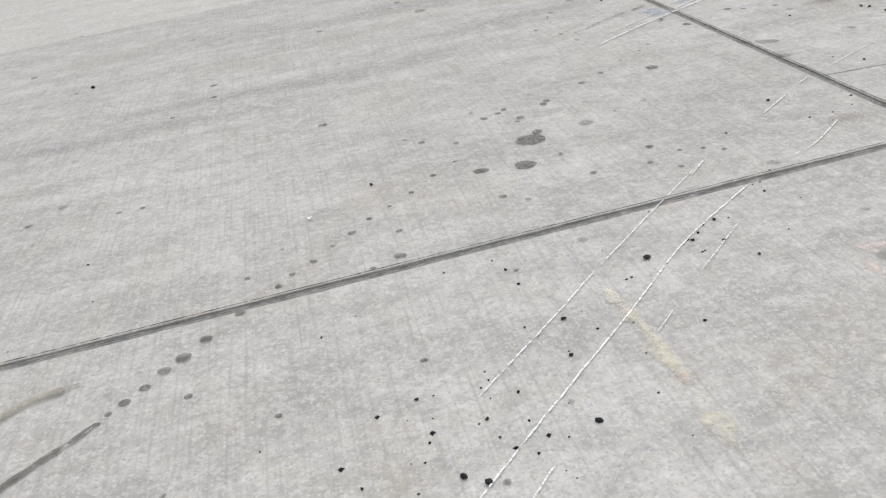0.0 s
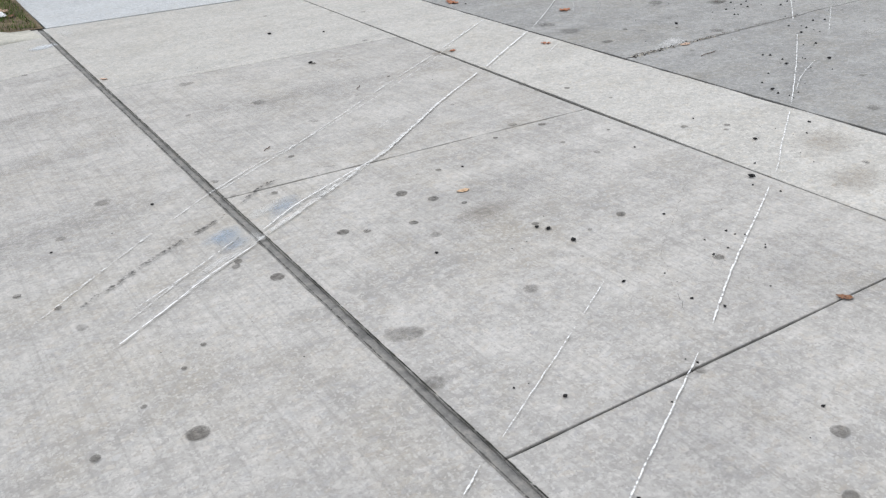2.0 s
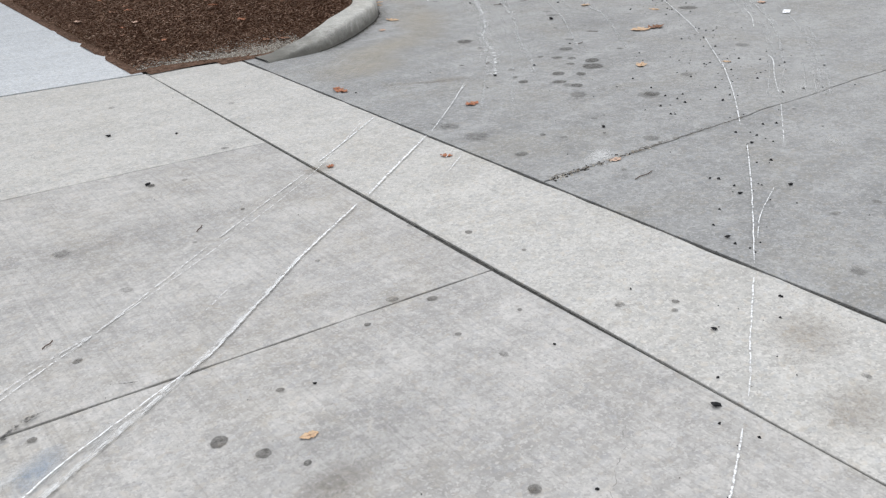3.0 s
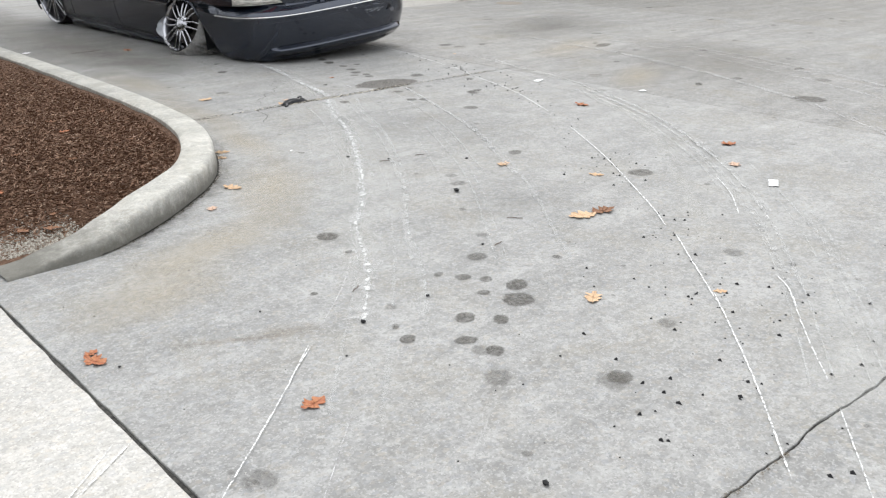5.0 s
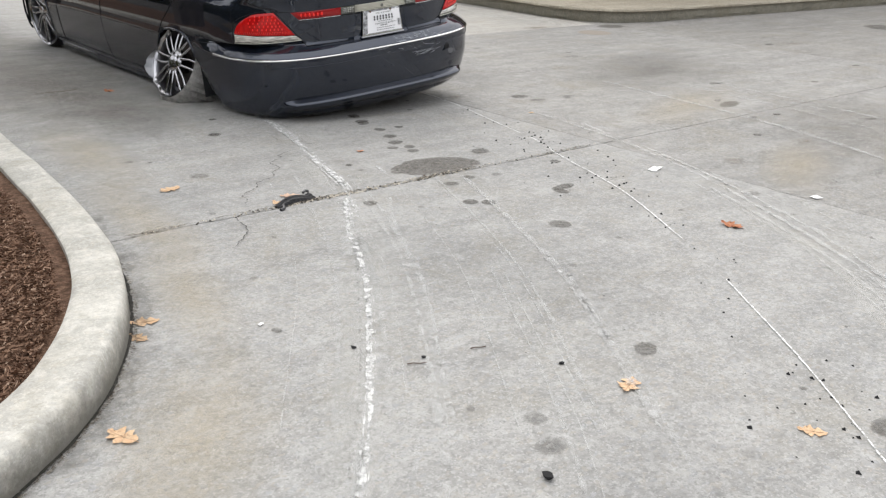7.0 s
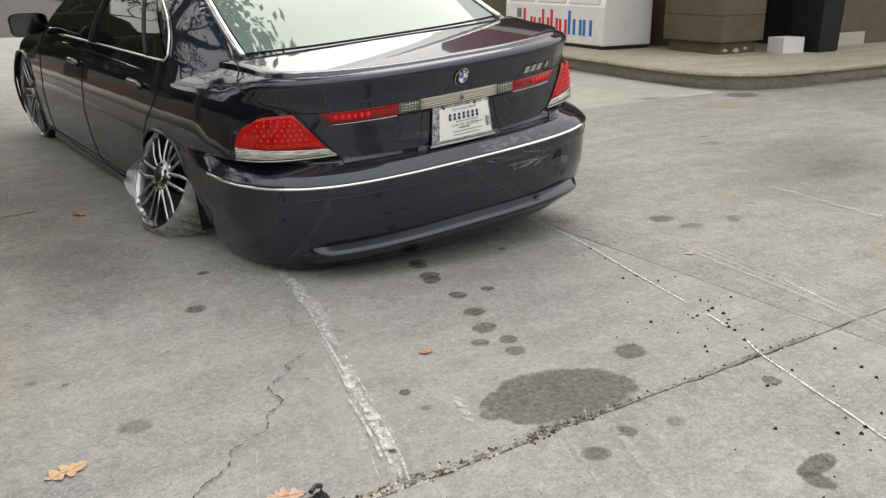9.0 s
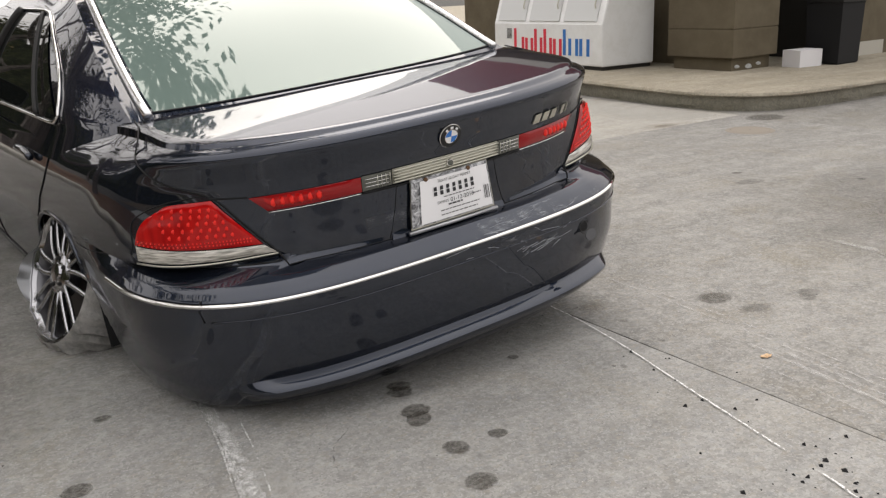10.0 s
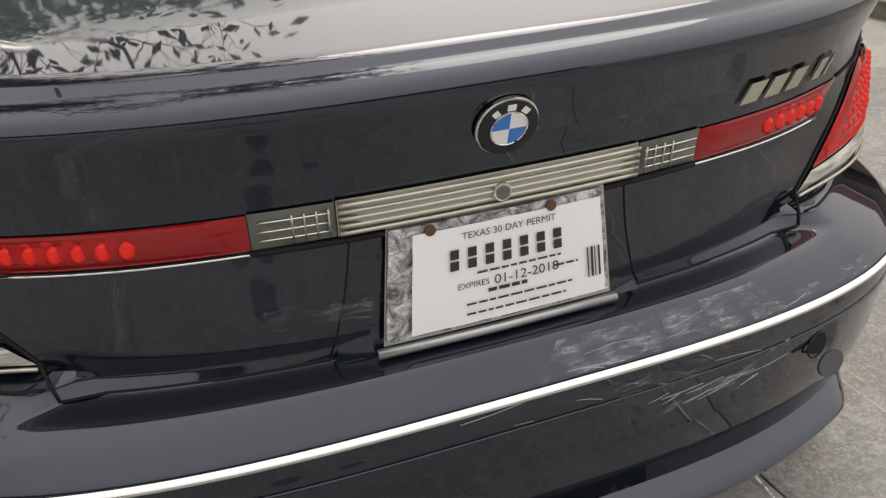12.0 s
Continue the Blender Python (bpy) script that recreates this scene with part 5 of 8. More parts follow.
pillar = thing("pillar", "square olive-brown stucco pillar with a chipped plinth", "pillar")
b = bmesh.new()
box(b, 15.21, 14.98, 0.335, 16.04, 15.96, 0.655, 0.008)
box(b, 15.218, 14.988, 0.655, 16.032, 15.952, 0.667)
box(b, 15.21, 14.98, 0.667, 16.04, 15.96, 3.70, 0.008)
part("shaft", b, m_stucco, pillar)
b = bmesh.new()
box(b, 15.27, 15.04, WALK_H, 15.98, 15.90, 0.335, 0.006)
part("plinth", b, m_stucco, pillar)
for x, z, s in ((15.5, 0.21, 0.03), (15.72, 0.2, 0.04), (15.9, 0.22, 0.03)):
    b = bmesh.new()
    bmesh.ops.create_icosphere(b, subdivisions=2, radius=s)
    for v in b.verts:
        v.co = Vector((v.co.x * 1.6, v.co.y * 0.2, v.co.z * 0.7)) * (1 + 0.4 * noise.noise(v.co * 30))
    bmesh.ops.translate(b, verts=b.verts, vec=(x - 0.13, 15.038, z + 0.02))
    part("bare_chip", b, m_walk, pillar)

# ice merchandiser: white steel chest with sloped doors
ice = thing("ice_chest", "white steel ice merchandiser with sloped doors and lettered front", "ice chest", Matrix.Translation((14.52, 16.40, WALK_H)) @ pose(0, 0, 0, 0, 0, -4))
b = bmesh.new()
prof = [(0.0, 0.05), (0.0, 0.56), (0.20, 1.24), (0.20, 1.28), (0.86, 1.28), (0.86, 0.05)]
L = 2.4
rows = [[(x, y, z) for x, z in prof] for y in (0.0, 0.012, L - 0.012, L)]
V = grid_faces(b, rows, close=True)
b.faces.new(V[0])
b.faces.new(V[-1][::-1])
bmesh.ops.recalc_face_normals(b, faces=b.faces)
bmesh.ops.bevel(b, geom=[e for e in b.edges if e.calc_face_angle(0) > 0.4], offset=0.012, segments=2, affect="EDGES")
part("cabinet", b, m_white, ice)
b = bmesh.new()
box(b, 0.03, 0.03, 0.0, 0.83, L - 0.03, 0.05)
part("base", b, m_dark, ice)
for k in range(3):
    y0 = 0.12 + k * 0.76
    b = bmesh.new()
    box(b, -0.012, y0, 0.03, 0.012, y0 + 0.66, 0.58, 0.008)
    bmesh.ops.transform(b, matrix=Matrix.Translation((0.0, 0, 0.57)) @ Matrix.Rotation(math.atan2(0.20, 0.68), 4, "Y"), verts=b.verts)
    dr = part("door", b, mat("grey_white_door", (0.62, 0.63, 0.63), 0.4), ice, "grey-white sloped chest door")
    b = bmesh.new()
    tube(b, [(0.03, y0 + 0.05, 0.76), (0.02, y0 + 0.05, 0.80), (0.06, y0 + 0.05, 0.92)], 0.010, 6)
    part("handle", b, m_alu, dr)
b = bmesh.new()
for i in range(9):
    box(b, -0.004, 1.96, 0.36 + i * 0.016, 0.0, 2.08, 0.368 + i * 0.016)
part("grille", b, m_dark, ice)
# the brand word becomes plain coloured bars
m_isred = mat("sign_red", (0.72, 0.03, 0.06), 0.4)
m_isblue = mat("sign_blue", (0.02, 0.17, 0.52), 0.4)
y = 1.90
for wd, lo, hi, m in ((0.17, 0.26, 0.58, m_isred), (0.13, 0.26, 0.46, m_isred), (0.13, 0.26, 0.58, m_isred), (0.13, 0.26, 0.58, m_isred), (0.13, 0.17, 0.46, m_isred), (0.06, 0.26, 0.58, m_isblue), (0.14, 0.26, 0.47, m_isblue), (0.14, 0.26, 0.47, m_isblue)):
    wd, lo, hi = wd * 1.40, 0.17 + (lo - 0.26) * 1.1, 0.17 + (hi - 0.26) * 1.03
    y1 = y - wd
    b = bmesh.new()
    t = 0.054
    box(b, -0.006, y - t, lo, 0.0, y, hi)
    if wd > 0.1:
        box(b, -0.006, y1, lo, 0.0, y1 + t, min(hi, 0.385))
    part("colour_bar", b, m, ice, "red sign bar" if m == m_isred else "blue sign bar")
    y = y1 - 0.030

# bin and carton by the pillar
bin_ = thing("litter_bin", "tall black plastic litter bin against the shop wall", "bin", Matrix.Translation((16.72, 14.68, WALK_H)))
b = bmesh.new()
rows = []
for z, s in ((0, 0.20), (0.02, 0.215), (0.70, 0.235), (0.72, 0.24)):
    rows.append([(s * x, s * yy, z) for x, yy in ((-1, -1), (0.96, -1), (1, -0.96), (1, 1), (-1, 1))])
V = grid_faces(b, rows, close=True)
b.faces.new(V[0])
bmesh.ops.recalc_face_normals(b, faces=b.faces)
part("bin_body", b, m_seam, bin_)
b = bmesh.new()
box(b, -0.25, -0.25, 0.72, 0.25, 0.25, 0.98, 0.03)
part("bin_hood", b, m_black, bin_, "", False, 30)
b = bmesh.new()
box(b, -0.18, -0.262, 0.76, 0.2, -0.252, 0.88, 0.004)
part("bin_flap", b, mat("grey_flap", (0.07, 0.07, 0.075), 0.5), bin_)
b = bmesh.new()
box(b, -0.19, -0.13, 0, 0.19, 0.13, 0.20, 0.004)
box(b, -0.192, -0.003, 0.1995, 0.192, 0.003, 0.2015)
carton = part("carton", b, mat("white_card", (0.75, 0.74, 0.76), 0.7))
carton.matrix_world = Matrix.Translation((16.20, 14.74, WALK_H + 0.001)) @ pose(0, 0, 0, 0, 0, -6)
tagged(carton, "small closed white cardboard carton on the shop walk", "carton")

# drain covers and a patched spot in the lot
for x, y, r in ((12.85, 12.95, 0.17),):
    b = bmesh.new()
    rows = [[(x + rr * math.cos(a), y + rr * math.sin(a), z) for a in (2 * math.pi * i / 36 for i in range(36))] for rr, z in ((r + 0.03, 0.0), (r + 0.02, 0.004), (r, 0.004), (r - 0.01, 0.001), (r - 0.02, 0.005), (0.01, 0.006))]
    grid_faces(b, rows, close=True)
    tagged(part("drain_cover", b, mat("rusty_cast_iron", (0.25, 0.22, 0.185), 0.85)), "round rusty iron drain cover set in concrete", "drain cover")

# ---- marks on the concrete: drips, scratches, rubber smears, cracks ----
def stain_mat(name, color, strength, grain=18.0, rough=0.7, core=0.62):
    m = mat(name, color, rough, spec=0.3)
    n = Nodes(m)
    tc = n.add("TexCoord").outputs["Object"]
    d = n.add("VectorMath", {0: tc}, operation="LENGTH").outputs["Value"]
    p = n.place()
    w = n.math("ADD", d, n.math("MULTIPLY", n.math("SUBTRACT", n.noise(p, grain * 2.2, 4, 0.65), 0.5), 0.55))
    w = n.math("ADD", w, n.math("MULTIPLY", n.math("SUBTRACT", n.noise(p, grain * 0.8, 2), 0.5), 0.45))
    a = n.ramp(w, [(core, 1.0), (0.98, 0.0)])
    a = n.math("MULTIPLY", a, n.ramp(n.noise(p, 48, 4, 0.75), [(0.30, 0.30), (0.62, 1.0)]))
    n.fade(n.math("MULTIPLY", a, strength))
    return m


m_drip = stain_mat("oil_drip", (0.088, 0.080, 0.068), 0.66, core=0.80)
m_drip_mid = stain_mat("oil_drip_worn", (0.100, 0.092, 0.078), 0.58, core=0.76)
m_drip_faint = stain_mat("oil_drip_faint", (0.119, 0.111, 0.098), 0.38)
m_puddle = stain_mat("oil_puddle", (0.089, 0.075, 0.058), 0.56, 7.0, core=0.90)
m_rust = stain_mat("rust_blot", (0.221, 0.170, 0.111), 0.28, 9.0, core=0.2)
m_splash = stain_mat("blue_white_paint_splash", (0.680, 0.714, 0.748), 0.85, 12.0, core=0.4)
m_pale = stain_mat("pale_scuff", (0.578, 0.570, 0.535), 0.30, 4.0, core=0.05)
m_tan = stain_mat("dry_silt", (0.493, 0.425, 0.315), 0.42, 3.0, core=0.05)
m_dust = stain_mat("grey_tyre_soil", (0.170, 0.170, 0.174), 0.16, 2.0, core=0.05)
# wide darker brown patches left of the car and across the lot
m_film = stain_mat("dark_brown_film", (0.145, 0.128, 0.102), 0.36, 1.6, core=0.05)
m_bluep = stain_mat("blue_paint_trace", (0.297, 0.399, 0.527), 0.35, 12.0, core=0.25)
m_pink = stain_mat("pink_paint_trace", (0.714, 0.595, 0.535), 0.72, 14.0, core=0.25)
m_yell = stain_mat("yellow_paint_trace", (0.697, 0.654, 0.544), 0.75, 14.0, core=0.25)
m_whitep = stain_mat("white_paint_trace", (0.714, 0.710, 0.689), 0.55, 12.0, core=0.25)

BLOBS = []
for k in range(8):
    b = bmesh.new()
    ring = []
    for i in range(18):
        a = 2 * math.pi * i / 18
        r = 1.0 + 0.22 * noise.noise((math.cos(a) * 1.3 + k * 5, math.sin(a) * 1.3, 0.4)) + 0.12 * noise.noise((math.cos(a) * 3 + k * 5, math.sin(a) * 3, 2.4))
        ring.append(b.verts.new((r * math.cos(a), r * math.sin(a), 0)))
    c = b.verts.new((0, 0, 0))
    for i in range(18):
        b.faces.new((ring[i], ring[(i + 1) % 18], c))
    BLOBS.append(mesh_of("stain", b))
BLOB_MATS = {}
lift = [0]


def blot(x, y, rx, ry, turn, material, name="stain", z=0.0):
    """A soft-edged stain lying on the slabs."""
    k = random.randrange(8)
    if (k, material.name) not in BLOB_MATS:
        me = BLOBS[k].copy()
        me.materials.append(material)
        BLOB_MATS[k, material.name] = me
    ob = new(name, BLOB_MATS[k, material.name])
    lift[0] += 1
    ob.matrix_world = Matrix.Translation((x, y, z + 0.0012 + 0.00012 * (lift[0] % 20))) @ Matrix.Rotation(turn, 4, "Z") @ Matrix.Diagonal((rx, ry, 1, 1))
    ob.parent = pavement
    return ob


SPOTS_NEAR = [
    (0.9, 2.88, 0.047), (0.82, 2.68, 0.033), (0.68, 2.7, 0.024), (0.99, 2.52, 0.011), (1.22, 2.63, 0.013), (1.17, 2.51, 0.011),
    (1.29, 2.56, 0.008), (1.36, 2.54, 0.008), (1.24, 2.44, 0.008), (1.41, 2.5, 0.008), (0.69, 2.48, 0.012), (0.91, 3.08, 0.008),
    (0.87, 3.2, 0.01), (1.05, 3.21, 0.013), (1.26, 3.37, 0.012), (1.37, 3.45, 0.01), (0.95, 2.71, 0.007), (0.66, 2.98, 0.01),
    (0.55, 3.05, 0.012), (0.62, 2.82, 0.008), (0.53, 2.74, 0.011), (0.44, 2.64, 0.009), (0.36, 2.57, 0.007), (0.29, 2.51, 0.008),
]
SPOTS_NEAR2 = [
    (0.23, 2.44, 0.013), (0.36, 2.39, 0.011), (0.17, 2.38, 0.007), (0.11, 2.31, 0.011), (0.03, 2.42, 0.006), (0.05, 2.26, 0.009),
    (0.01, 2.21, 0.01), (-0.07, 2.29, 0.009, 0.5), (0.34, 2.24, 0.017, 0.5), (0.26, 2.2, 0.009), (0.23, 3.44, 0.018), (-0.09, 2.11, 0.012, 0.7),
    (-0.17, 2.02, 0.015, 0.8), (-0.22, 1.96, 0.017), (-0.26, 1.92, 0.015), (-0.3, 1.87, 0.013), (-0.34, 1.83, 0.012), (-0.37, 1.8, 0.008),
    (-0.39, 1.77, 0.008), (-0.2, 1.8, 0.009), (-0.01, 1.66, 0.007), (0.31, 1.74, 0.008, 0.8), (-0.21, 4.11, 0.012), (-0.38, 3.9, 0.01),
    (-0.41, 2.94, 0.009, 0.7), (-0.69, 3.08, 0.017, 0.4), (0.38, 1.32, 0.008, 0.5), (1.38, 3.05, 0.015, 0.35), (0.81, 2.12, 0.014, 0.35),
]
SPOTS_JOINT = [
    (1.57, 3.4, 0.024), (1.07, 3.24, 0.014, 0.8), (0.93, 3.11, 0.014), (0.9, 3.23, 0.011), (0.78, 3.26, 0.01, 0.7), (1.03, 3.34, 0.006),
    (1.27, 3.39, 0.01), (1.37, 3.46, 0.006), (1.12, 2.94, 0.027, 0.35), (2.11, 3.46, 0.045, 0.45), (2.06, 3.25, 0.026, 0.4), (2.48, 3.44, 0.023, 0.35),
    (1.97, 3.92, 0.019), (1.9, 4.05, 0.014, 0.7), (2.98, 3.26, 0.015, 0.5), (2.62, 2.63, 0.018, 0.5), (2.48, 2.51, 0.017, 0.5), (2.35, 2.5, 0.01, 0.5),
    (3.27, 4.39, 0.015), (1.62, 3.65, 0.007), (1.69, 3.72, 0.007), (0.93, 5.13, 0.037, 0.4), (1.5, 3.56, 0.008, 0.7), (1.35, 4.27, 0.01),
    (1.43, 4.13, 0.01), (1.18, 3.52, 0.006), (0.96, 3.61, 0.006), (0.94, 2.94, 0.021, 0.8), (1.7, 4.77, 0.03, 0.3), (1.25, 5.98, 0.036, 0.35),
]
SPOTS_MID = [
    (2.52, 4.18, 0.02), (2.58, 4.08, 0.017), (2.64, 3.99, 0.009), (2.44, 3.97, 0.014, 0.8), (2.24, 4.05, 0.017), (2.3, 4.01, 0.011, 0.7),
    (1.95, 3.9, 0.024, 0.75), (1.89, 4.04, 0.015, 0.9), (3.28, 4.4, 0.017, 0.9), (3.63, 4.67, 0.011), (3.21, 4.19, 0.009, 0.7), (2.72, 4.27, 0.01),
    (3.05, 4.39, 0.009), (3.65, 4.02, 0.013, 0.7), (3.74, 3.9, 0.009, 0.7), (2.72, 3.73, 0.01), (2.73, 3.68, 0.01), (2.96, 3.62, 0.013, 0.9),
    (2.99, 3.26, 0.016, 0.7), (2.49, 3.45, 0.027, 0.35), (2.82, 3.6, 0.007, 0.6), (2.45, 3.86, 0.018, 0.35), (2.19, 4.46, 0.01, 0.8), (5.03, 5.55, 0.047, 0.4),
    (2.37, 4.73, 0.013, 0.6), (2.36, 5.93, 0.038, 0.4), (2.97, 5.81, 0.013), (2.52, 5.42, 0.029, 0.3),
]
SPOTS_STRIP = [
    (3.28, 4.41, 0.022), (3.06, 4.4, 0.013, 0.9), (3.22, 4.2, 0.012, 0.9), (3.42, 4.18, 0.007, 0.7), (3.64, 4.69, 0.013), (3.68, 4.45, 0.008, 0.7),
    (3.66, 4.04, 0.014, 0.9), (3.78, 3.93, 0.01, 0.8), (3.14, 4.82, 0.008, 0.8), (5.01, 5.55, 0.056, 0.6), (5.26, 5.31, 0.046, 0.35), (3.18, 4.46, 0.017, 0.7),
    (4.26, 5.11, 0.027, 0.5), (3.14, 5.36, 0.008), (5.11, 5.7, 0.032, 0.4), (4.26, 5.4, 0.054, 0.3), (4.26, 5.59, 0.045, 0.35), (4.79, 4.88, 0.033, 0.3),
    (4.32, 3.7, 0.024, 0.4),
]
SPOTS_LOT = [
    (5.34, 6.84, 0.041, 0.8), (5.3, 6.64, 0.014), (4.97, 6.4, 0.014), (5.23, 5.9, 0.036), (5.31, 5.81, 0.032), (5.47, 5.88, 0.052),
    (5.56, 5.97, 0.045, 0.9), (4.99, 5.91, 0.028), (5.12, 5.78, 0.033, 0.9), (5.14, 5.67, 0.032, 0.9), (5.03, 5.56, 0.048), (5.42, 6, 0.022, 0.5),
    (5.51, 6.08, 0.026, 0.5), (5.46, 6.15, 0.028, 0.7), (5.41, 6.23, 0.02, 0.6), (5.64, 6.26, 0.038, 0.6), (6.89, 7.23, 0.043, 0.6), (7.08, 6.52, 0.067, 0.55),
    (5.69, 5.42, 0.033, 0.35), (9.5, 6.81, 0.103, 0.5), (5.29, 5.31, 0.035, 0.6), (5.83, 6.42, 0.029, 0.4), (6.42, 5.6, 0.041, 0.25), (6.26, 7.02, 0.045, 0.35),
    (6.32, 7.14, 0.031, 0.35), (7.53, 8.25, 0.047, 0.5), (10.29, 7.08, 0.07, 0.4), (5.1, 6.13, 0.024, 0.3), (16.78, 11.33, 0.289, 0.5),
]
SPOTS_CAR = [
    (6.96, 10.64, 0.038), (7.88, 10.2, 0.034), (8.02, 10.19, 0.027, 0.8), (7.83, 10.02, 0.039), (7.89, 10.41, 0.043), (7.94, 10.6, 0.037, 0.8),
    (7.77, 9.87, 0.049, 0.7), (7.68, 9.77, 0.032, 0.5), (7.78, 9.74, 0.032, 0.5), (7.74, 9.65, 0.036, 0.5), (8.06, 9.43, 0.053, 0.7), (7.66, 9.05, 0.03, 0.6),
    (7.51, 9.01, 0.038, 0.7), (7.4, 8.72, 0.036, 0.8), (7.47, 8.67, 0.033, 0.8), (7, 8.98, 0.031, 0.8), (7.27, 9.6, 0.021, 0.8), (12.86, 13.01, 0.118, 0.3),
    (8.27, 9.02, 0.029, 0.5), (6.52, 9.85, 0.047, 0.25), (9.66, 10.29, 0.039, 0.4), (7.82, 9.01, 0.028, 0.35),
]
SPOTS_BACK = [
    (7.96, 10.64, 0.038, 0.8), (7.91, 10.46, 0.044, 0.8), (8.39, 10.58, 0.018), (13.52, 13.29, 0.184, 0.5), (9.71, 10.32, 0.044, 0.4), (7.12, 11.03, 0.025, 0.6),
]
CR0 = [
    (0.92, 1.96, 0.009), (1.17, 1.87, 0.004), (0.27, 1.61, 0.004), (0.39, 1.5, 0.004), (0.38, 1.48, 0.004), (0.27, 1.47, 0.003),
    (0.31, 1.36, 0.007), (0.35, 1.33, 0.007), (0.29, 1.54, 0.002), (0.59, 1.42, 0.007), (0.64, 1.78, 0.006), (0.61, 1.64, 0.005),
    (0.55, 1.78, 0.003), (0.59, 1.97, 0.004), (0.58, 2.05, 0.004), (0.43, 2.1, 0.003), (0.33, 2.76, 0.006), (1.06, 2, 0.005),
    (1.09, 2.03, 0.004), (1.04, 1.98, 0.004), (1.16, 2.08, 0.005), (1.13, 1.97, 0.004), (0.56, 2.11, 0.003), (-0.82, 4.66, 0.011),
    (1.36, 2.18, 0.004), (0.85, 1.89, 0.003), (0.1, 1.92, 0.003), (0.13, 1.39, 0.003), (-0.05, 1.56, 0.002), (-0.53, 2.58, 0.004),
    (0.4, 1.44, 0.003), (0.41, 1.44, 0.002),
]
CR1 = [
    (1.74, 2.82, 0.006), (2.74, 3.58, 0.009), (3.47, 3.56, 0.01), (2.26, 3.04, 0.005), (2.8, 3.08, 0.005), (2.69, 3.32, 0.005),
    (2.39, 3.76, 0.005), (2.66, 2.7, 0.004), (1.25, 3, 0.003), (2.19, 3.13, 0.003), (3.74, 3.77, 0.007), (2.73, 3.68, 0.007),
    (2.71, 3.71, 0.006), (1.83, 4.64, 0.006), (1.48, 4.49, 0.004),
]
CR2 = [
    (2.79, 3.08, 0.007), (2.69, 3.33, 0.004), (2.39, 3.76, 0.003), (3.06, 3.54, 0.004), (2.8, 4.24, 0.004), (4.56, 4.28, 0.007),
    (4.76, 4.21, 0.008), (3.37, 3.99, 0.004), (4.23, 4.09, 0.008), (3.75, 3.79, 0.007), (3.04, 3.28, 0.003), (3.12, 3.22, 0.003),
    (3.04, 6.54, 0.009), (4.75, 5.12, 0.009), (4.96, 6.1, 0.01),
]
CR3 = [
    (6.16, 6.93, 0.026), (4.97, 6.11, 0.013), (4.76, 5.14, 0.009), (4.24, 4.1, 0.008), (4.76, 4.22, 0.009), (4.57, 4.29, 0.007),
    (4.6, 4.44, 0.006), (6.28, 7.6, 0.012), (5.04, 4.57, 0.008), (3.75, 3.79, 0.007), (3.74, 4.06, 0.004), (2.96, 5.83, 0.01),
    (3.03, 6.55, 0.009), (3.29, 6.36, 0.007),
]
CR5 = [
    (4.97, 6.1, 0.014), (5.75, 6.34, 0.006), (6.6, 7.32, 0.008), (6.14, 7.78, 0.008), (4.78, 5.95, 0.004), (5.25, 6.11, 0.008),
    (4.24, 6.35, 0.005), (4.75, 6.4, 0.004), (5.75, 5.77, 0.004), (5.26, 5.51, 0.004),
]
DONE = []
for group in (SPOTS_NEAR, SPOTS_NEAR2, SPOTS_JOINT, SPOTS_MID, SPOTS_STRIP, SPOTS_LOT, SPOTS_CAR, SPOTS_BACK):
    for x, y, r, *k in group:
        if any((x - u) ** 2 + (y - v) ** 2 < max(0.03, 0.6 * r) ** 2 for u, v in DONE):
            continue
        DONE.append((x, y))
        k = k[0] if k else 1.0
        m = m_drip if k > 0.75 else m_drip_mid if k > 0.45 else m_drip_faint
        r *= 1.22
        blot(x, y, r, r * random.uniform(0.75, 1.05), random.uniform(-0.5, 0.9), m)
# many faint small drips and grime flecks over all the slabs
for _ in range(230):
    x, y = random.uniform(-1.2, 9.5), random.uniform(1.2, 11)
    if not (5.9 > x > 3.4 and y > 7.2) and not (x < 3.6 and y > 7):
        r = random.uniform(0.006, 0.02)
        blot(x, y, r * 1.3, r, random.uniform(0, 3), random.choice((m_drip_faint, m_drip_mid, m_drip_faint)))
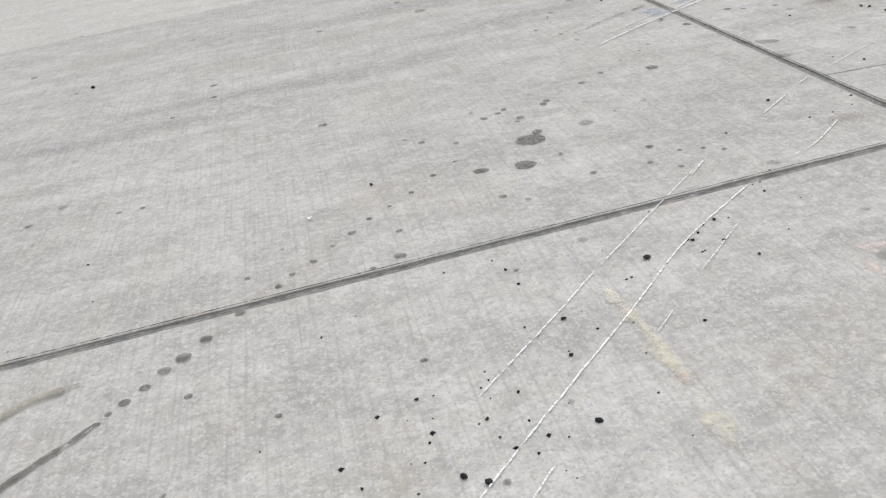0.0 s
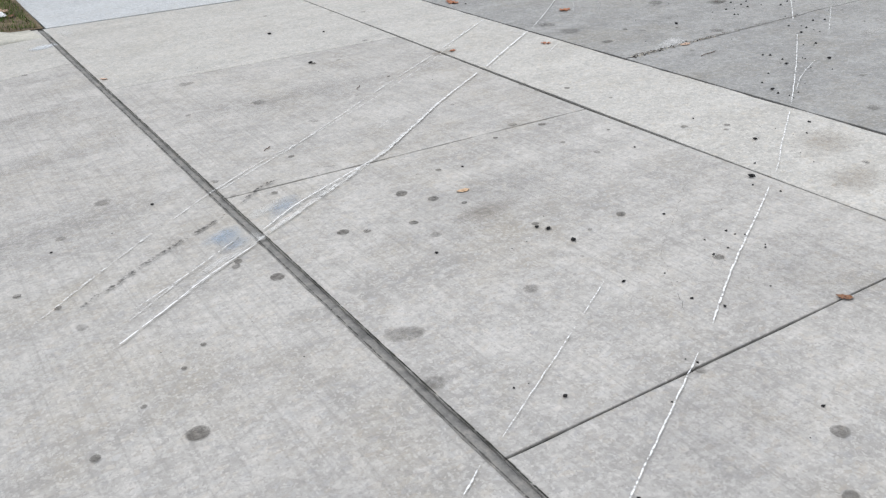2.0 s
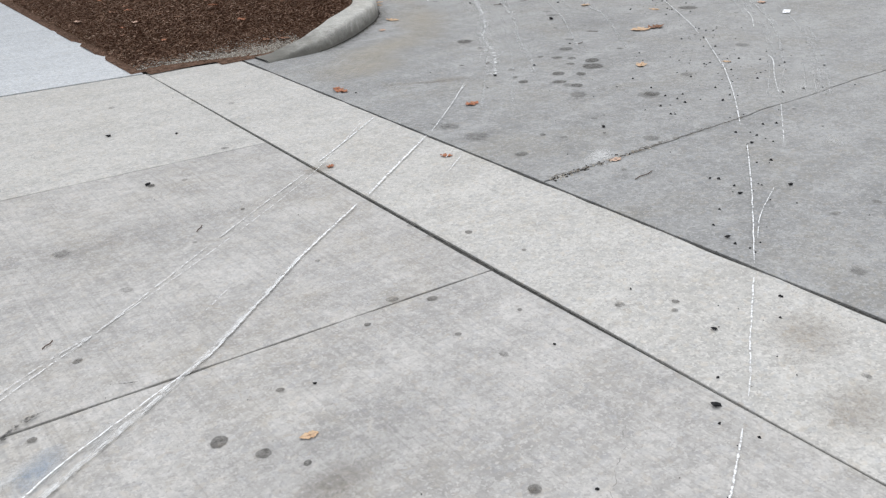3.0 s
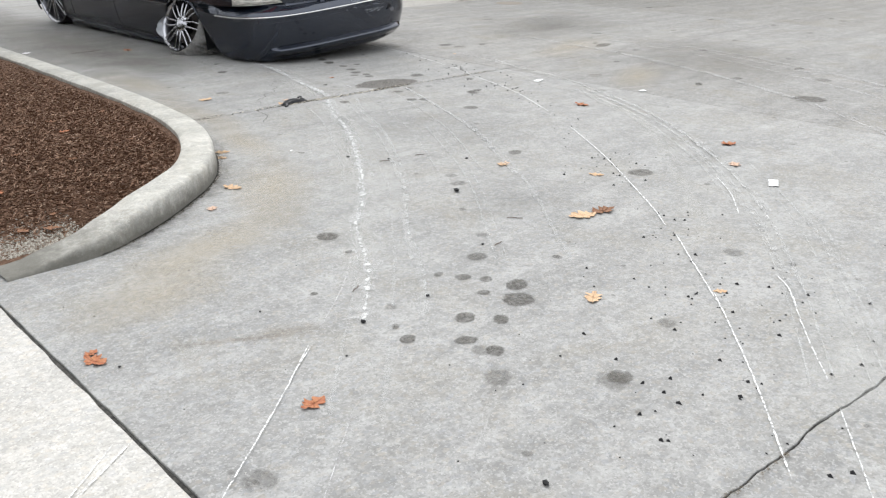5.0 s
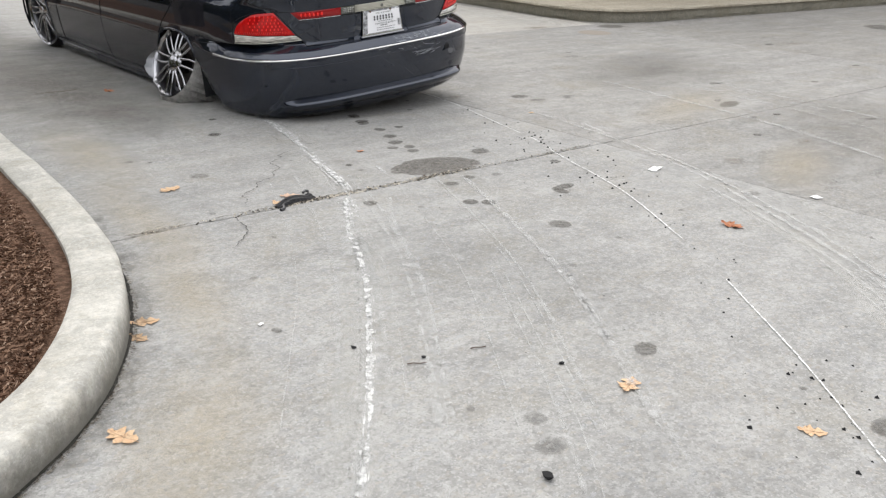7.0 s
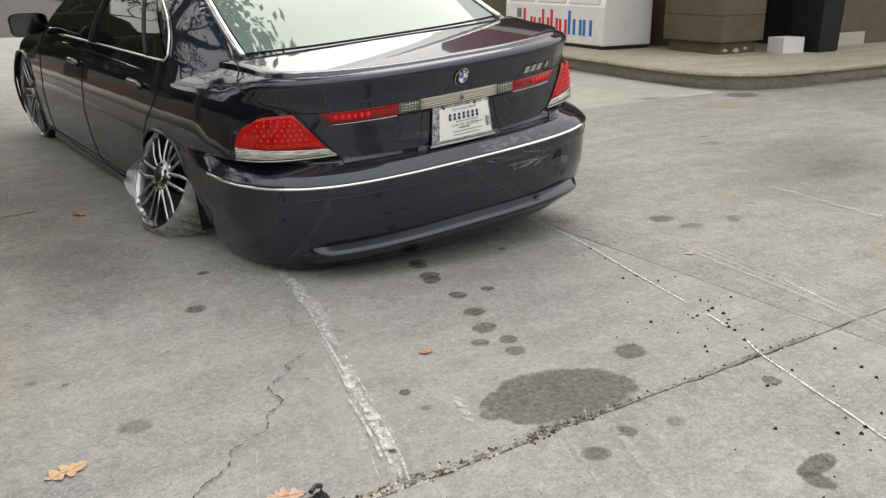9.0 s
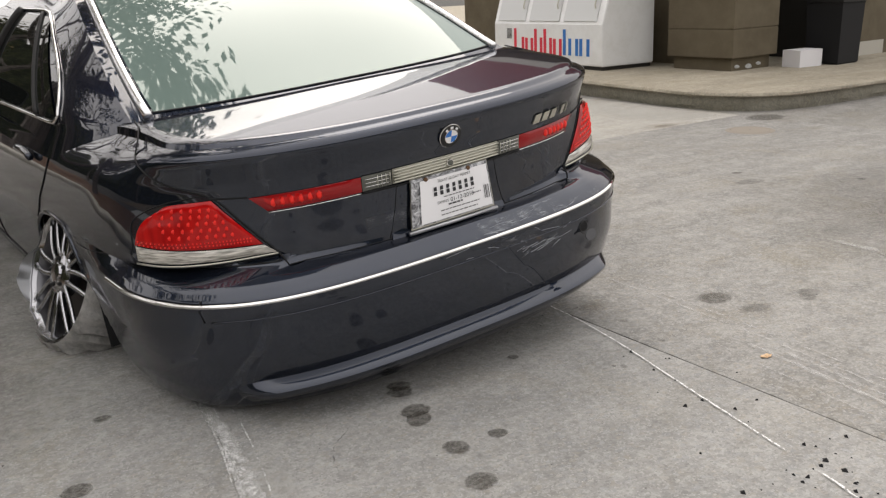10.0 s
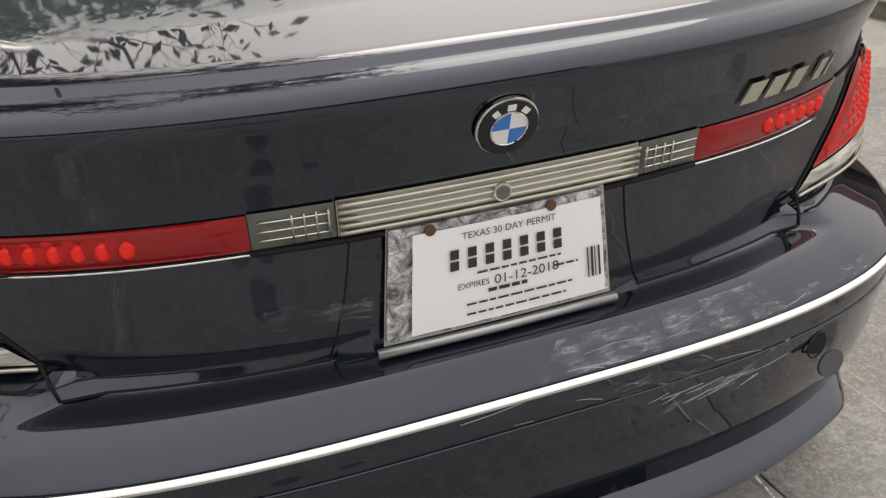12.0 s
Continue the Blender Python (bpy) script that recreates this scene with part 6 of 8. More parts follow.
# wheel-path soil bands across the driveway, scuffs in the lot
for x, y, rx, ry, a, m in ((0.1, 4.1, 1.4, 0.17, 0.12, m_dust), (-0.7, 3.75, 0.9, 0.13, 0.1, m_dust), (1.3, 4.6, 0.8, 0.12, 0.1, m_dust), (0.6, 5.3, 1.5, 0.2, 0.06, m_dust),
                           (-0.4, 4.8, 1.1, 0.14, 0.05, m_pale), (0.5, 3.35, 0.8, 0.08, 0.2, m_pale), (1.0, 3.75, 0.7, 0.09, 0.35, m_pale), (1.4, 5.9, 0.8, 0.1, 0.1, m_dust),
                           (2.7, 5.4, 0.7, 0.13, 0.1, m_dust), (2.75, 3.95, 0.6, 0.2, 0.1, m_dust), (3.1, 3.1, 0.3, 0.25, 0.3, m_dust), (2.4, 2.75, 0.35, 0.2, 0.2, m_dust), (1.5, 2.9, 0.5, 0.3, 0.4, m_dust),
                           (4.9, 7.05, 0.75, 0.22, 0.35, m_tan), (5.55, 7.6, 0.55, 0.25, 0.95, m_tan), (5.9, 8.5, 0.7, 0.16, 1.4, m_tan), (6.05, 9.4, 0.8, 0.18, 1.57, m_tan), (6.2, 10.6, 0.9, 0.25, 1.6, m_tan), (4.55, 6.75, 0.4, 0.2, 0.2, m_tan),
                           (4.72, 6.22, 0.16, 0.06, -0.3, m_rust), (4.55, 6.29, 0.2, 0.025, -0.5, m_rust), (3.9, 3.6, 0.18, 0.12, 0.3, m_rust), (3.7, 3.35, 0.16, 0.1, 0.2, m_rust), (3.55, 5.53, 0.1, 0.06, 0.2, m_rust), (2.65, 3.9, 0.12, 0.07, 0.1, m_rust), (1.85, 2.55, 0.09, 0.05, 0.1, m_rust),
                           (7.66, 9.33, 0.275, 0.165, -0.10, m_puddle), (12.55, 13.66, 0.26, 0.13, 0.0, m_rust), (12.6, 13.64, 0.16, 0.07, 0.0, m_rust), (7.95, 8.645, 0.085, 0.035, 0.1, m_drip), (7.89, 8.6, 0.035, 0.05, 0.2, m_drip),
                           (4.45, 4.86, 0.11, 0.06, 0.0, m_whitep), (4.5, 4.9, 0.07, 0.05, 0.4, m_whitep), (5.3, 4.35, 0.12, 0.08, 0.2, m_pale), (5.9, 4.9, 0.5, 0.2, 0.4, m_pale), (4.45, 6.3, 0.08, 0.06, 0.4, m_pale),
                           (6.1, 7.7, 1.2, 0.11, 0.95, m_pale), (5.45, 6.75, 0.9, 0.1, 0.85, m_pale), (7.05, 9.6, 0.8, 0.1, 1.35, m_pale), (7.35, 10.1, 0.6, 0.07, 1.35, m_pale), (6.6, 8.4, 0.9, 0.09, 1.1, m_pale),
                           (8.6, 8.6, 0.8, 0.07, 1.3, m_pale), (8.3, 7.65, 0.7, 0.07, 1.05, m_pale), (7.7, 6.85, 0.8, 0.06, 0.85, m_pale), (7.0, 6.2, 0.8, 0.06, 0.75, m_pale), (8.9, 8.9, 0.9, 0.06, 1.35, m_pale), (8.05, 7.2, 0.9, 0.05, 0.95, m_pale),
                           (13.1, 15.2, 0.5, 2.2, 0.0, m_pale), (13.0, 14.2, 0.6, 0.7, 0.0, m_pale), (9.4, 8.2, 0.7, 0.25, 0.5, m_tan), (10.2, 9.6, 0.9, 0.3, 0.3, m_tan), (6.55, 12.6, 0.85, 2.0, 0.0, m_film), (6.5, 13.4, 0.9, 2.2, 0.1, m_film), (6.4, 17.5, 1.0, 3.5, 0.0, m_film), (6.6, 11.6, 0.5, 0.9, 0.2, m_film), (6.5, 15.8, 0.8, 2.6, 0.0, m_film), (10.6, 8.2, 1.5, 0.8, 0.7, m_film), (11.3, 10.8, 1.2, 0.9, 0.3, m_film), (10, 8.5, 1.6, 0.5, 0.6, m_dust), (11.5, 11, 1.8, 0.5, 0.5, m_dust), (7, 8, 0.5, 0.8, 0.3, m_dust), (6.3, 6.6, 0.5, 0.35, 0.8, m_dust), (9.6, 11.6, 0.9, 0.5, 1.0, m_dust), (7.7, 11.2, 0.7, 0.5, 0.2, m_dust), (6.7, 11.2, 0.6, 0.3, 1.2, m_dust), (10.6, 6.6, 1.8, 0.3, 0.8, m_dust)):
    blot(x, y, rx, ry, a, m)
for x, y, rx, ry, a, m in ((1.93, 4.27, 0.09, 0.035, 0.5, m_bluep), (2.12, 4.36, 0.1, 0.03, 0.5, m_whitep), (1.95, 4.18, 0.07, 0.03, 0.5, m_bluep), (1.86, 4.1, 0.1, 0.02, 0.5, m_whitep),
                           (0.785, 1.75, 0.022, 0.022, 0, m_pink), (0.79, 1.68, 0.014, 0.06, 0.0, m_yell), (0.79, 1.57, 0.016, 0.09, -0.02, m_yell), (0.792, 1.485, 0.015, 0.03, 0, m_pink), (0.788, 1.4, 0.02, 0.06, 0.05, m_whitep), (0.785, 1.325, 0.022, 0.04, 0, m_whitep), (0.77, 1.84, 0.022, 0.06, 0.1, m_whitep),
                           (1.40, 1.80, 0.016, 0.035, 0.5, m_pink), (1.365, 1.71, 0.020, 0.045, 0.1, m_pink), (1.445, 1.795, 0.045, 0.016, 0.0, m_pink), (1.53, 1.79, 0.05, 0.016, -0.1, m_pink), (1.395, 1.635, 0.022, 0.03, -0.5, m_pink), (1.47, 1.70, 0.05, 0.02, 0.3, m_pink), (1.43, 1.75, 0.04, 0.03, 0.3, m_drip_faint),
                           (2.13, 7.5, 0.05, 0.14, 0.1, m_whitep)):
    blot(x, y, rx, ry, a, m)

rnd_spot = random.Random(31)
for k in range(46):
    x, y = rnd_spot.uniform(8.6, 14.5), rnd_spot.uniform(7.4, 12.9)
    r = rnd_spot.choice((0.02, 0.03, 0.03, 0.045, 0.07))
    blot(x, y, r * rnd_spot.uniform(1.0, 2.4), r, rnd_spot.uniform(-0.3, 0.5), rnd_spot.choice((m_drip_faint, m_drip_mid, m_drip_mid, m_rust)))


ACROSS = (-1.0, -0.5, 0.0, 0.5, 1.0)


def ribbon(pts, width, z=0.0016, ragged=0.35, step=0.02, jitter=0.0):
    """A thin ragged strip along a smooth line on the slabs."""
    q = catmull(pts, step)
    wave = 31 if width < 0.016 else 7
    rows = []
    for i, p in enumerate(q):
        d = (q[min(i + 1, len(q) - 1)] - q[max(i - 1, 0)]).normalized()
        s = Vector((-d.y, d.x, 0))
        end = min(1.0, 0.25 + 3.0 * min(i, len(q) - 1 - i) * step / 0.15)
        w = width / 2 * end * (1 + ragged * noise.noise((p.x * wave, p.y * wave, 0)))
        c = p + s * width * 0.25 * noise.noise((p.x * 17, p.y * 17, 4))
        c = c + s * jitter * (noise.noise((p.x * 28, p.y * 28, 2)) + 0.6 * noise.noise((p.x * 75, p.y * 75, 6)))
        rows.append([c + s * w * k + Vector((0, 0, z)) for k in ACROSS])
    b = bmesh.new()
    wear = b.verts.layers.float.new("wear")
    for row in grid_faces(b, rows):
        for v, k in zip(row, ACROSS):
            v[wear] = abs(k)
    bmesh.ops.recalc_face_normals(b, faces=b.faces)
    for f in b.faces:
        if f.normal.z < 0:
            f.normal_flip()
    return b


m_scr = streak_mat("fresh_scratch", (0.78, 0.78, 0.77), 0.35, 0.49, 75, 1.0)
m_scr2 = streak_mat("broken_scratch", (0.74, 0.74, 0.73), 0.38, 0.50, 75, 1.0)
m_scr3 = streak_mat("faint_scratch", (0.663, 0.663, 0.654), 0.38, 0.62, 45, 0.6)
m_crack = streak_mat("crack_dirt", (0.025, 0.024, 0.021), 0.30, 0.42, 60, 0.95)
m_crack2 = streak_mat("hairline_crack", (0.060, 0.056, 0.051), 0.36, 0.50, 45, 0.8)
m_hair = streak_mat("hair_crack", (0.136, 0.128, 0.119), 0.40, 0.60, 35, 0.55)
m_skid = streak_mat("black_rubber_smear", (0.025, 0.025, 0.025), 0.44, 0.60, 55, 0.75)
m_faintskid = streak_mat("faint_rubber_smear", (0.068, 0.068, 0.068), 0.50, 0.70, 40, 0.45)
m_powder = streak_mat("ground_concrete_powder", (0.74, 0.74, 0.725), 0.38, 0.64, 30, 0.75)
m_crumb = streak_mat("crumbled_joint_edge", (0.119, 0.098, 0.072), 0.44, 0.60, 70, 0.75)
m_grime = streak_mat("kerb_grime", (0.102, 0.093, 0.076), 0.40, 0.75, 14, 0.40)
m_brown = streak_mat("damp_trail", (0.093, 0.085, 0.068), 0.25, 0.45, 30, 0.75)
m_tan2 = streak_mat("damp_trail_faded", (0.255, 0.230, 0.170), 0.25, 0.5, 30, 0.6)


m_soft = streak_mat("soft_pale_scuff", (0.595, 0.595, 0.578), 0.36, 0.70, 17, 0.50)
m_arc = streak_mat("faint_tyre_arc", (0.58, 0.58, 0.565), 0.36, 0.70, 18, 0.42)
m_thin = streak_mat("thin_pale_scuff", (0.70, 0.70, 0.68), 0.38, 0.58, 34, 0.75)


def smear(pts, width, strokes, seed):
    """A fibrous smear of ground-off concrete: many thin strokes side by side, dense at the middle."""
    rnd = random.Random(seed)
    P = [Vector((*q, 0)) for q in pts]
    d = (P[-1] - P[0]).normalized()
    side = Vector((-d.y, d.x, 0))
    for k in range(strokes):
        o = rnd.gauss(0, 0.34) * width
        a, b_ = rnd.uniform(0, 0.45), rnd.uniform(0.55, 1.0)
        q = catmull(pts, 0.05)
        i0, i1 = int(a * (len(q) - 1)), max(int(a * (len(q) - 1)) + 2, int(b_ * (len(q) - 1)))
        line_ = [(v.x + side.x * o, v.y + side.y * o) for v in q[i0:i1 + 1:3] + [q[min(i1, len(q) - 1)]]]
        if len(line_) > 1 and (Vector(line_[0]) - Vector(line_[-1])).length > 0.03:
            mark(line_, rnd.choice((0.004, 0.006, 0.009, 0.012)), rnd.choice((m_thin, m_thin, m_powder)), ragged=0.7)


level = [0]


def mark(pts, width, material, name="scratch", **kw):
    level[0] = (level[0] + 1) % 60
    if name == "scratch" and width < 0.02:
        width *= 0.62
        kw.setdefault("jitter", 0.0016)
        kw["step"] = 0.012
    if name == "crack":
        kw["jitter"], kw["step"] = 0.010, 0.008
    return part(name, ribbon(pts, width, z=0.0038 + 0.00006 * level[0], **kw), material, pavement)


# worn pale yellow paint stripe
m_stripe = streak_mat("worn_yellow_stripe", (0.70, 0.65, 0.53), 0.36, 0.66, 16, 0.75)
mark([(0.78, 1.86), (0.79, 1.70), (0.792, 1.52), (0.790, 1.36), (0.782, 1.27)], 0.05, m_stripe, "paint_trace", ragged=0.6)
# pale twin of the long scratch, with a bluish paint splash at the joint
mark([(1.36, 4.08), (1.548, 4.243), (1.767, 4.422)], 0.014, m_thin)
mark([(1.84, 4.47), (2.00, 4.59), (2.055, 4.625), (2.287, 4.767), (2.452, 4.838)], 0.015, m_thin)
mark([(1.568, 3.94), (1.759, 4.082)], 0.010, m_thin)
mark([(1.90, 4.10), (1.99, 4.16), (2.13, 4.271), (2.411, 4.41)], 0.045, m_soft, ragged=0.8)
blot(1.95, 4.24, 0.05, 0.09, -0.6, m_bluep)
blot(2.17, 4.34, 0.05, 0.10, -0.8, m_bluep)
# a thin broken line of the inner wheel across the strip
mark([(2.35, 4.77), (2.62, 4.95), (2.93, 5.16)], 0.012, m_thin)
mark([(2.96, 5.18), (3.25, 5.37), (3.5, 5.53)], 0.014, m_thin)
mark([(3.58, 5.59), (3.86, 5.78), (4.10, 5.95)], 0.011, m_scr2)

# the outer rim's line
mark([(0.30, 1.27), (0.49, 1.46), (0.78, 1.74), (1.04, 2.0), (1.35, 2.24)], 0.0065, m_scr)
mark([(0.1, 1.06), (0.30, 1.27)], 0.006, m_scr2)
mark([(1.56, 2.36), (1.66, 2.41), (1.83, 2.55)], 0.007, m_scr2)
mark([(0.39, 1.57), (0.62, 1.79), (0.78, 1.95)], 0.006, m_scr2)
mark([(0.80, 1.97), (0.96, 2.12), (1.14, 2.29), (1.33, 2.46)], 0.005, m_scr2)
mark([(1.22, 2.35), (1.33, 2.46)], 0.005, m_scr2)
mark([(1.66, 2.71), (1.82, 2.84)], 0.008, m_scr2)
mark([(1.9, 2.91), (1.99, 2.97)], 0.007, m_scr2)
mark([(2.07, 3.01), (2.33, 3.16), (2.45, 3.23)], 0.005, m_scr2)
mark([(2.5, 3.26), (2.65, 3.35)], 0.006, m_scr2)
mark([(0.37, 1.22), (0.49, 1.35)], 0.006, m_scr2)
mark([(0.81, 1.65), (0.88, 1.72)], 0.005, m_scr2)
mark([(1.01, 1.85), (1.21, 2.04)], 0.005, m_scr2)
mark([(1.96, 2.6), (2.01, 2.63)], 0.008, m_scr2)
mark([(2.1, 2.7), (2.2, 2.76), (2.6, 2.98)], 0.006, m_scr)
mark([(2.714, 3.042), (2.874, 3.143), (3.036, 3.239), (3.281, 3.376), (3.443, 3.469)], 0.009, m_scr)
mark([(2.9, 3.22), (3.1, 3.34)], 0.004, m_scr3)
mark([(3.55, 3.53), (3.66, 3.6)], 0.005, m_scr2)
mark([(3.64, 3.59), (3.8, 3.7), (4.07, 3.88)], 0.007, m_scr)
mark([(4.13, 3.92), (4.6, 4.26), (5.01, 4.57)], 0.0065, m_scr)
mark([(5.2, 4.74), (5.6, 5.07), (6.01, 5.44)], 0.008, m_scr)
mark([(5.96, 5.4), (6.42, 5.87)], 0.008, m_scr)
mark([(6.48, 5.96), (6.69, 6.2), (7.19, 6.84), (7.59, 7.42)], 0.0085, m_scr)
mark([(7.82, 7.8), (8.15, 8.43), (8.38, 9.1), (8.46, 9.27)], 0.010, m_scr)
mark([(8.50, 9.38), (8.54, 9.52)], 0.012, m_scr2)
mark([(8.56, 9.62), (8.66, 10.05), (8.76, 10.47), (8.82, 10.95), (8.84, 12.1)], 0.010, m_scr)
mark([(4.29, 4.02), (4.45, 4.12), (4.69, 4.23)], 0.005, m_scr2)
mark([(4.0, 3.43), (4.1, 3.46)], 0.005, m_scr2)
mark([(3.75, 3.2), (3.9, 3.31), (4.08, 3.44)], 0.006, m_scr2)
mark([(5.13, 4.48), (5.59, 4.8)], 0.006, m_scr2)
mark([(5.7, 4.88), (5.93, 5.06), (6.24, 5.28)], 0.006, m_scr2)
mark([(6.12, 5.19), (6.25, 5.29), (6.32, 5.37)], 0.009, m_scr2)
mark([(6.85, 5.83), (7.1, 6.02), (7.3, 6.22)], 0.008, m_scr2)
mark([(7.5, 6.42), (7.76, 6.7)], 0.007, m_scr3)
mark([(7.9, 6.85), (8.2, 7.3), (8.5, 7.87)], 0.006, m_scr3)
mark([(8.6, 8.1), (8.85, 8.8), (8.97, 9.1)], 0.007, m_scr3)
mark([(9.02, 9.3), (9.1, 9.6)], 0.007, m_scr2)
# the inner rim's line
mark([(1.5, 3.83), (1.67, 3.94), (1.8, 4.03), (2.0, 4.14)], 0.008, m_scr)
mark([(1.6, 3.99), (1.76, 4.08), (1.95, 4.2)], 0.006, m_scr2)
mark([(2.05, 4.215), (2.21, 4.32), (2.42, 4.42), (2.66, 4.53)], 0.008, m_scr)
mark([(2.63, 4.51), (2.91, 4.72), (3.12, 4.88), (3.48, 5.12)], 0.012, m_scr, ragged=0.8)
smear([(1.5, 3.83), (2.0, 4.15), (2.63, 4.52), (3.12, 4.88), (3.48, 5.12)], 0.035, 8, 7)
mark([(3.55, 5.16), (3.8, 5.34), (4.1, 5.55)], 0.014, m_scr)
mark([(4.15, 5.58), (4.45, 5.83), (4.73, 6.08)], 0.007, m_scr2)
mark([(4.78, 6.12), (5.08, 6.38), (5.3, 6.62)], 0.007, m_scr3)
mark([(2.05, 4.6), (2.25, 4.72), (2.42, 4.82)], 0.005, m_scr2)
mark([(2.42, 4.82), (2.9, 5.1), (3.44, 5.45), (3.75, 5.7)], 0.004, m_scr2)
mark([(3.75, 5.7), (4.06, 5.97)], 0.006, m_scr2)
mark([(1.75, 4.42), (1.98, 4.55)], 0.004, m_scr3)
mark([(3.91, 5.15), (4.08, 5.27)], 0.007, m_scr2)
mark([(4.0, 5.28), (4.08, 5.34)], 0.007, m_scr2)
mark([(4.3, 5.4), (4.6, 5.68)], 0.005, m_scr3)
mark([(2.72, 4.74), (2.85, 4.84)], 0.004, m_scr2)
INNER = [(4.95, 6.1), (5.24, 6.45), (5.49, 6.85), (5.72, 7.11), (6.03, 7.53), (6.46, 8.2), (6.76, 8.82), (6.95, 9.12)]
for dx, w, m in ((0, 0.10, m_soft), (0.21, 0.06, m_arc), (0.006, 0.022, m_thin), (0.22, 0.016, m_arc)):
    mark([(x + dx * 0.85, y - dx * 0.5) for x, y in INNER], w, m, ragged=0.8)
smear(INNER[1:5], 0.05, 5, 11)
smear(INNER[3:], 0.04, 6, 12)
mark([(5.58, 7.0), (5.77, 7.22), (5.94, 7.45), (6.10, 7.68), (6.29, 7.98), (6.49, 8.30), (6.68, 8.62)], 0.018, m_faintskid)
# turning tyres left pale curved bands across the lot
for k in range(26):
    o = random.choice((0.0, 0.08, 0.17, 0.28, 0.36)) + random.uniform(-0.03, 0.03)
    arc = [(5.6, 4.95), (6.2, 5.35), (6.85, 5.85), (7.5, 6.5), (8.1, 7.3), (8.55, 8.2), (8.85, 9.1), (9.02, 10.2), (9.1, 11.4)]
    i0 = random.randrange(0, 5)
    mark([(x + o * 0.75, y - o * 0.6) for x, y in arc[i0:i0 + random.choice((3, 4, 5))]], random.choice((0.010, 0.016, 0.028)), m_arc, ragged=0.9)
for k in range(14):
    o = random.uniform(0.8, 2.6)
    arc = [(5.2, 4.9), (6.2, 5.5), (7.3, 6.4), (8.3, 7.8), (9.0, 9.6), (9.3, 11.6)]
    mark([(x + o * 0.75, y - o * 0.6) for x, y in arc[random.randrange(0, 3):]], random.choice((0.012, 0.02, 0.03)), m_arc, ragged=0.9)
for k in range(18):
    o = random.uniform(-1.0, 0.5)
    arc = [(5.0, 5.3), (5.7, 6.1), (6.4, 7.0), (7.0, 8.0), (7.5, 9.2)]
    i0 = random.randrange(0, 3)
    mark([(x + o * 0.7, y - o * 0.5) for x, y in arc[i0:i0 + 3]], random.choice((0.010, 0.02, 0.03)), m_arc, ragged=0.9)
smear([(6.78, 8.76), (6.90, 9.02), (6.97, 9.16)], 0.05, 14, 1)
mark([(6.97, 9.14), (7.03, 9.25), (7.08, 9.42), (7.14, 9.68)], 0.06, m_soft, ragged=0.8)
mark([(7.25, 10.02), (7.345, 10.40), (7.40, 10.80), (7.43, 11.2)], 0.06, m_soft, ragged=0.8)
smear([(6.94, 9.06), (7.02, 9.22), (7.08, 9.42), (7.14, 9.70)], 0.065, 18, 2)
mark([(7.05, 9.3), (7.12, 9.62)], 0.022, m_powder)
smear([(7.10, 9.52), (7.2, 9.9), (7.27, 10.20)], 0.045, 10, 3)
mark([(7.03, 9.25), (7.08, 9.42), (7.12, 9.6)], 0.03, m_powder, ragged=0.8)
smear([(7.22, 10.0), (7.32, 10.4), (7.39, 10.78), (7.42, 11.2)], 0.060, 18, 4)
mark([(7.26, 10.15), (7.39, 10.75)], 0.02, m_powder)
mark([(7.02, 9.33), (7.06, 9.48), (7.12, 9.68), (7.185, 9.925), (7.262, 10.167), (7.32, 10.447), (7.375, 10.82)], 0.014, m_faintskid)
mark([(7.045, 9.29), (7.085, 9.45), (7.14, 9.66), (7.20, 9.86)], 0.045, m_powder, ragged=0.8)
mark([(7.245, 10.04), (7.335, 10.36), (7.395, 10.78)], 0.045, m_powder, ragged=0.8)
mark([(7.05, 9.28), (7.10, 9.46), (7.13, 9.58)], 0.03, m_powder, ragged=0.8)
mark([(7.33, 9.32), (7.38, 9.5)], 0.03, m_scr3)
mark([(4.57, 5.94), (4.73, 6.07)], 0.006, m_scr)
# dark split edges of the sealed joints, grime at the kerb's foot
for o in (0.0145, -0.0145):
    mark([(-4, J1L + (J1R - J1L) * 2 / 8.03 + o), (-1, J1L + (J1R - J1L) * 5 / 8.03 + o), (X2 - 0.02, J1R + o)], 0.0035, m_crack if o > 0 else m_crack2, "joint_split", ragged=0.9)
    mark([(X2 + o, -1), (X2 + o, 2.25), (X2 + o, 5), (X2 + o, 7.6)], 0.0040, m_crack if o > 0 else m_crack2, "joint_split", ragged=0.9)
for off, wd, m in ((0.012, 0.030, m_crumb), (0.004, 0.012, m_crack), (0.045, 0.10, m_grime)):
    foot_line = []
    for (xa, ya), (xb, yb) in zip(ISLAND[3:-1], ISLAND[4:]):
        d = Vector((xb - xa, yb - ya)).normalized()
        foot_line.append((xa - d.y * off, ya + d.x * off))
    mark(foot_line, wd, m, "grime", ragged=0.9)
# rubber smears and cracks
mark([(1.47, 4.08), (1.73, 4.25), (1.99, 4.39)], 0.022, m_skid)
mark([(2.06, 4.44), (2.17, 4.53), (2.24, 4.55)], 0.022, m_skid)
mark([(2.4, 4.56), (2.47, 4.52)], 0.015, m_skid)
mark([(1.87, 4.13), (1.98, 4.22)], 0.008, m_skid)
mark([(3.27, 3.65), (3.0, 3.46), (2.87, 3.36), (2.74, 3.17), (2.65, 3.03)], 0.002, m_hair, "crack")
mark([(6.49, 9.26), (6.55, 9.36), (6.56, 9.42), (6.68, 9.51), (6.71, 9.57), (6.83, 9.62), (6.86, 9.7), (6.93, 9.75), (6.93, 9.86), (7.03, 9.93), (7.05, 9.98), (7.16, 10.04)], 0.0055, m_crack2, "crack", ragged=1.2)
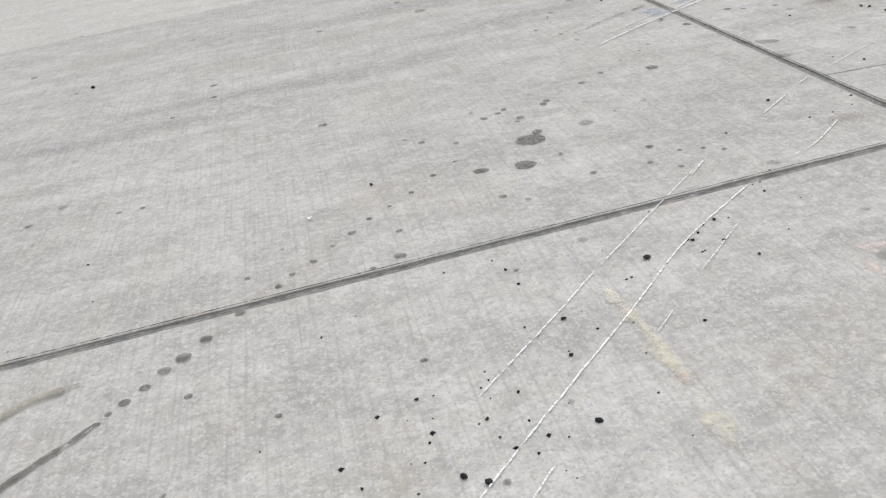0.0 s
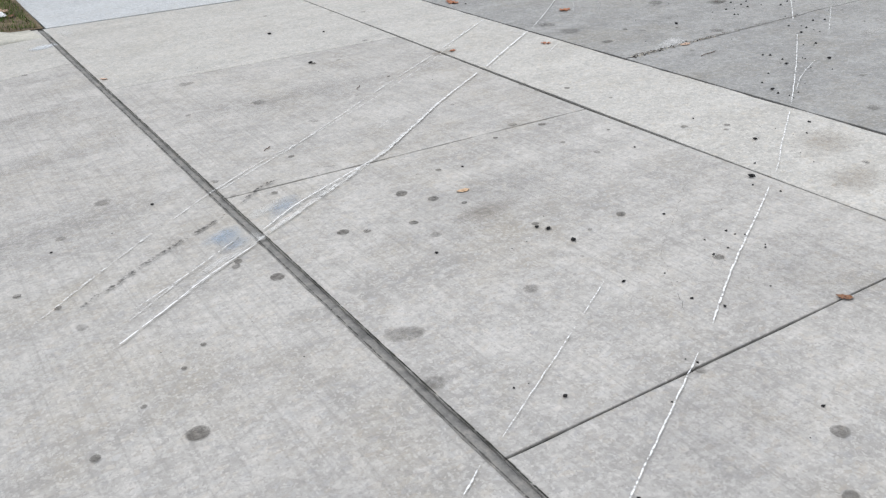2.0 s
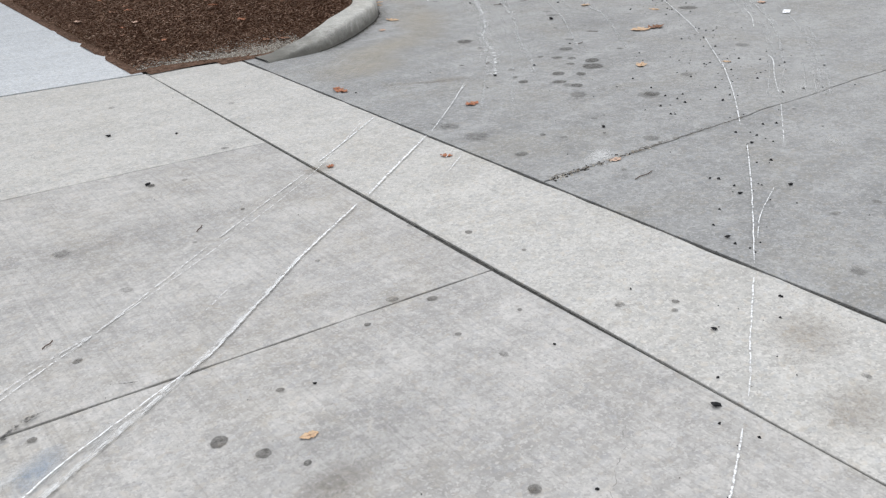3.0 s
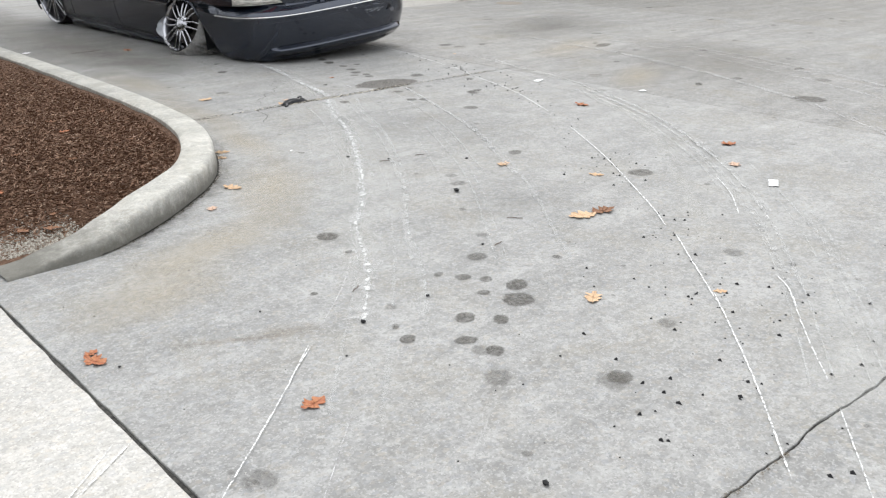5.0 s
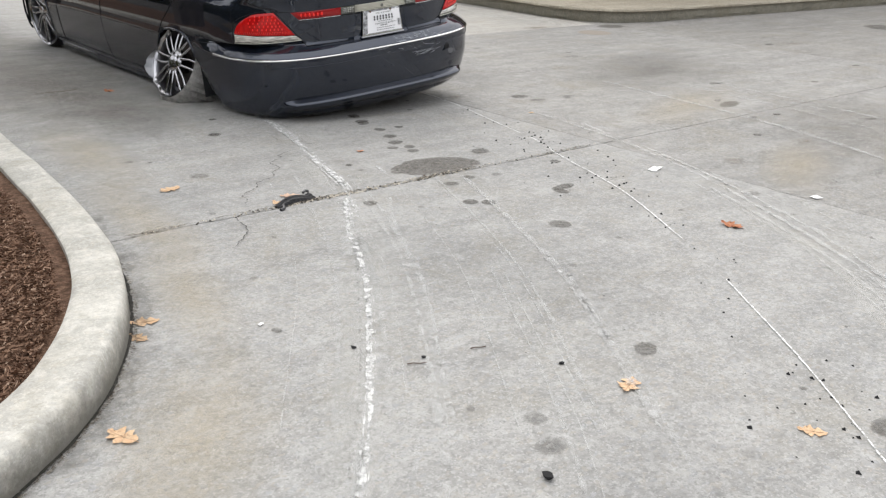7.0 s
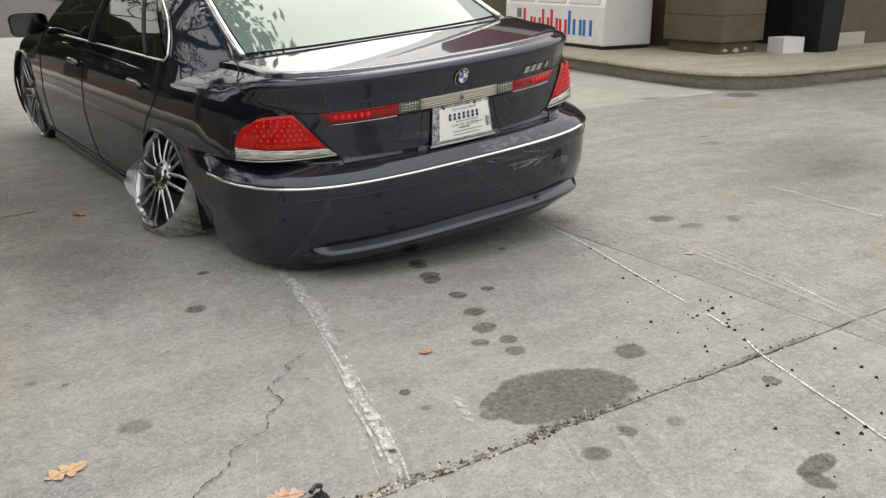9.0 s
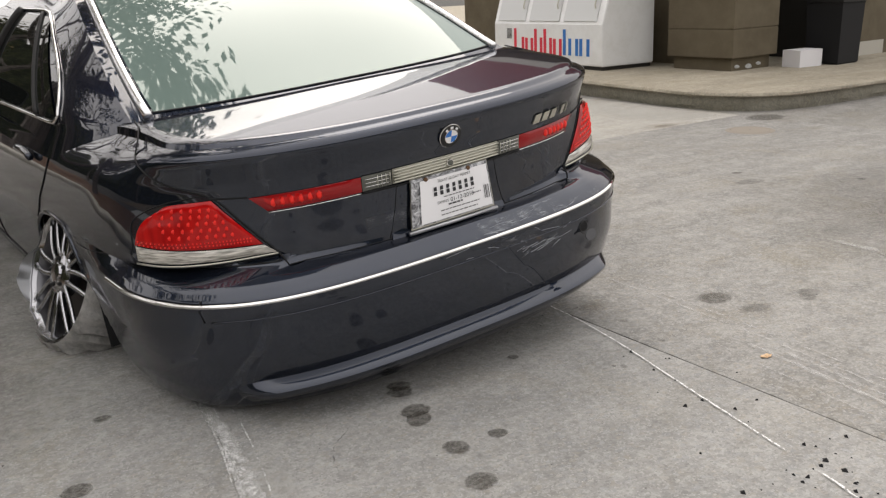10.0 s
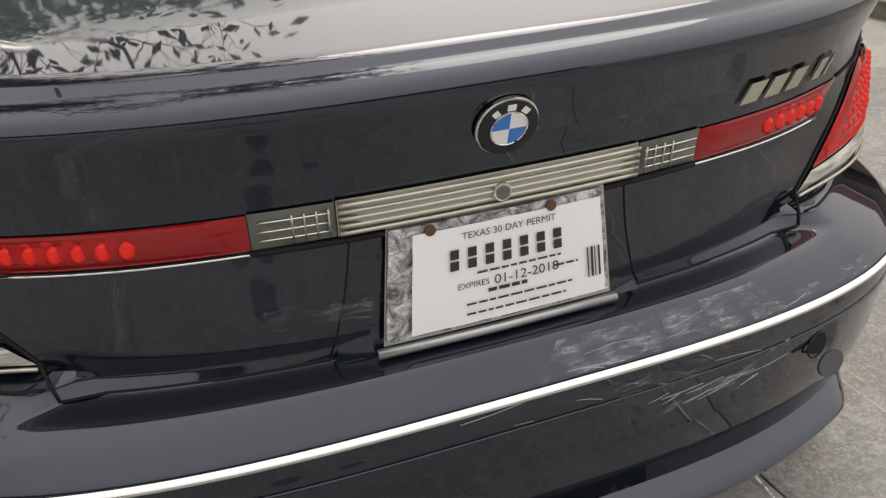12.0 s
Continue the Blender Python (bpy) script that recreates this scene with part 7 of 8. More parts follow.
mark([(7.55, 10.29), (7.6, 10.4), (7.69, 10.49)], 0.005, m_hair, "crack")
mark([(6.38, 9.14), (6.35, 8.95), (6.22, 8.8)], 0.006, m_crack2, "crack")
mark([(7.2, 10.12), (7.22, 10.4)], 0.005, m_hair, "crack")
mark([(5.74, 5.98), (5.6, 5.86), (5.51, 5.76)], 0.003, m_hair, "crack")
mark([(0.72, 7.43), (0.41, 6.73), (0.26, 6.47), (0.07, 6.14)], 0.007, m_crack2, "crack")
mark([(0.07, 6.14), (-0.2, 5.9), (-0.45, 5.72)], 0.004, m_hair, "crack")
mark([(-0.62, 1.555), (-0.5, 1.67), (-0.43, 1.73), (-0.39, 1.77)], 0.015, m_brown, "damp_trail")
mark([(-0.72, 1.81), (-0.61, 1.87), (-0.55, 1.905), (-0.45, 1.94)], 0.028, m_tan2, "damp_trail")
# wide cracked joint: crumbled edge along the lot's cross crack
mark([(4.13, 4.84), (4.31, 4.82), (4.51, 4.82)], 0.02, m_crumb, "crack", ragged=1.2)
mark([(6.55, 9.185), (6.82, 9.178), (7.05, 9.19)], 0.03, m_crumb, "crack", ragged=1.4)
mark([(7.36, 9.17), (7.46, 9.18), (7.62, 9.175)], 0.034, m_crumb, "crack", ragged=1.4)
mark([(5.9, 9.17), (6.6, 9.175), (7.2, 9.165), (7.9, 9.165), (8.7, 9.16)], 0.022, m_crumb, "crack", ragged=1.6)
mark([(4.2, 4.82), (4.7, 4.81), (5.3, 4.79)], 0.018, m_crumb, "crack", ragged=1.6)

# broken bits of concrete in the cracked joints
for nm, col, cnt in (("pale_rubble", (0.55, 0.50, 0.42), 420), ("dark_rubble", (0.06, 0.052, 0.042), 320)):
    b = bmesh.new()
    for k in range(cnt):
        u = random.random()
        x = random.gauss(6.95, 0.22) if u < 0.4 else random.gauss(7.48, 0.10) if u < 0.62 else random.uniform(5.95, 8.8) if u < 0.86 else random.uniform(4.15, 4.7)
        y = (9.172 if x > 5.5 else 4.822) + random.gauss(0, 0.012)
        r = random.uniform(0.0015, 0.009 if nm == "pale_rubble" and x > 6.6 and x < 7.3 else 0.0065)
        vs = [b.verts.new((x + r * random.uniform(0.6, 1.4) * math.cos(a), y + r * random.uniform(0.6, 1.4) * math.sin(a), 0.0008)) for a in (0.3, 1.4, 2.8, 4.1, 5.4)]
        top = b.verts.new((x + random.uniform(-0.3, 0.3) * r, y + random.uniform(-0.3, 0.3) * r, 0.002 + r * 0.8))
        for i in range(5):
            b.faces.new((vs[i], vs[(i + 1) % 5], top))
    tagged(part(nm, b, mat(nm, col, 0.9)), "broken concrete crumbs along the cracked joint", "rubble", kind="stuff")

# ---- rubber crumbs torn off the tyre ----
m_rubber = mat("black_rubber", (0.012, 0.012, 0.013), 0.75, spec=0.3)
CRUMB = []
for k in range(6):
    b = bmesh.new()
    bmesh.ops.create_icosphere(b, subdivisions=1, radius=1)
    for v in b.verts:
        v.co *= 1 + 0.55 * noise.noise(v.co * 1.4 + Vector((k * 7, 0, 0)))
        v.co.z *= 0.55
        v.co.x *= 1.25
    me = mesh_of("rubber_crumb", b)
    me.materials.append(m_rubber)
    CRUMB.append((me, -min(v.co.z for v in me.vertices)))


def crumb(x, y, r):
    me, low = random.choice(CRUMB)
    ob = new("rubber_crumb", me)
    ob.matrix_world = Matrix.Translation((x, y, low * r)) @ Matrix.Rotation(random.uniform(0, 6.2), 4, "Z") @ Matrix.Diagonal((r, r, r, 1))
    return tagged(ob, "small black rubber crumb torn from a tyre", "rubber crumb", "rubber crumbs on the concrete")


DONE = []
for group in (CR0, CR1, CR2, CR3, CR5):
    for x, y, r in group:
        if all((x - u) ** 2 + (y - v) ** 2 > 0.0009 for u, v in DONE):
            DONE.append((x, y))
            crumb(x, y, r if r < 0.012 else r * 0.62)
# a litter of fine crumbs along the rim's line, thicker where the tyre broke up
b = bmesh.new()
LINE = catmull([(0.3, 1.3), (1.04, 2.0), (2.1, 2.75), (3.44, 3.47), (4.13, 3.92), (5.01, 4.57), (6.01, 5.44), (6.69, 6.2), (7.59, 7.42), (8.15, 8.43), (8.46, 9.27), (8.76, 10.4)], 0.02)
for k in range(420):
    p = random.choice(LINE)
    if k % 2 == 0:
        c = random.choice(((5.75, 5.3, 0.22), (6.05, 5.35, 0.2), (7.1, 6.75, 0.12), (8.5, 9.45, 0.15), (8.25, 8.7, 0.2), (0.42, 1.45, 0.12), (6.5, 5.95, 0.1), (5.4, 5.0, 0.25)))
        p = Vector((random.gauss(c[0], c[2]), random.gauss(c[1], c[2]), 0))
    q = p + Vector((random.gauss(0, 0.07), random.gauss(0, 0.07), 0))
    r = random.choice((0.002, 0.003, 0.004, 0.006)) * (1.0 if q.x < 4 else 1.5)
    vs = [b.verts.new((q.x + r * random.uniform(0.6, 1.4) * math.cos(a), q.y + r * random.uniform(0.6, 1.4) * math.sin(a), 0.0005)) for a in (0.2, 1.5, 2.9, 4.4)]
    top = b.verts.new((q.x, q.y, r * 0.9))
    for i in range(4):
        b.faces.new((vs[i], vs[(i + 1) % 4], top))
tagged(part("rubber_grit", b, m_rubber), "fine black rubber grit along the scratch", "rubber grit", kind="stuff")
# dark and pale grit over the whole paving
for nm, col, cnt in (("dark_grit", (0.03, 0.028, 0.026), 900), ("pale_grit", (0.6, 0.58, 0.54), 500)):
    b = bmesh.new()
    for k in range(cnt):
        q = Vector((random.uniform(-2, 10.5), random.uniform(0.8, 12.5), 0))
        if (3.4 < q.x < 5.9 and q.y > 7.2) or (q.x < 3.6 and q.y > 7.0):
            continue
        r = random.uniform(0.001, 0.0032) * (1 if q.x < 4.2 else 1.35)
        vs = [b.verts.new((q.x + r * random.uniform(0.6, 1.5) * math.cos(a), q.y + r * random.uniform(0.6, 1.5) * math.sin(a), 0.0004)) for a in (0.2, 2.2, 4.3)]
        top = b.verts.new((q.x, q.y, r * 0.8))
        for i in range(3):
            b.faces.new((vs[i], vs[(i + 1) % 3], top))
    tagged(part(nm, b, mat(nm, col, 0.9)), "scattered fine grit and dirt specks on concrete", "grit", kind="stuff")


# ---- fallen leaves and litter ----
def leaf_mat(name, a, b_):
    m = mat(name, a, 0.65, spec=0.3)
    n = Nodes(m)
    p = n.add("TexCoord").outputs["Object"]
    c = n.mix(n.ramp(n.noise(p, 5, 5, 0.7), [(0.35, 0.0), (0.65, 1.0)]), a, b_)
    side = n.math("ABSOLUTE", n.add("SeparateXYZ", {0: p}).outputs[0])
    vein = n.math("MULTIPLY", n.ramp(side, [(0.010, 1.0), (0.030, 0.0)]), 0.45)
    c = n.mix(vein, c, [v * 0.45 for v in a])
    spot = n.ramp(n.noise(p, 11, 4, 0.7), [(0.56, 0.0), (0.68, 0.6)])
    n.color(n.mix(spot, c, [a[0] * 0.45, a[1] * 0.40, a[2] * 0.38]))
    return m


m_leaf_or = leaf_mat("leaf_orange", (0.527, 0.323, 0.187), (0.629, 0.459, 0.289))
m_leaf_br = leaf_mat("leaf_brown", (0.170, 0.072, 0.038), (0.272, 0.136, 0.068))
m_leaf_rd = leaf_mat("leaf_russet", (0.323, 0.102, 0.051), (0.425, 0.187, 0.085))
m_leaf_tn = leaf_mat("leaf_pink_tan", (0.527, 0.340, 0.238), (0.595, 0.425, 0.323))
LEAFS = {}


def leaf(x, y, size, turn, material, lobes=7, curl=0.35, z=0.0, name="oak_leaf", words="dry orange lobed oak leaf lying on concrete"):
    key = (lobes, curl, material.name)
    if key not in LEAFS:
        b = bmesh.new()
        side = []
        for i in range(31):
            t = i / 30
            wave = abs(math.sin(math.pi * (3.5 if lobes >= 7 else 2.5) * t)) ** 1.15 if lobes else 0.6
            half = 0.025 + 0.36 * math.sin(math.pi * min(1, 0.04 + t)) ** 0.75 * (0.30 + 0.70 * wave) * (1 + 0.45 * noise.noise((t * 9, lobes, curl)) + 0.25 * noise.noise((t * 31, lobes, 2)))
            side.append((half, -0.45 + t + 0.10 * (wave - 0.5) * (1 - t)))
        ring = [(math.degrees(math.atan2(y, x)), math.hypot(x, y)) for x, y in side + [(-x, y) for x, y in side[-2:0:-1]]]
        rows = []
        for k in (0.03, 0.4, 0.75, 1.0):
            row = []
            for a, r in ring:
                p, q = r * k * math.cos(math.radians(a)), r * k * math.sin(math.radians(a))
                row.append((p, q, 0.02 + curl * (0.55 * p * p + 0.35 * q * q) * 1.6 + 0.09 * noise.noise((p * 5, q * 5, lobes)) * (0.4 + curl)))
            rows.append(row)
        V = grid_faces(b, rows, close=True)
        b.faces.new(V[0])
        low = min(v.co.z for v in b.verts)
        for v in b.verts:
            v.co.z -= low
        tube(b, [(0, -0.12, 0.02), (0.01, -0.35, 0.05), (0.04, -0.52, 0.02)], 0.010, 5)
        me = mesh_of(name, b, True)
        me.materials.append(material)
        LEAFS[key] = me
    ob = new(name, LEAFS[key])
    ob.matrix_world = Matrix.Translation((x, y, z + 0.001)) @ Matrix.Rotation(turn, 4, "Z") @ Matrix.Diagonal((size * 0.85, size * 0.85, size * 0.6, 1))
    return tagged(ob, words, "leaf", "fallen leaves")


leaf(6.33, 6.29, 0.16, 1.2, m_leaf_or, 9, 0.3)
leaf(6.44, 6.27, 0.14, -1.9, m_leaf_br, 5, 1.0, words="curled russet oak leaf lying on concrete")
leaf(5.67, 5.71, 0.11, -1.0, m_leaf_or, 7, 0.4)
leaf(6.67, 7.11, 0.11, 2.0, m_leaf_or, 5, 0.6)
leaf(6.88, 6.65, 0.09, 0.6, m_leaf_or, 5, 0.5)
leaf(5.39, 7.71, 0.12, 0.4, m_leaf_or, 7, 0.5)
leaf(5.68, 8.34, 0.11, 1.3, m_leaf_or, 5, 0.6)
leaf(5.62, 8.24, 0.09, 0.5, m_leaf_or, 5, 0.5)
leaf(5.16, 7.49, 0.08, 2.5, m_leaf_tn, 5, 0.5)
leaf(6.05, 5.44, 0.06, 0.9, m_leaf_or, 5, 0.4)
leaf(7.57, 6.27, 0.11, 2.3, m_leaf_tn, 5, 0.6)
leaf(5.79, 9.31, 0.10, 1.0, m_leaf_tn, 5, 0.5)
leaf(6.31, 9.71, 0.13, 1.8, m_leaf_or, 7, 0.3)
leaf(6.74, 9.29, 0.11, 1.2, m_leaf_tn, 5, 0.6)
leaf(6.64, 9.22, 0.09, 0.2, m_leaf_or, 5, 0.6)
leaf(4.55, 5.79, 0.10, 1.7, m_leaf_rd, 5, 0.8)
leaf(4.49, 4.81, 0.075, 1.5, m_leaf_tn, 0, 0.4)
leaf(2.69, 4.07, 0.055, 1.4, m_leaf_or, 0, 0.4)
leaf(9.05, 10.04, 0.06, 1.4, m_leaf_or, 0, 0.6)
for x, y, s, a in ((8.15, 7.78, 0.12, 0.2), (7.93, 6.52, 0.12, 1.2), (4.2, 6.43, 0.10, 0.4), (4.21, 6.49, 0.06, 2.0), (4.02, 5.3, 0.06, 0.9), (3.6, 5.52, 0.05, 2.2), (6.88, 12.33, 0.11, 0.4), (4.35, 7.55, 0.1, 1.0), (4.45, 7.5, 0.09, 0.3)):
    leaf(x, y, s, a, m_leaf_rd, 5, 1.1, words="curled russet dead leaf lying on concrete")
m_chip = leaf_mat("orange_chip", (0.510, 0.204, 0.102), (0.561, 0.289, 0.170))
leaf(7.48, 9.81, 0.06, 1.3, m_chip, 0, 0.9, words="folded rust-orange dead leaf lying on concrete")
leaf(3.06, 2.93, 0.05, 0.6, m_leaf_br, 0, 0.7, words="small brown dead leaf stuck in a joint")
leaf(2.07, 6.3, 0.05, 0.6, m_leaf_tn, 0, 0.7, words="small tan dead leaf stuck in a joint")
m_paper = mat("white_paper", (0.82, 0.82, 0.82), 0.8)
for x, y, sx, sy, a in ((8.61, 8.59, 0.09, 0.05, 0.3), (8.87, 7.79, 0.05, 0.045, -0.2), (7.4, 5.96, 0.11, 0.045, 0.5), (6.1, 12.8, 0.08, 0.05, 0.3), (5.98, 8.1, 0.02, 0.014, 0.4), (0.12, 2.59, 0.014, 0.01, 0.3)):
    b = bmesh.new()
    rows = [[((i / 4 - 0.5) * sx, (j / 3 - 0.5) * sy, 0.003 + 0.010 * abs(noise.noise((i * 0.6 + x, j * 0.7, y)))) for i in range(5)] for j in range(4)]
    grid_faces(b, rows)
    ob = part("paper_scrap", b, m_paper)
    ob.matrix_world = pose(x, y, 0.001, 0, 0, math.degrees(a))
    tagged(ob, "crumpled scrap of white paper on the concrete", "litter", "paper scraps")
m_twig = mat("twig", (0.09, 0.06, 0.045), 0.9)
for x, y, L, a in ((4.44, 4.62, 0.11, 0.1), (6.55, 12.5, 0.3, 0.1), (6.08, 6.47, 0.07, -0.9), (6.46, 7.55, 0.05, -0.4), (5.8, 6.3, 0.05, 0.2), (6.24, 7.58, 0.06, -0.5), (2.95, 5.3, 0.05, 0.8), (2.33, 4.86, 0.04, 0.6), (5.1, 6.33, 0.05, 0.5)):
    b = bmesh.new()
    tube(b, [(-L / 2, 0, 0.004), (-L / 6, L * 0.03, 0.005), (L / 5, -L * 0.02, 0.004), (L / 2, L * 0.02, 0.005)], 0.0018, 5)
    ob = part("twig", b, m_twig)
    ob.matrix_world = pose(x, y, 0, 0, 0, math.degrees(a))
    tagged(ob, "thin dark broken twig lying on concrete", "twig", "twigs")

# torn black tyre strip beside the cracked joint
m_strip = mat("torn_black_plastic", (0.028, 0.028, 0.032), 0.45, spec=0.5)
strip = thing("tyre_strip", "torn black ribbed tyre strip lying across a crack", "tyre strip", pose(6.71, 9.185, 0, 0, 0, 12) @ Matrix.Diagonal((0.85, 0.8, 0.75, 1)))
b = bmesh.new()
rows = []
for i in range(24):
    t = i / 23
    wid = (0.030 + 0.016 * t) * (1 + 0.18 * noise.noise((t * 7, 0, 0)) + 0.10 * (i % 2)) * (0.55 if t < 0.06 else 1.0)
    x = (t - 0.5) * 0.27
    arch = 0.010 + 0.030 * math.sin(math.pi * min(1, max(0, t * 1.15 - 0.05)))
    rows.append([(x + 0.012 * y0 * noise.noise((t * 5, y0, 3)), y0 * wid + 0.022 * math.sin(t * 3.3), max(0.003, arch * (1 - 0.75 * y0 * y0) + 0.005 * (k % 2) + (0.022 * (t - 0.85) / 0.15 * y0 if t > 0.85 else 0))) for k, y0 in enumerate((-1, -0.72, -0.45, -0.15, 0.15, 0.45, 0.72, 1))])
grid_faces(b, rows)
bmesh.ops.solidify(b, geom=b.faces[:], thickness=0.007)
part("tread_band", b, m_strip, strip)
b = bmesh.new()
tube(b, [(0.10, 0.05, 0.030), (0.125, 0.062, 0.034), (0.145, 0.058, 0.026)], 0.009, 6)
part("bead_end", b, m_strip, strip)
b = bmesh.new()
tube(b, [(-0.10, -0.02, 0.014), (-0.125, -0.055, 0.010), (-0.150, -0.060, 0.008)], 0.010, 6)
part("cord_end", b, m_strip, strip)

# ---- mulch chips, gravel and grass ----
def island_mat(name, stops, rough=0.9):
    m = mat(name, (0.1, 0.06, 0.04), rough, spec=0.15)
    n = Nodes(m)
    n.color(n.ramp(n.add("NewGeometry").outputs["Random Per Island"], stops))
    return m


m_chips = island_mat("bark_chips", [(0.0, (0.093, 0.054, 0.038)), (0.4, (0.178, 0.106, 0.071)), (0.85, (0.281, 0.174, 0.117)), (1.0, (0.442, 0.323, 0.238))])
b_v, b_f = [], []
while len(b_f) < 90000:
    y = 7.55 + abs(random.gauss(0, 1)) * 1.9
    x = random.uniform(3.56, 5.72)
    if not inside(x, y, BED) or (y < 7.95 and random.random() > (y - 7.5) * 2.2):
        continue
    L, wd, a, tilt = random.choice((0.004, 0.006, 0.008, 0.011, 0.015)), random.uniform(0.0006, 0.0018), random.uniform(0, math.pi), random.uniform(-0.5, 0.5)
    z = bed_height(x, y) + random.uniform(0.0, 0.010)
    ca, sa = math.cos(a), math.sin(a)
    k = len(b_v)
    for u, v in ((-1, -1), (1, -1), (1, 1), (-1, 1)):
        b_v.append((x + ca * u * L - sa * v * wd, y + sa * u * L + ca * v * wd, z + u * L * math.sin(tilt) + 0.004 + 0.002 * v))
    b_f.append((k, k + 1, k + 2, k + 3))
me = bpy.data.meshes.new("bark_chips")
me.from_pydata(b_v, [], b_f)
me.materials.append(m_chips)
tagged(new("bark_chips", me), "shredded reddish brown bark mulch chips", "mulch", kind="stuff")

m_pebble = island_mat("pebbles", [(0.0, (0.170, 0.145, 0.119)), (0.5, (0.357, 0.323, 0.272)), (1.0, (0.510, 0.484, 0.425))])
b_v, b_f = [], []
for _ in range(5200):
    x, y = random.uniform(3.56, 4.6), 7.46 + abs(random.gauss(0, 0.13))
    if not inside(x, y, BED):
        continue
    r = random.uniform(0.002, 0.008)
    z = bed_height(x, y)
    k = len(b_v)
    for i in range(4):
        a = i * 1.57 + random.uniform(-0.4, 0.4)
        b_v.append((x + r * math.cos(a), y + r * math.sin(a), z))
    b_v.append((x, y, z + r))
    b_f += [(k, k + 1, k + 4), (k + 1, k + 2, k + 4), (k + 2, k + 3, k + 4), (k + 3, k, k + 4)]
me = bpy.data.meshes.new("gravel")
me.from_pydata(b_v, [], b_f)
me.materials.append(m_pebble)
tagged(new("gravel", me), "pale gravel and grit at the mulch bed's edge", "gravel", kind="stuff")
for _ in range(26):
    x, y = random.uniform(3.6, 5.5), random.uniform(7.6, 9.6)
    if inside(x, y, BED):
        leaf(x, y, random.uniform(0.05, 0.09), random.uniform(0, 6), random.choice((m_leaf_tn, m_leaf_rd, m_leaf_br, m_leaf_br)), 5, 0.8, bed_height(x, y) + 0.012, words="dead oak leaf lying on bark mulch")

# grass verge behind the low kerb
m_soil = mat("verge_soil", (0.12, 0.085, 0.05), 0.95)
n = Nodes(m_soil)
n.color(n.ramp(n.noise(n.place(), 6, 6, 0.75), [(0.35, (0.06, 0.045, 0.028)), (0.5, (0.13, 0.095, 0.055)), (0.66, (0.20, 0.16, 0.09))]))
n.bump(n.noise(n.place(), 40, 5), 0.8, 0.02)


def verge_edge(x):
    return float(np.interp(x, [q[0] for q in VERGE], [q[1] for q in VERGE])) + 0.31


b = bmesh.new()
rows = []
for j in range(26):
    row = []
    for i in range(46):
        x = -9 + i * 11.05 / 45
        y0 = verge_edge(x) - 0.05
        y = y0 + (j / 25) ** 1.5 * 9
        h = max(0.0, min(1, (1.95 - x) / 0.8)) * 0.075
        row.append((x, y, h + 0.012 * noise.noise((x * 3, y * 3, 1)) + 0.03 * min(1, (y - y0))))
    rows.append(row)
grid_faces(b, rows)
tagged(part("verge", b, m_soil, smooth=True), "bare brown soil of a thin grass verge", "verge", kind="structure")
m_grass = island_mat("grass_blades", [(0.0, (0.043, 0.085, 0.017)), (0.55, (0.102, 0.170, 0.038)), (0.8, (0.187, 0.187, 0.068)), (1.0, (0.306, 0.246, 0.128))], 0.7)
b_v, b_f = [], []
for _ in range(60000):
    x = 2.02 - abs(random.gauss(0, 1)) * 2.2
    y = verge_edge(x) + abs(random.gauss(0, 1)) * 1.3 - 0.02
    if noise.noise((x * 1.7, y * 1.7, 5)) < -0.12 + random.uniform(-0.25, 0.25):
        continue
    h0 = max(0.0, min(1, (1.95 - x) / 0.8)) * 0.075 + 0.03 * min(1, y - verge_edge(x)) - 0.01
    h, a, w = random.uniform(0.012, 0.05), random.uniform(0, 6.28), random.uniform(0.002, 0.0045)
    lean = random.uniform(0.2, 1.3) * h
    k = len(b_v)
    b_v += [(x - w * math.sin(a), y + w * math.cos(a), h0), (x + w * math.sin(a), y - w * math.cos(a), h0), (x + lean * math.cos(a), y + lean * math.sin(a), h0 + h)]
    b_f.append((k, k + 1, k + 2))
me = bpy.data.meshes.new("grass")
me.from_pydata(b_v, [], b_f)
me.materials.append(m_grass)
tagged(new("grass", me), "patchy short green and straw grass", "grass", kind="stuff")
for _ in range(70):
    x = 2.0 - abs(random.gauss(0, 1)) * 1.8
    y = verge_edge(x) + abs(random.gauss(0, 0.9)) + 0.05
    h0 = max(0.0, min(1, (1.95 - x) / 0.8)) * 0.075 + 0.03 * min(1, y - verge_edge(x))
    leaf(x, y, random.uniform(0.06, 0.11), random.uniform(0, 6), random.choice((m_leaf_br, m_leaf_rd, m_leaf_tn, m_leaf_br)), 5, 0.9, h0 + 0.015, words="dead brown oak leaf lying in the grass")
for x, y, s in ((1.72, 7.95, 0.07), (1.87, 8.2, 0.08), (1.4, 8.6, 0.05)):
    b = bmesh.new()
    bmesh.ops.create_icosphere(b, subdivisions=3, radius=s / 2)
    for v in b.verts:
        v.co *= 1 + 0.5 * noise.noise(v.co * 28)
        v.co.z = max(-0.01, v.co.z * 0.6)
    ob = part("tissue", b, m_paper)
    ob.matrix_world = pose(x, y, max(0.0, min(1, (1.95 - x) / 0.8)) * 0.075 + 0.03)
    tagged(ob, "crumpled white paper tissue lying in the grass", "litter", "paper scraps")
for x, y, rx, ry, a in ((1.95, 7.22, 0.10, 0.06, 0.4), (0.95, 7.56, 0.05, 0.12, 0.1), (1.5, 7.55, 0.13, 0.06, 0.1)):
    blot(x, y, rx, ry, a, m_splash, "paint_splash", 0.084 if x < 1.35 else 0.056 if x < 1.8 else 0.0)

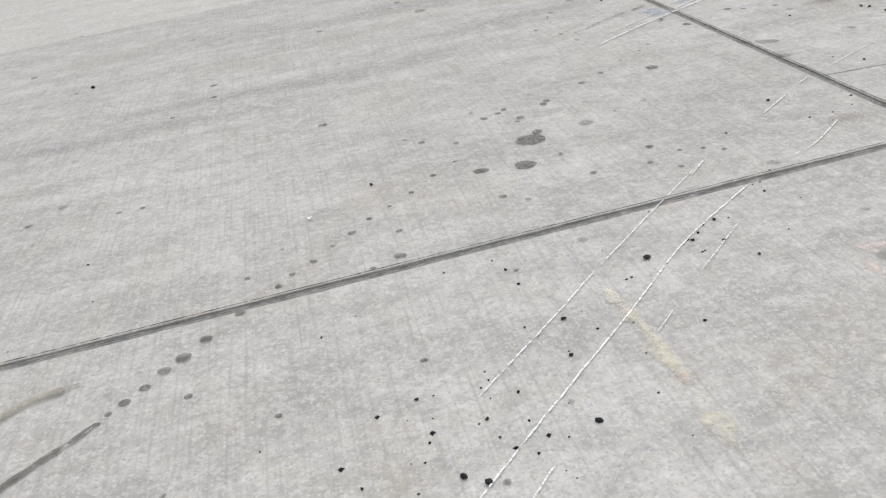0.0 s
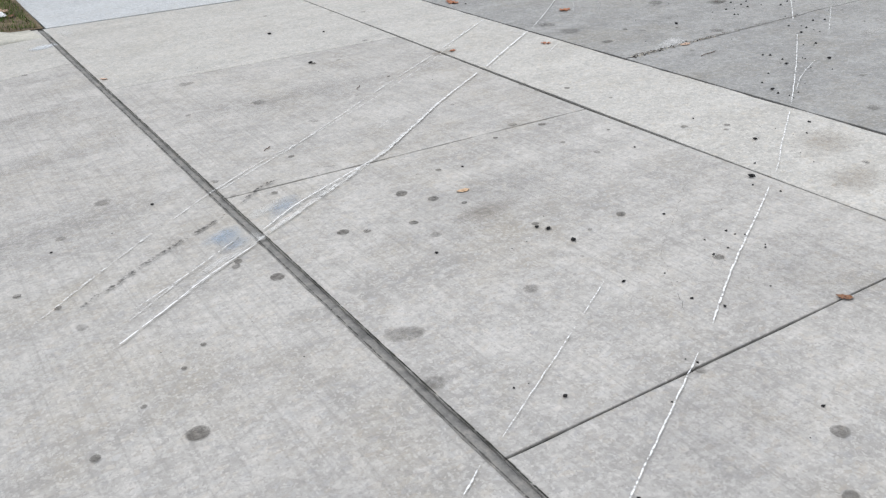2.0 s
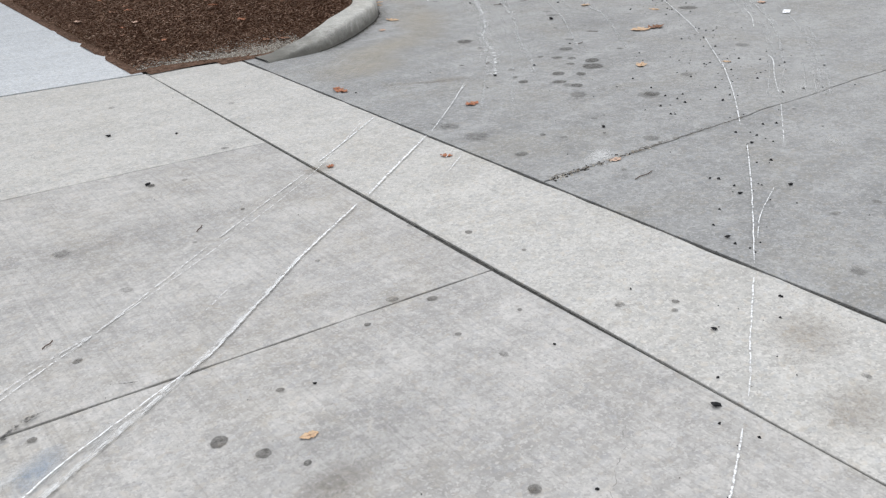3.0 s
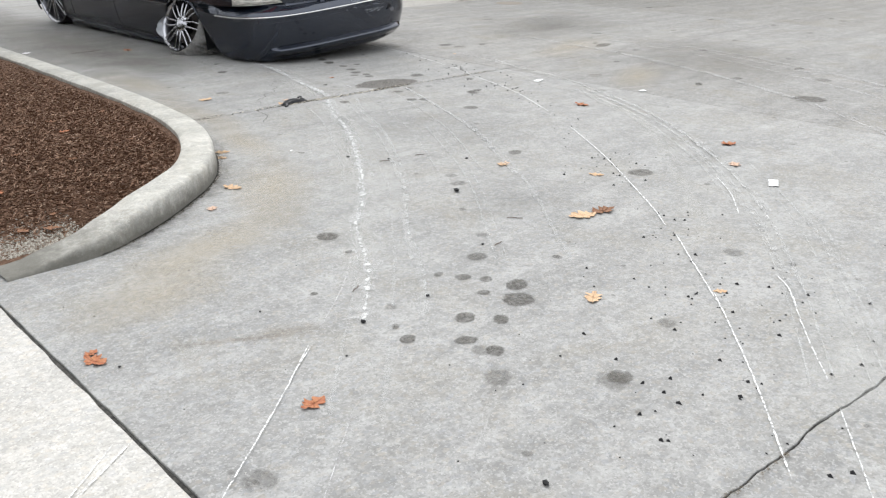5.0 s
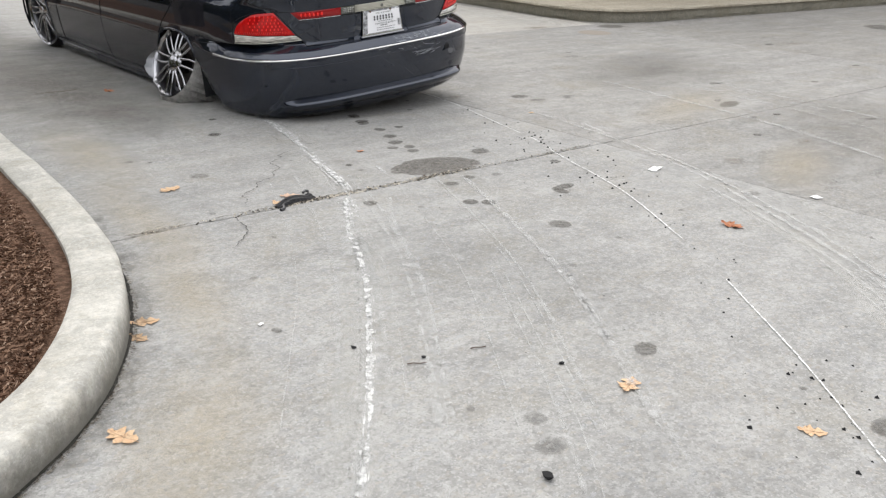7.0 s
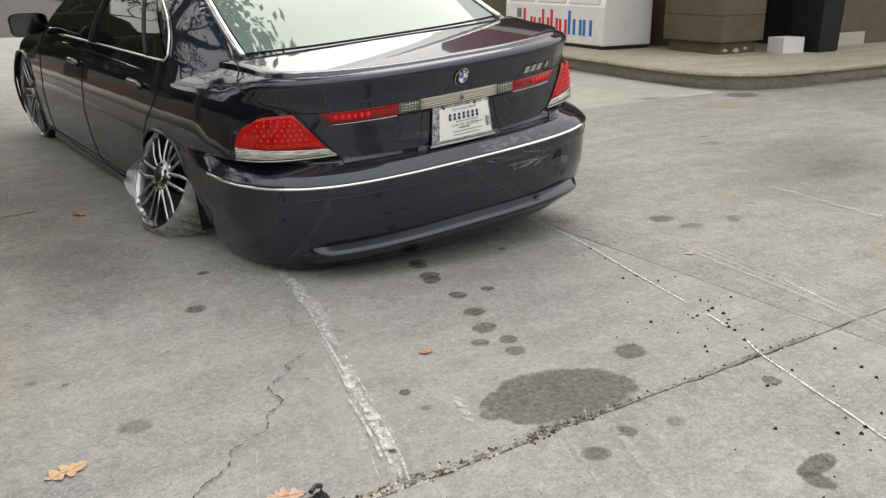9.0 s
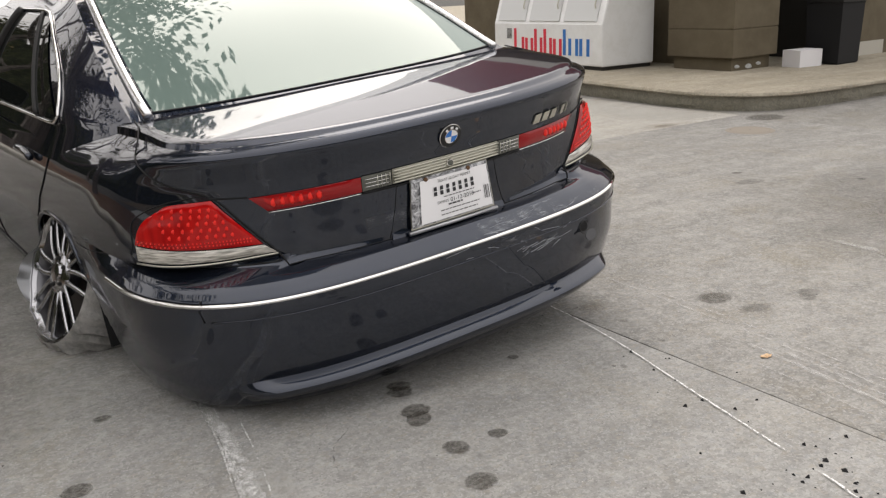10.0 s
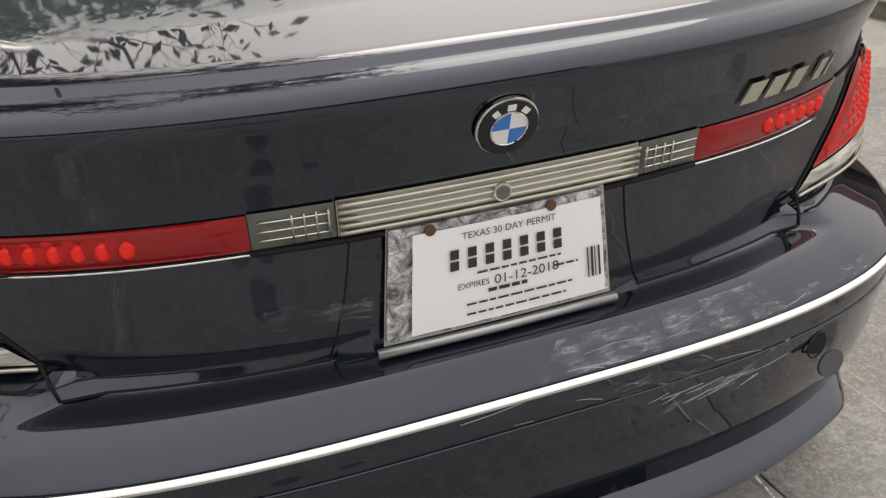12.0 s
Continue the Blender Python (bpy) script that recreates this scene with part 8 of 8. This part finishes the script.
# ---- street trees that the paintwork mirrors, and an unseen hedge added to darken reflections ----
m_bark = mat("grey_bark", (0.07, 0.058, 0.047), 0.95)
n = Nodes(m_bark)
n.color(n.ramp(n.noise(n.scaled(n.place(), 9, 9, 1.5), 3, 5), [(0.35, (0.035, 0.03, 0.025)), (0.65, (0.12, 0.10, 0.085))]))
m_foliage = island_mat("olive_foliage", [(0.0, (0.025, 0.038, 0.012)), (0.5, (0.051, 0.064, 0.019)), (0.85, (0.102, 0.085, 0.025)), (1.0, (0.170, 0.111, 0.034))], 0.7)


def tree(x, y, height, spread, leaves, seed, words, forks=4):
    rnd = random.Random(seed)
    t = thing("tree", words, "tree", Matrix.Translation((x, y, 0.05)), "street trees")
    b = bmesh.new()
    tips = []

    def limb(p, d, r, length, level):
        pts = [p]
        k = 5
        for i in range(k):
            d = (d + Vector((rnd.gauss(0, 0.16), rnd.gauss(0, 0.16), rnd.gauss(0.03, 0.10)))).normalized()
            pts.append(pts[-1] + d * length / k)
        rows = []
        for i, q in enumerate(pts):
            e = (pts[min(i + 1, k)] - pts[max(i - 1, 0)]).normalized()
            s = e.cross(Vector((0.3, 0.9, 0.2))).normalized()
            w = s.cross(e)
            rr = r * (1 - 0.55 * i / k)
            rows.append([q + s * rr * math.cos(a) + w * rr * math.sin(a) for a in (2 * math.pi * j / 6 for j in range(6))])
        grid_faces(b, rows, close=True)
        if level == 0 or length < (0.7 if forks == 4 else 0.3):
            tips.extend(pts[2:])
            return
        for j in range(rnd.choice((2, 3)) + (level == forks)):
            at = pts[rnd.randint(2, k)]
            out = Vector((rnd.gauss(0, 1), rnd.gauss(0, 1), rnd.gauss(0.25, 0.5))).normalized()
            limb(at, (d * 0.55 + out * 0.8).normalized(), r * 0.5, length * rnd.uniform(0.58, 0.8), level - 1)

    limb(Vector((0, 0, 0)), Vector((0, 0, 1)), height * 0.022, height * 0.36, forks)
    tips = [q for q in tips if q.z > height * 0.28]
    part("trunk", b, m_bark, t)
    vs, fs = [], []
    for _ in range(leaves):
        c = rnd.choice(tips) + Vector((rnd.gauss(0, 1), rnd.gauss(0, 1), rnd.gauss(0, 0.8))) * spread
        a, el, L = rnd.uniform(0, 6.28), rnd.uniform(-0.9, 0.9), rnd.uniform(0.05, 0.11)
        u = Vector((math.cos(a) * math.cos(el), math.sin(a) * math.cos(el), math.sin(el)))
        w = u.cross(Vector((rnd.uniform(-1, 1), rnd.uniform(-1, 1), 0.8))).normalized() * L * 0.42
        k = len(vs)
        vs += [c - u * L, c + w, c + u * L, c - w]
        fs.append((k, k + 1, k + 2, k + 3))
    me = bpy.data.meshes.new("crown")
    me.from_pydata([tuple(v) for v in vs], [], fs)
    me.materials.append(m_foliage)
    ob = new("crown", me)
    ob.parent = t
    return t


tree(5.1, 15.5, 10.5, 0.30, 15000, 4, "leafy street tree rising from the mulch bed")
tree(4.6, 26.0, 9.5, 0.15, 2500, 9, "nearly bare street tree rising from the mulch bed")
tree(-3.0, 17.0, 9.0, 0.30, 8000, 12, "leafy street tree on the grass verge")
tree(2.3, 24.0, 8.5, 0.22, 7000, 21, "thin-leaved street tree beyond the mulch bed")
tree(5.4, 19.4, 8.0, 0.12, 1500, 33, "nearly bare fine-twigged street tree rising from the mulch bed", 6)


def hedge(corners, height, words, seed):
    """Tall ragged shrub and tree belt closing the lot, added unseen to darken reflections."""
    pts = catmull(corners, 0.9)
    rows = []
    for i, q in enumerate(pts):
        d = (pts[min(i + 1, len(pts) - 1)] - pts[max(i - 1, 0)]).normalized()
        side = Vector((-d.y, d.x, 0))
        h = height * (1 + 0.35 * noise.noise((i * 0.31, seed, 0)) + 0.18 * noise.noise((i * 1.1, seed, 5)))
        row = []
        for k in range(11):
            t = k / 10
            bulge = 1.1 * math.sin(math.pi * min(1, t + 0.12)) * (1 + 0.9 * noise.noise((i * 0.8, k * 0.9, seed)))
            row.append(q + side * (bulge - 1.0) + Vector((0, 0, h * t - 0.02)))
        rows.append(row + [q - side * 2.5 + Vector((0, 0, h * 0.8)), q - side * 2.5])
    b = bmesh.new()
    grid_faces(b, rows)
    tagged(part("hedge", b, m_thicket, smooth=False), words, "hedge", kind="stuff")


m_thicket = mat("thicket_leaves", (0.03, 0.035, 0.014), 0.9, spec=0.1)
n = Nodes(m_thicket)
n.color(n.ramp(n.noise(n.place(), 2.5, 6, 0.75), [(0.35, (0.012, 0.014, 0.006)), (0.55, (0.04, 0.046, 0.018)), (0.7, (0.09, 0.085, 0.035))]))
n.bump(n.noise(n.place(), 9, 4, 0.7), 1.0, 0.2)
hedge([(11, 58), (4, 54), (-5, 50), (-12, 42), (-12, 30), (-11, 18), (-12, 6), (-14, -6), (-12, -20), (0, -30), (16, -34), (34, -34)], 8.0, "unseen olive-brown belt of shrubs and trees added to darken reflections", 3)
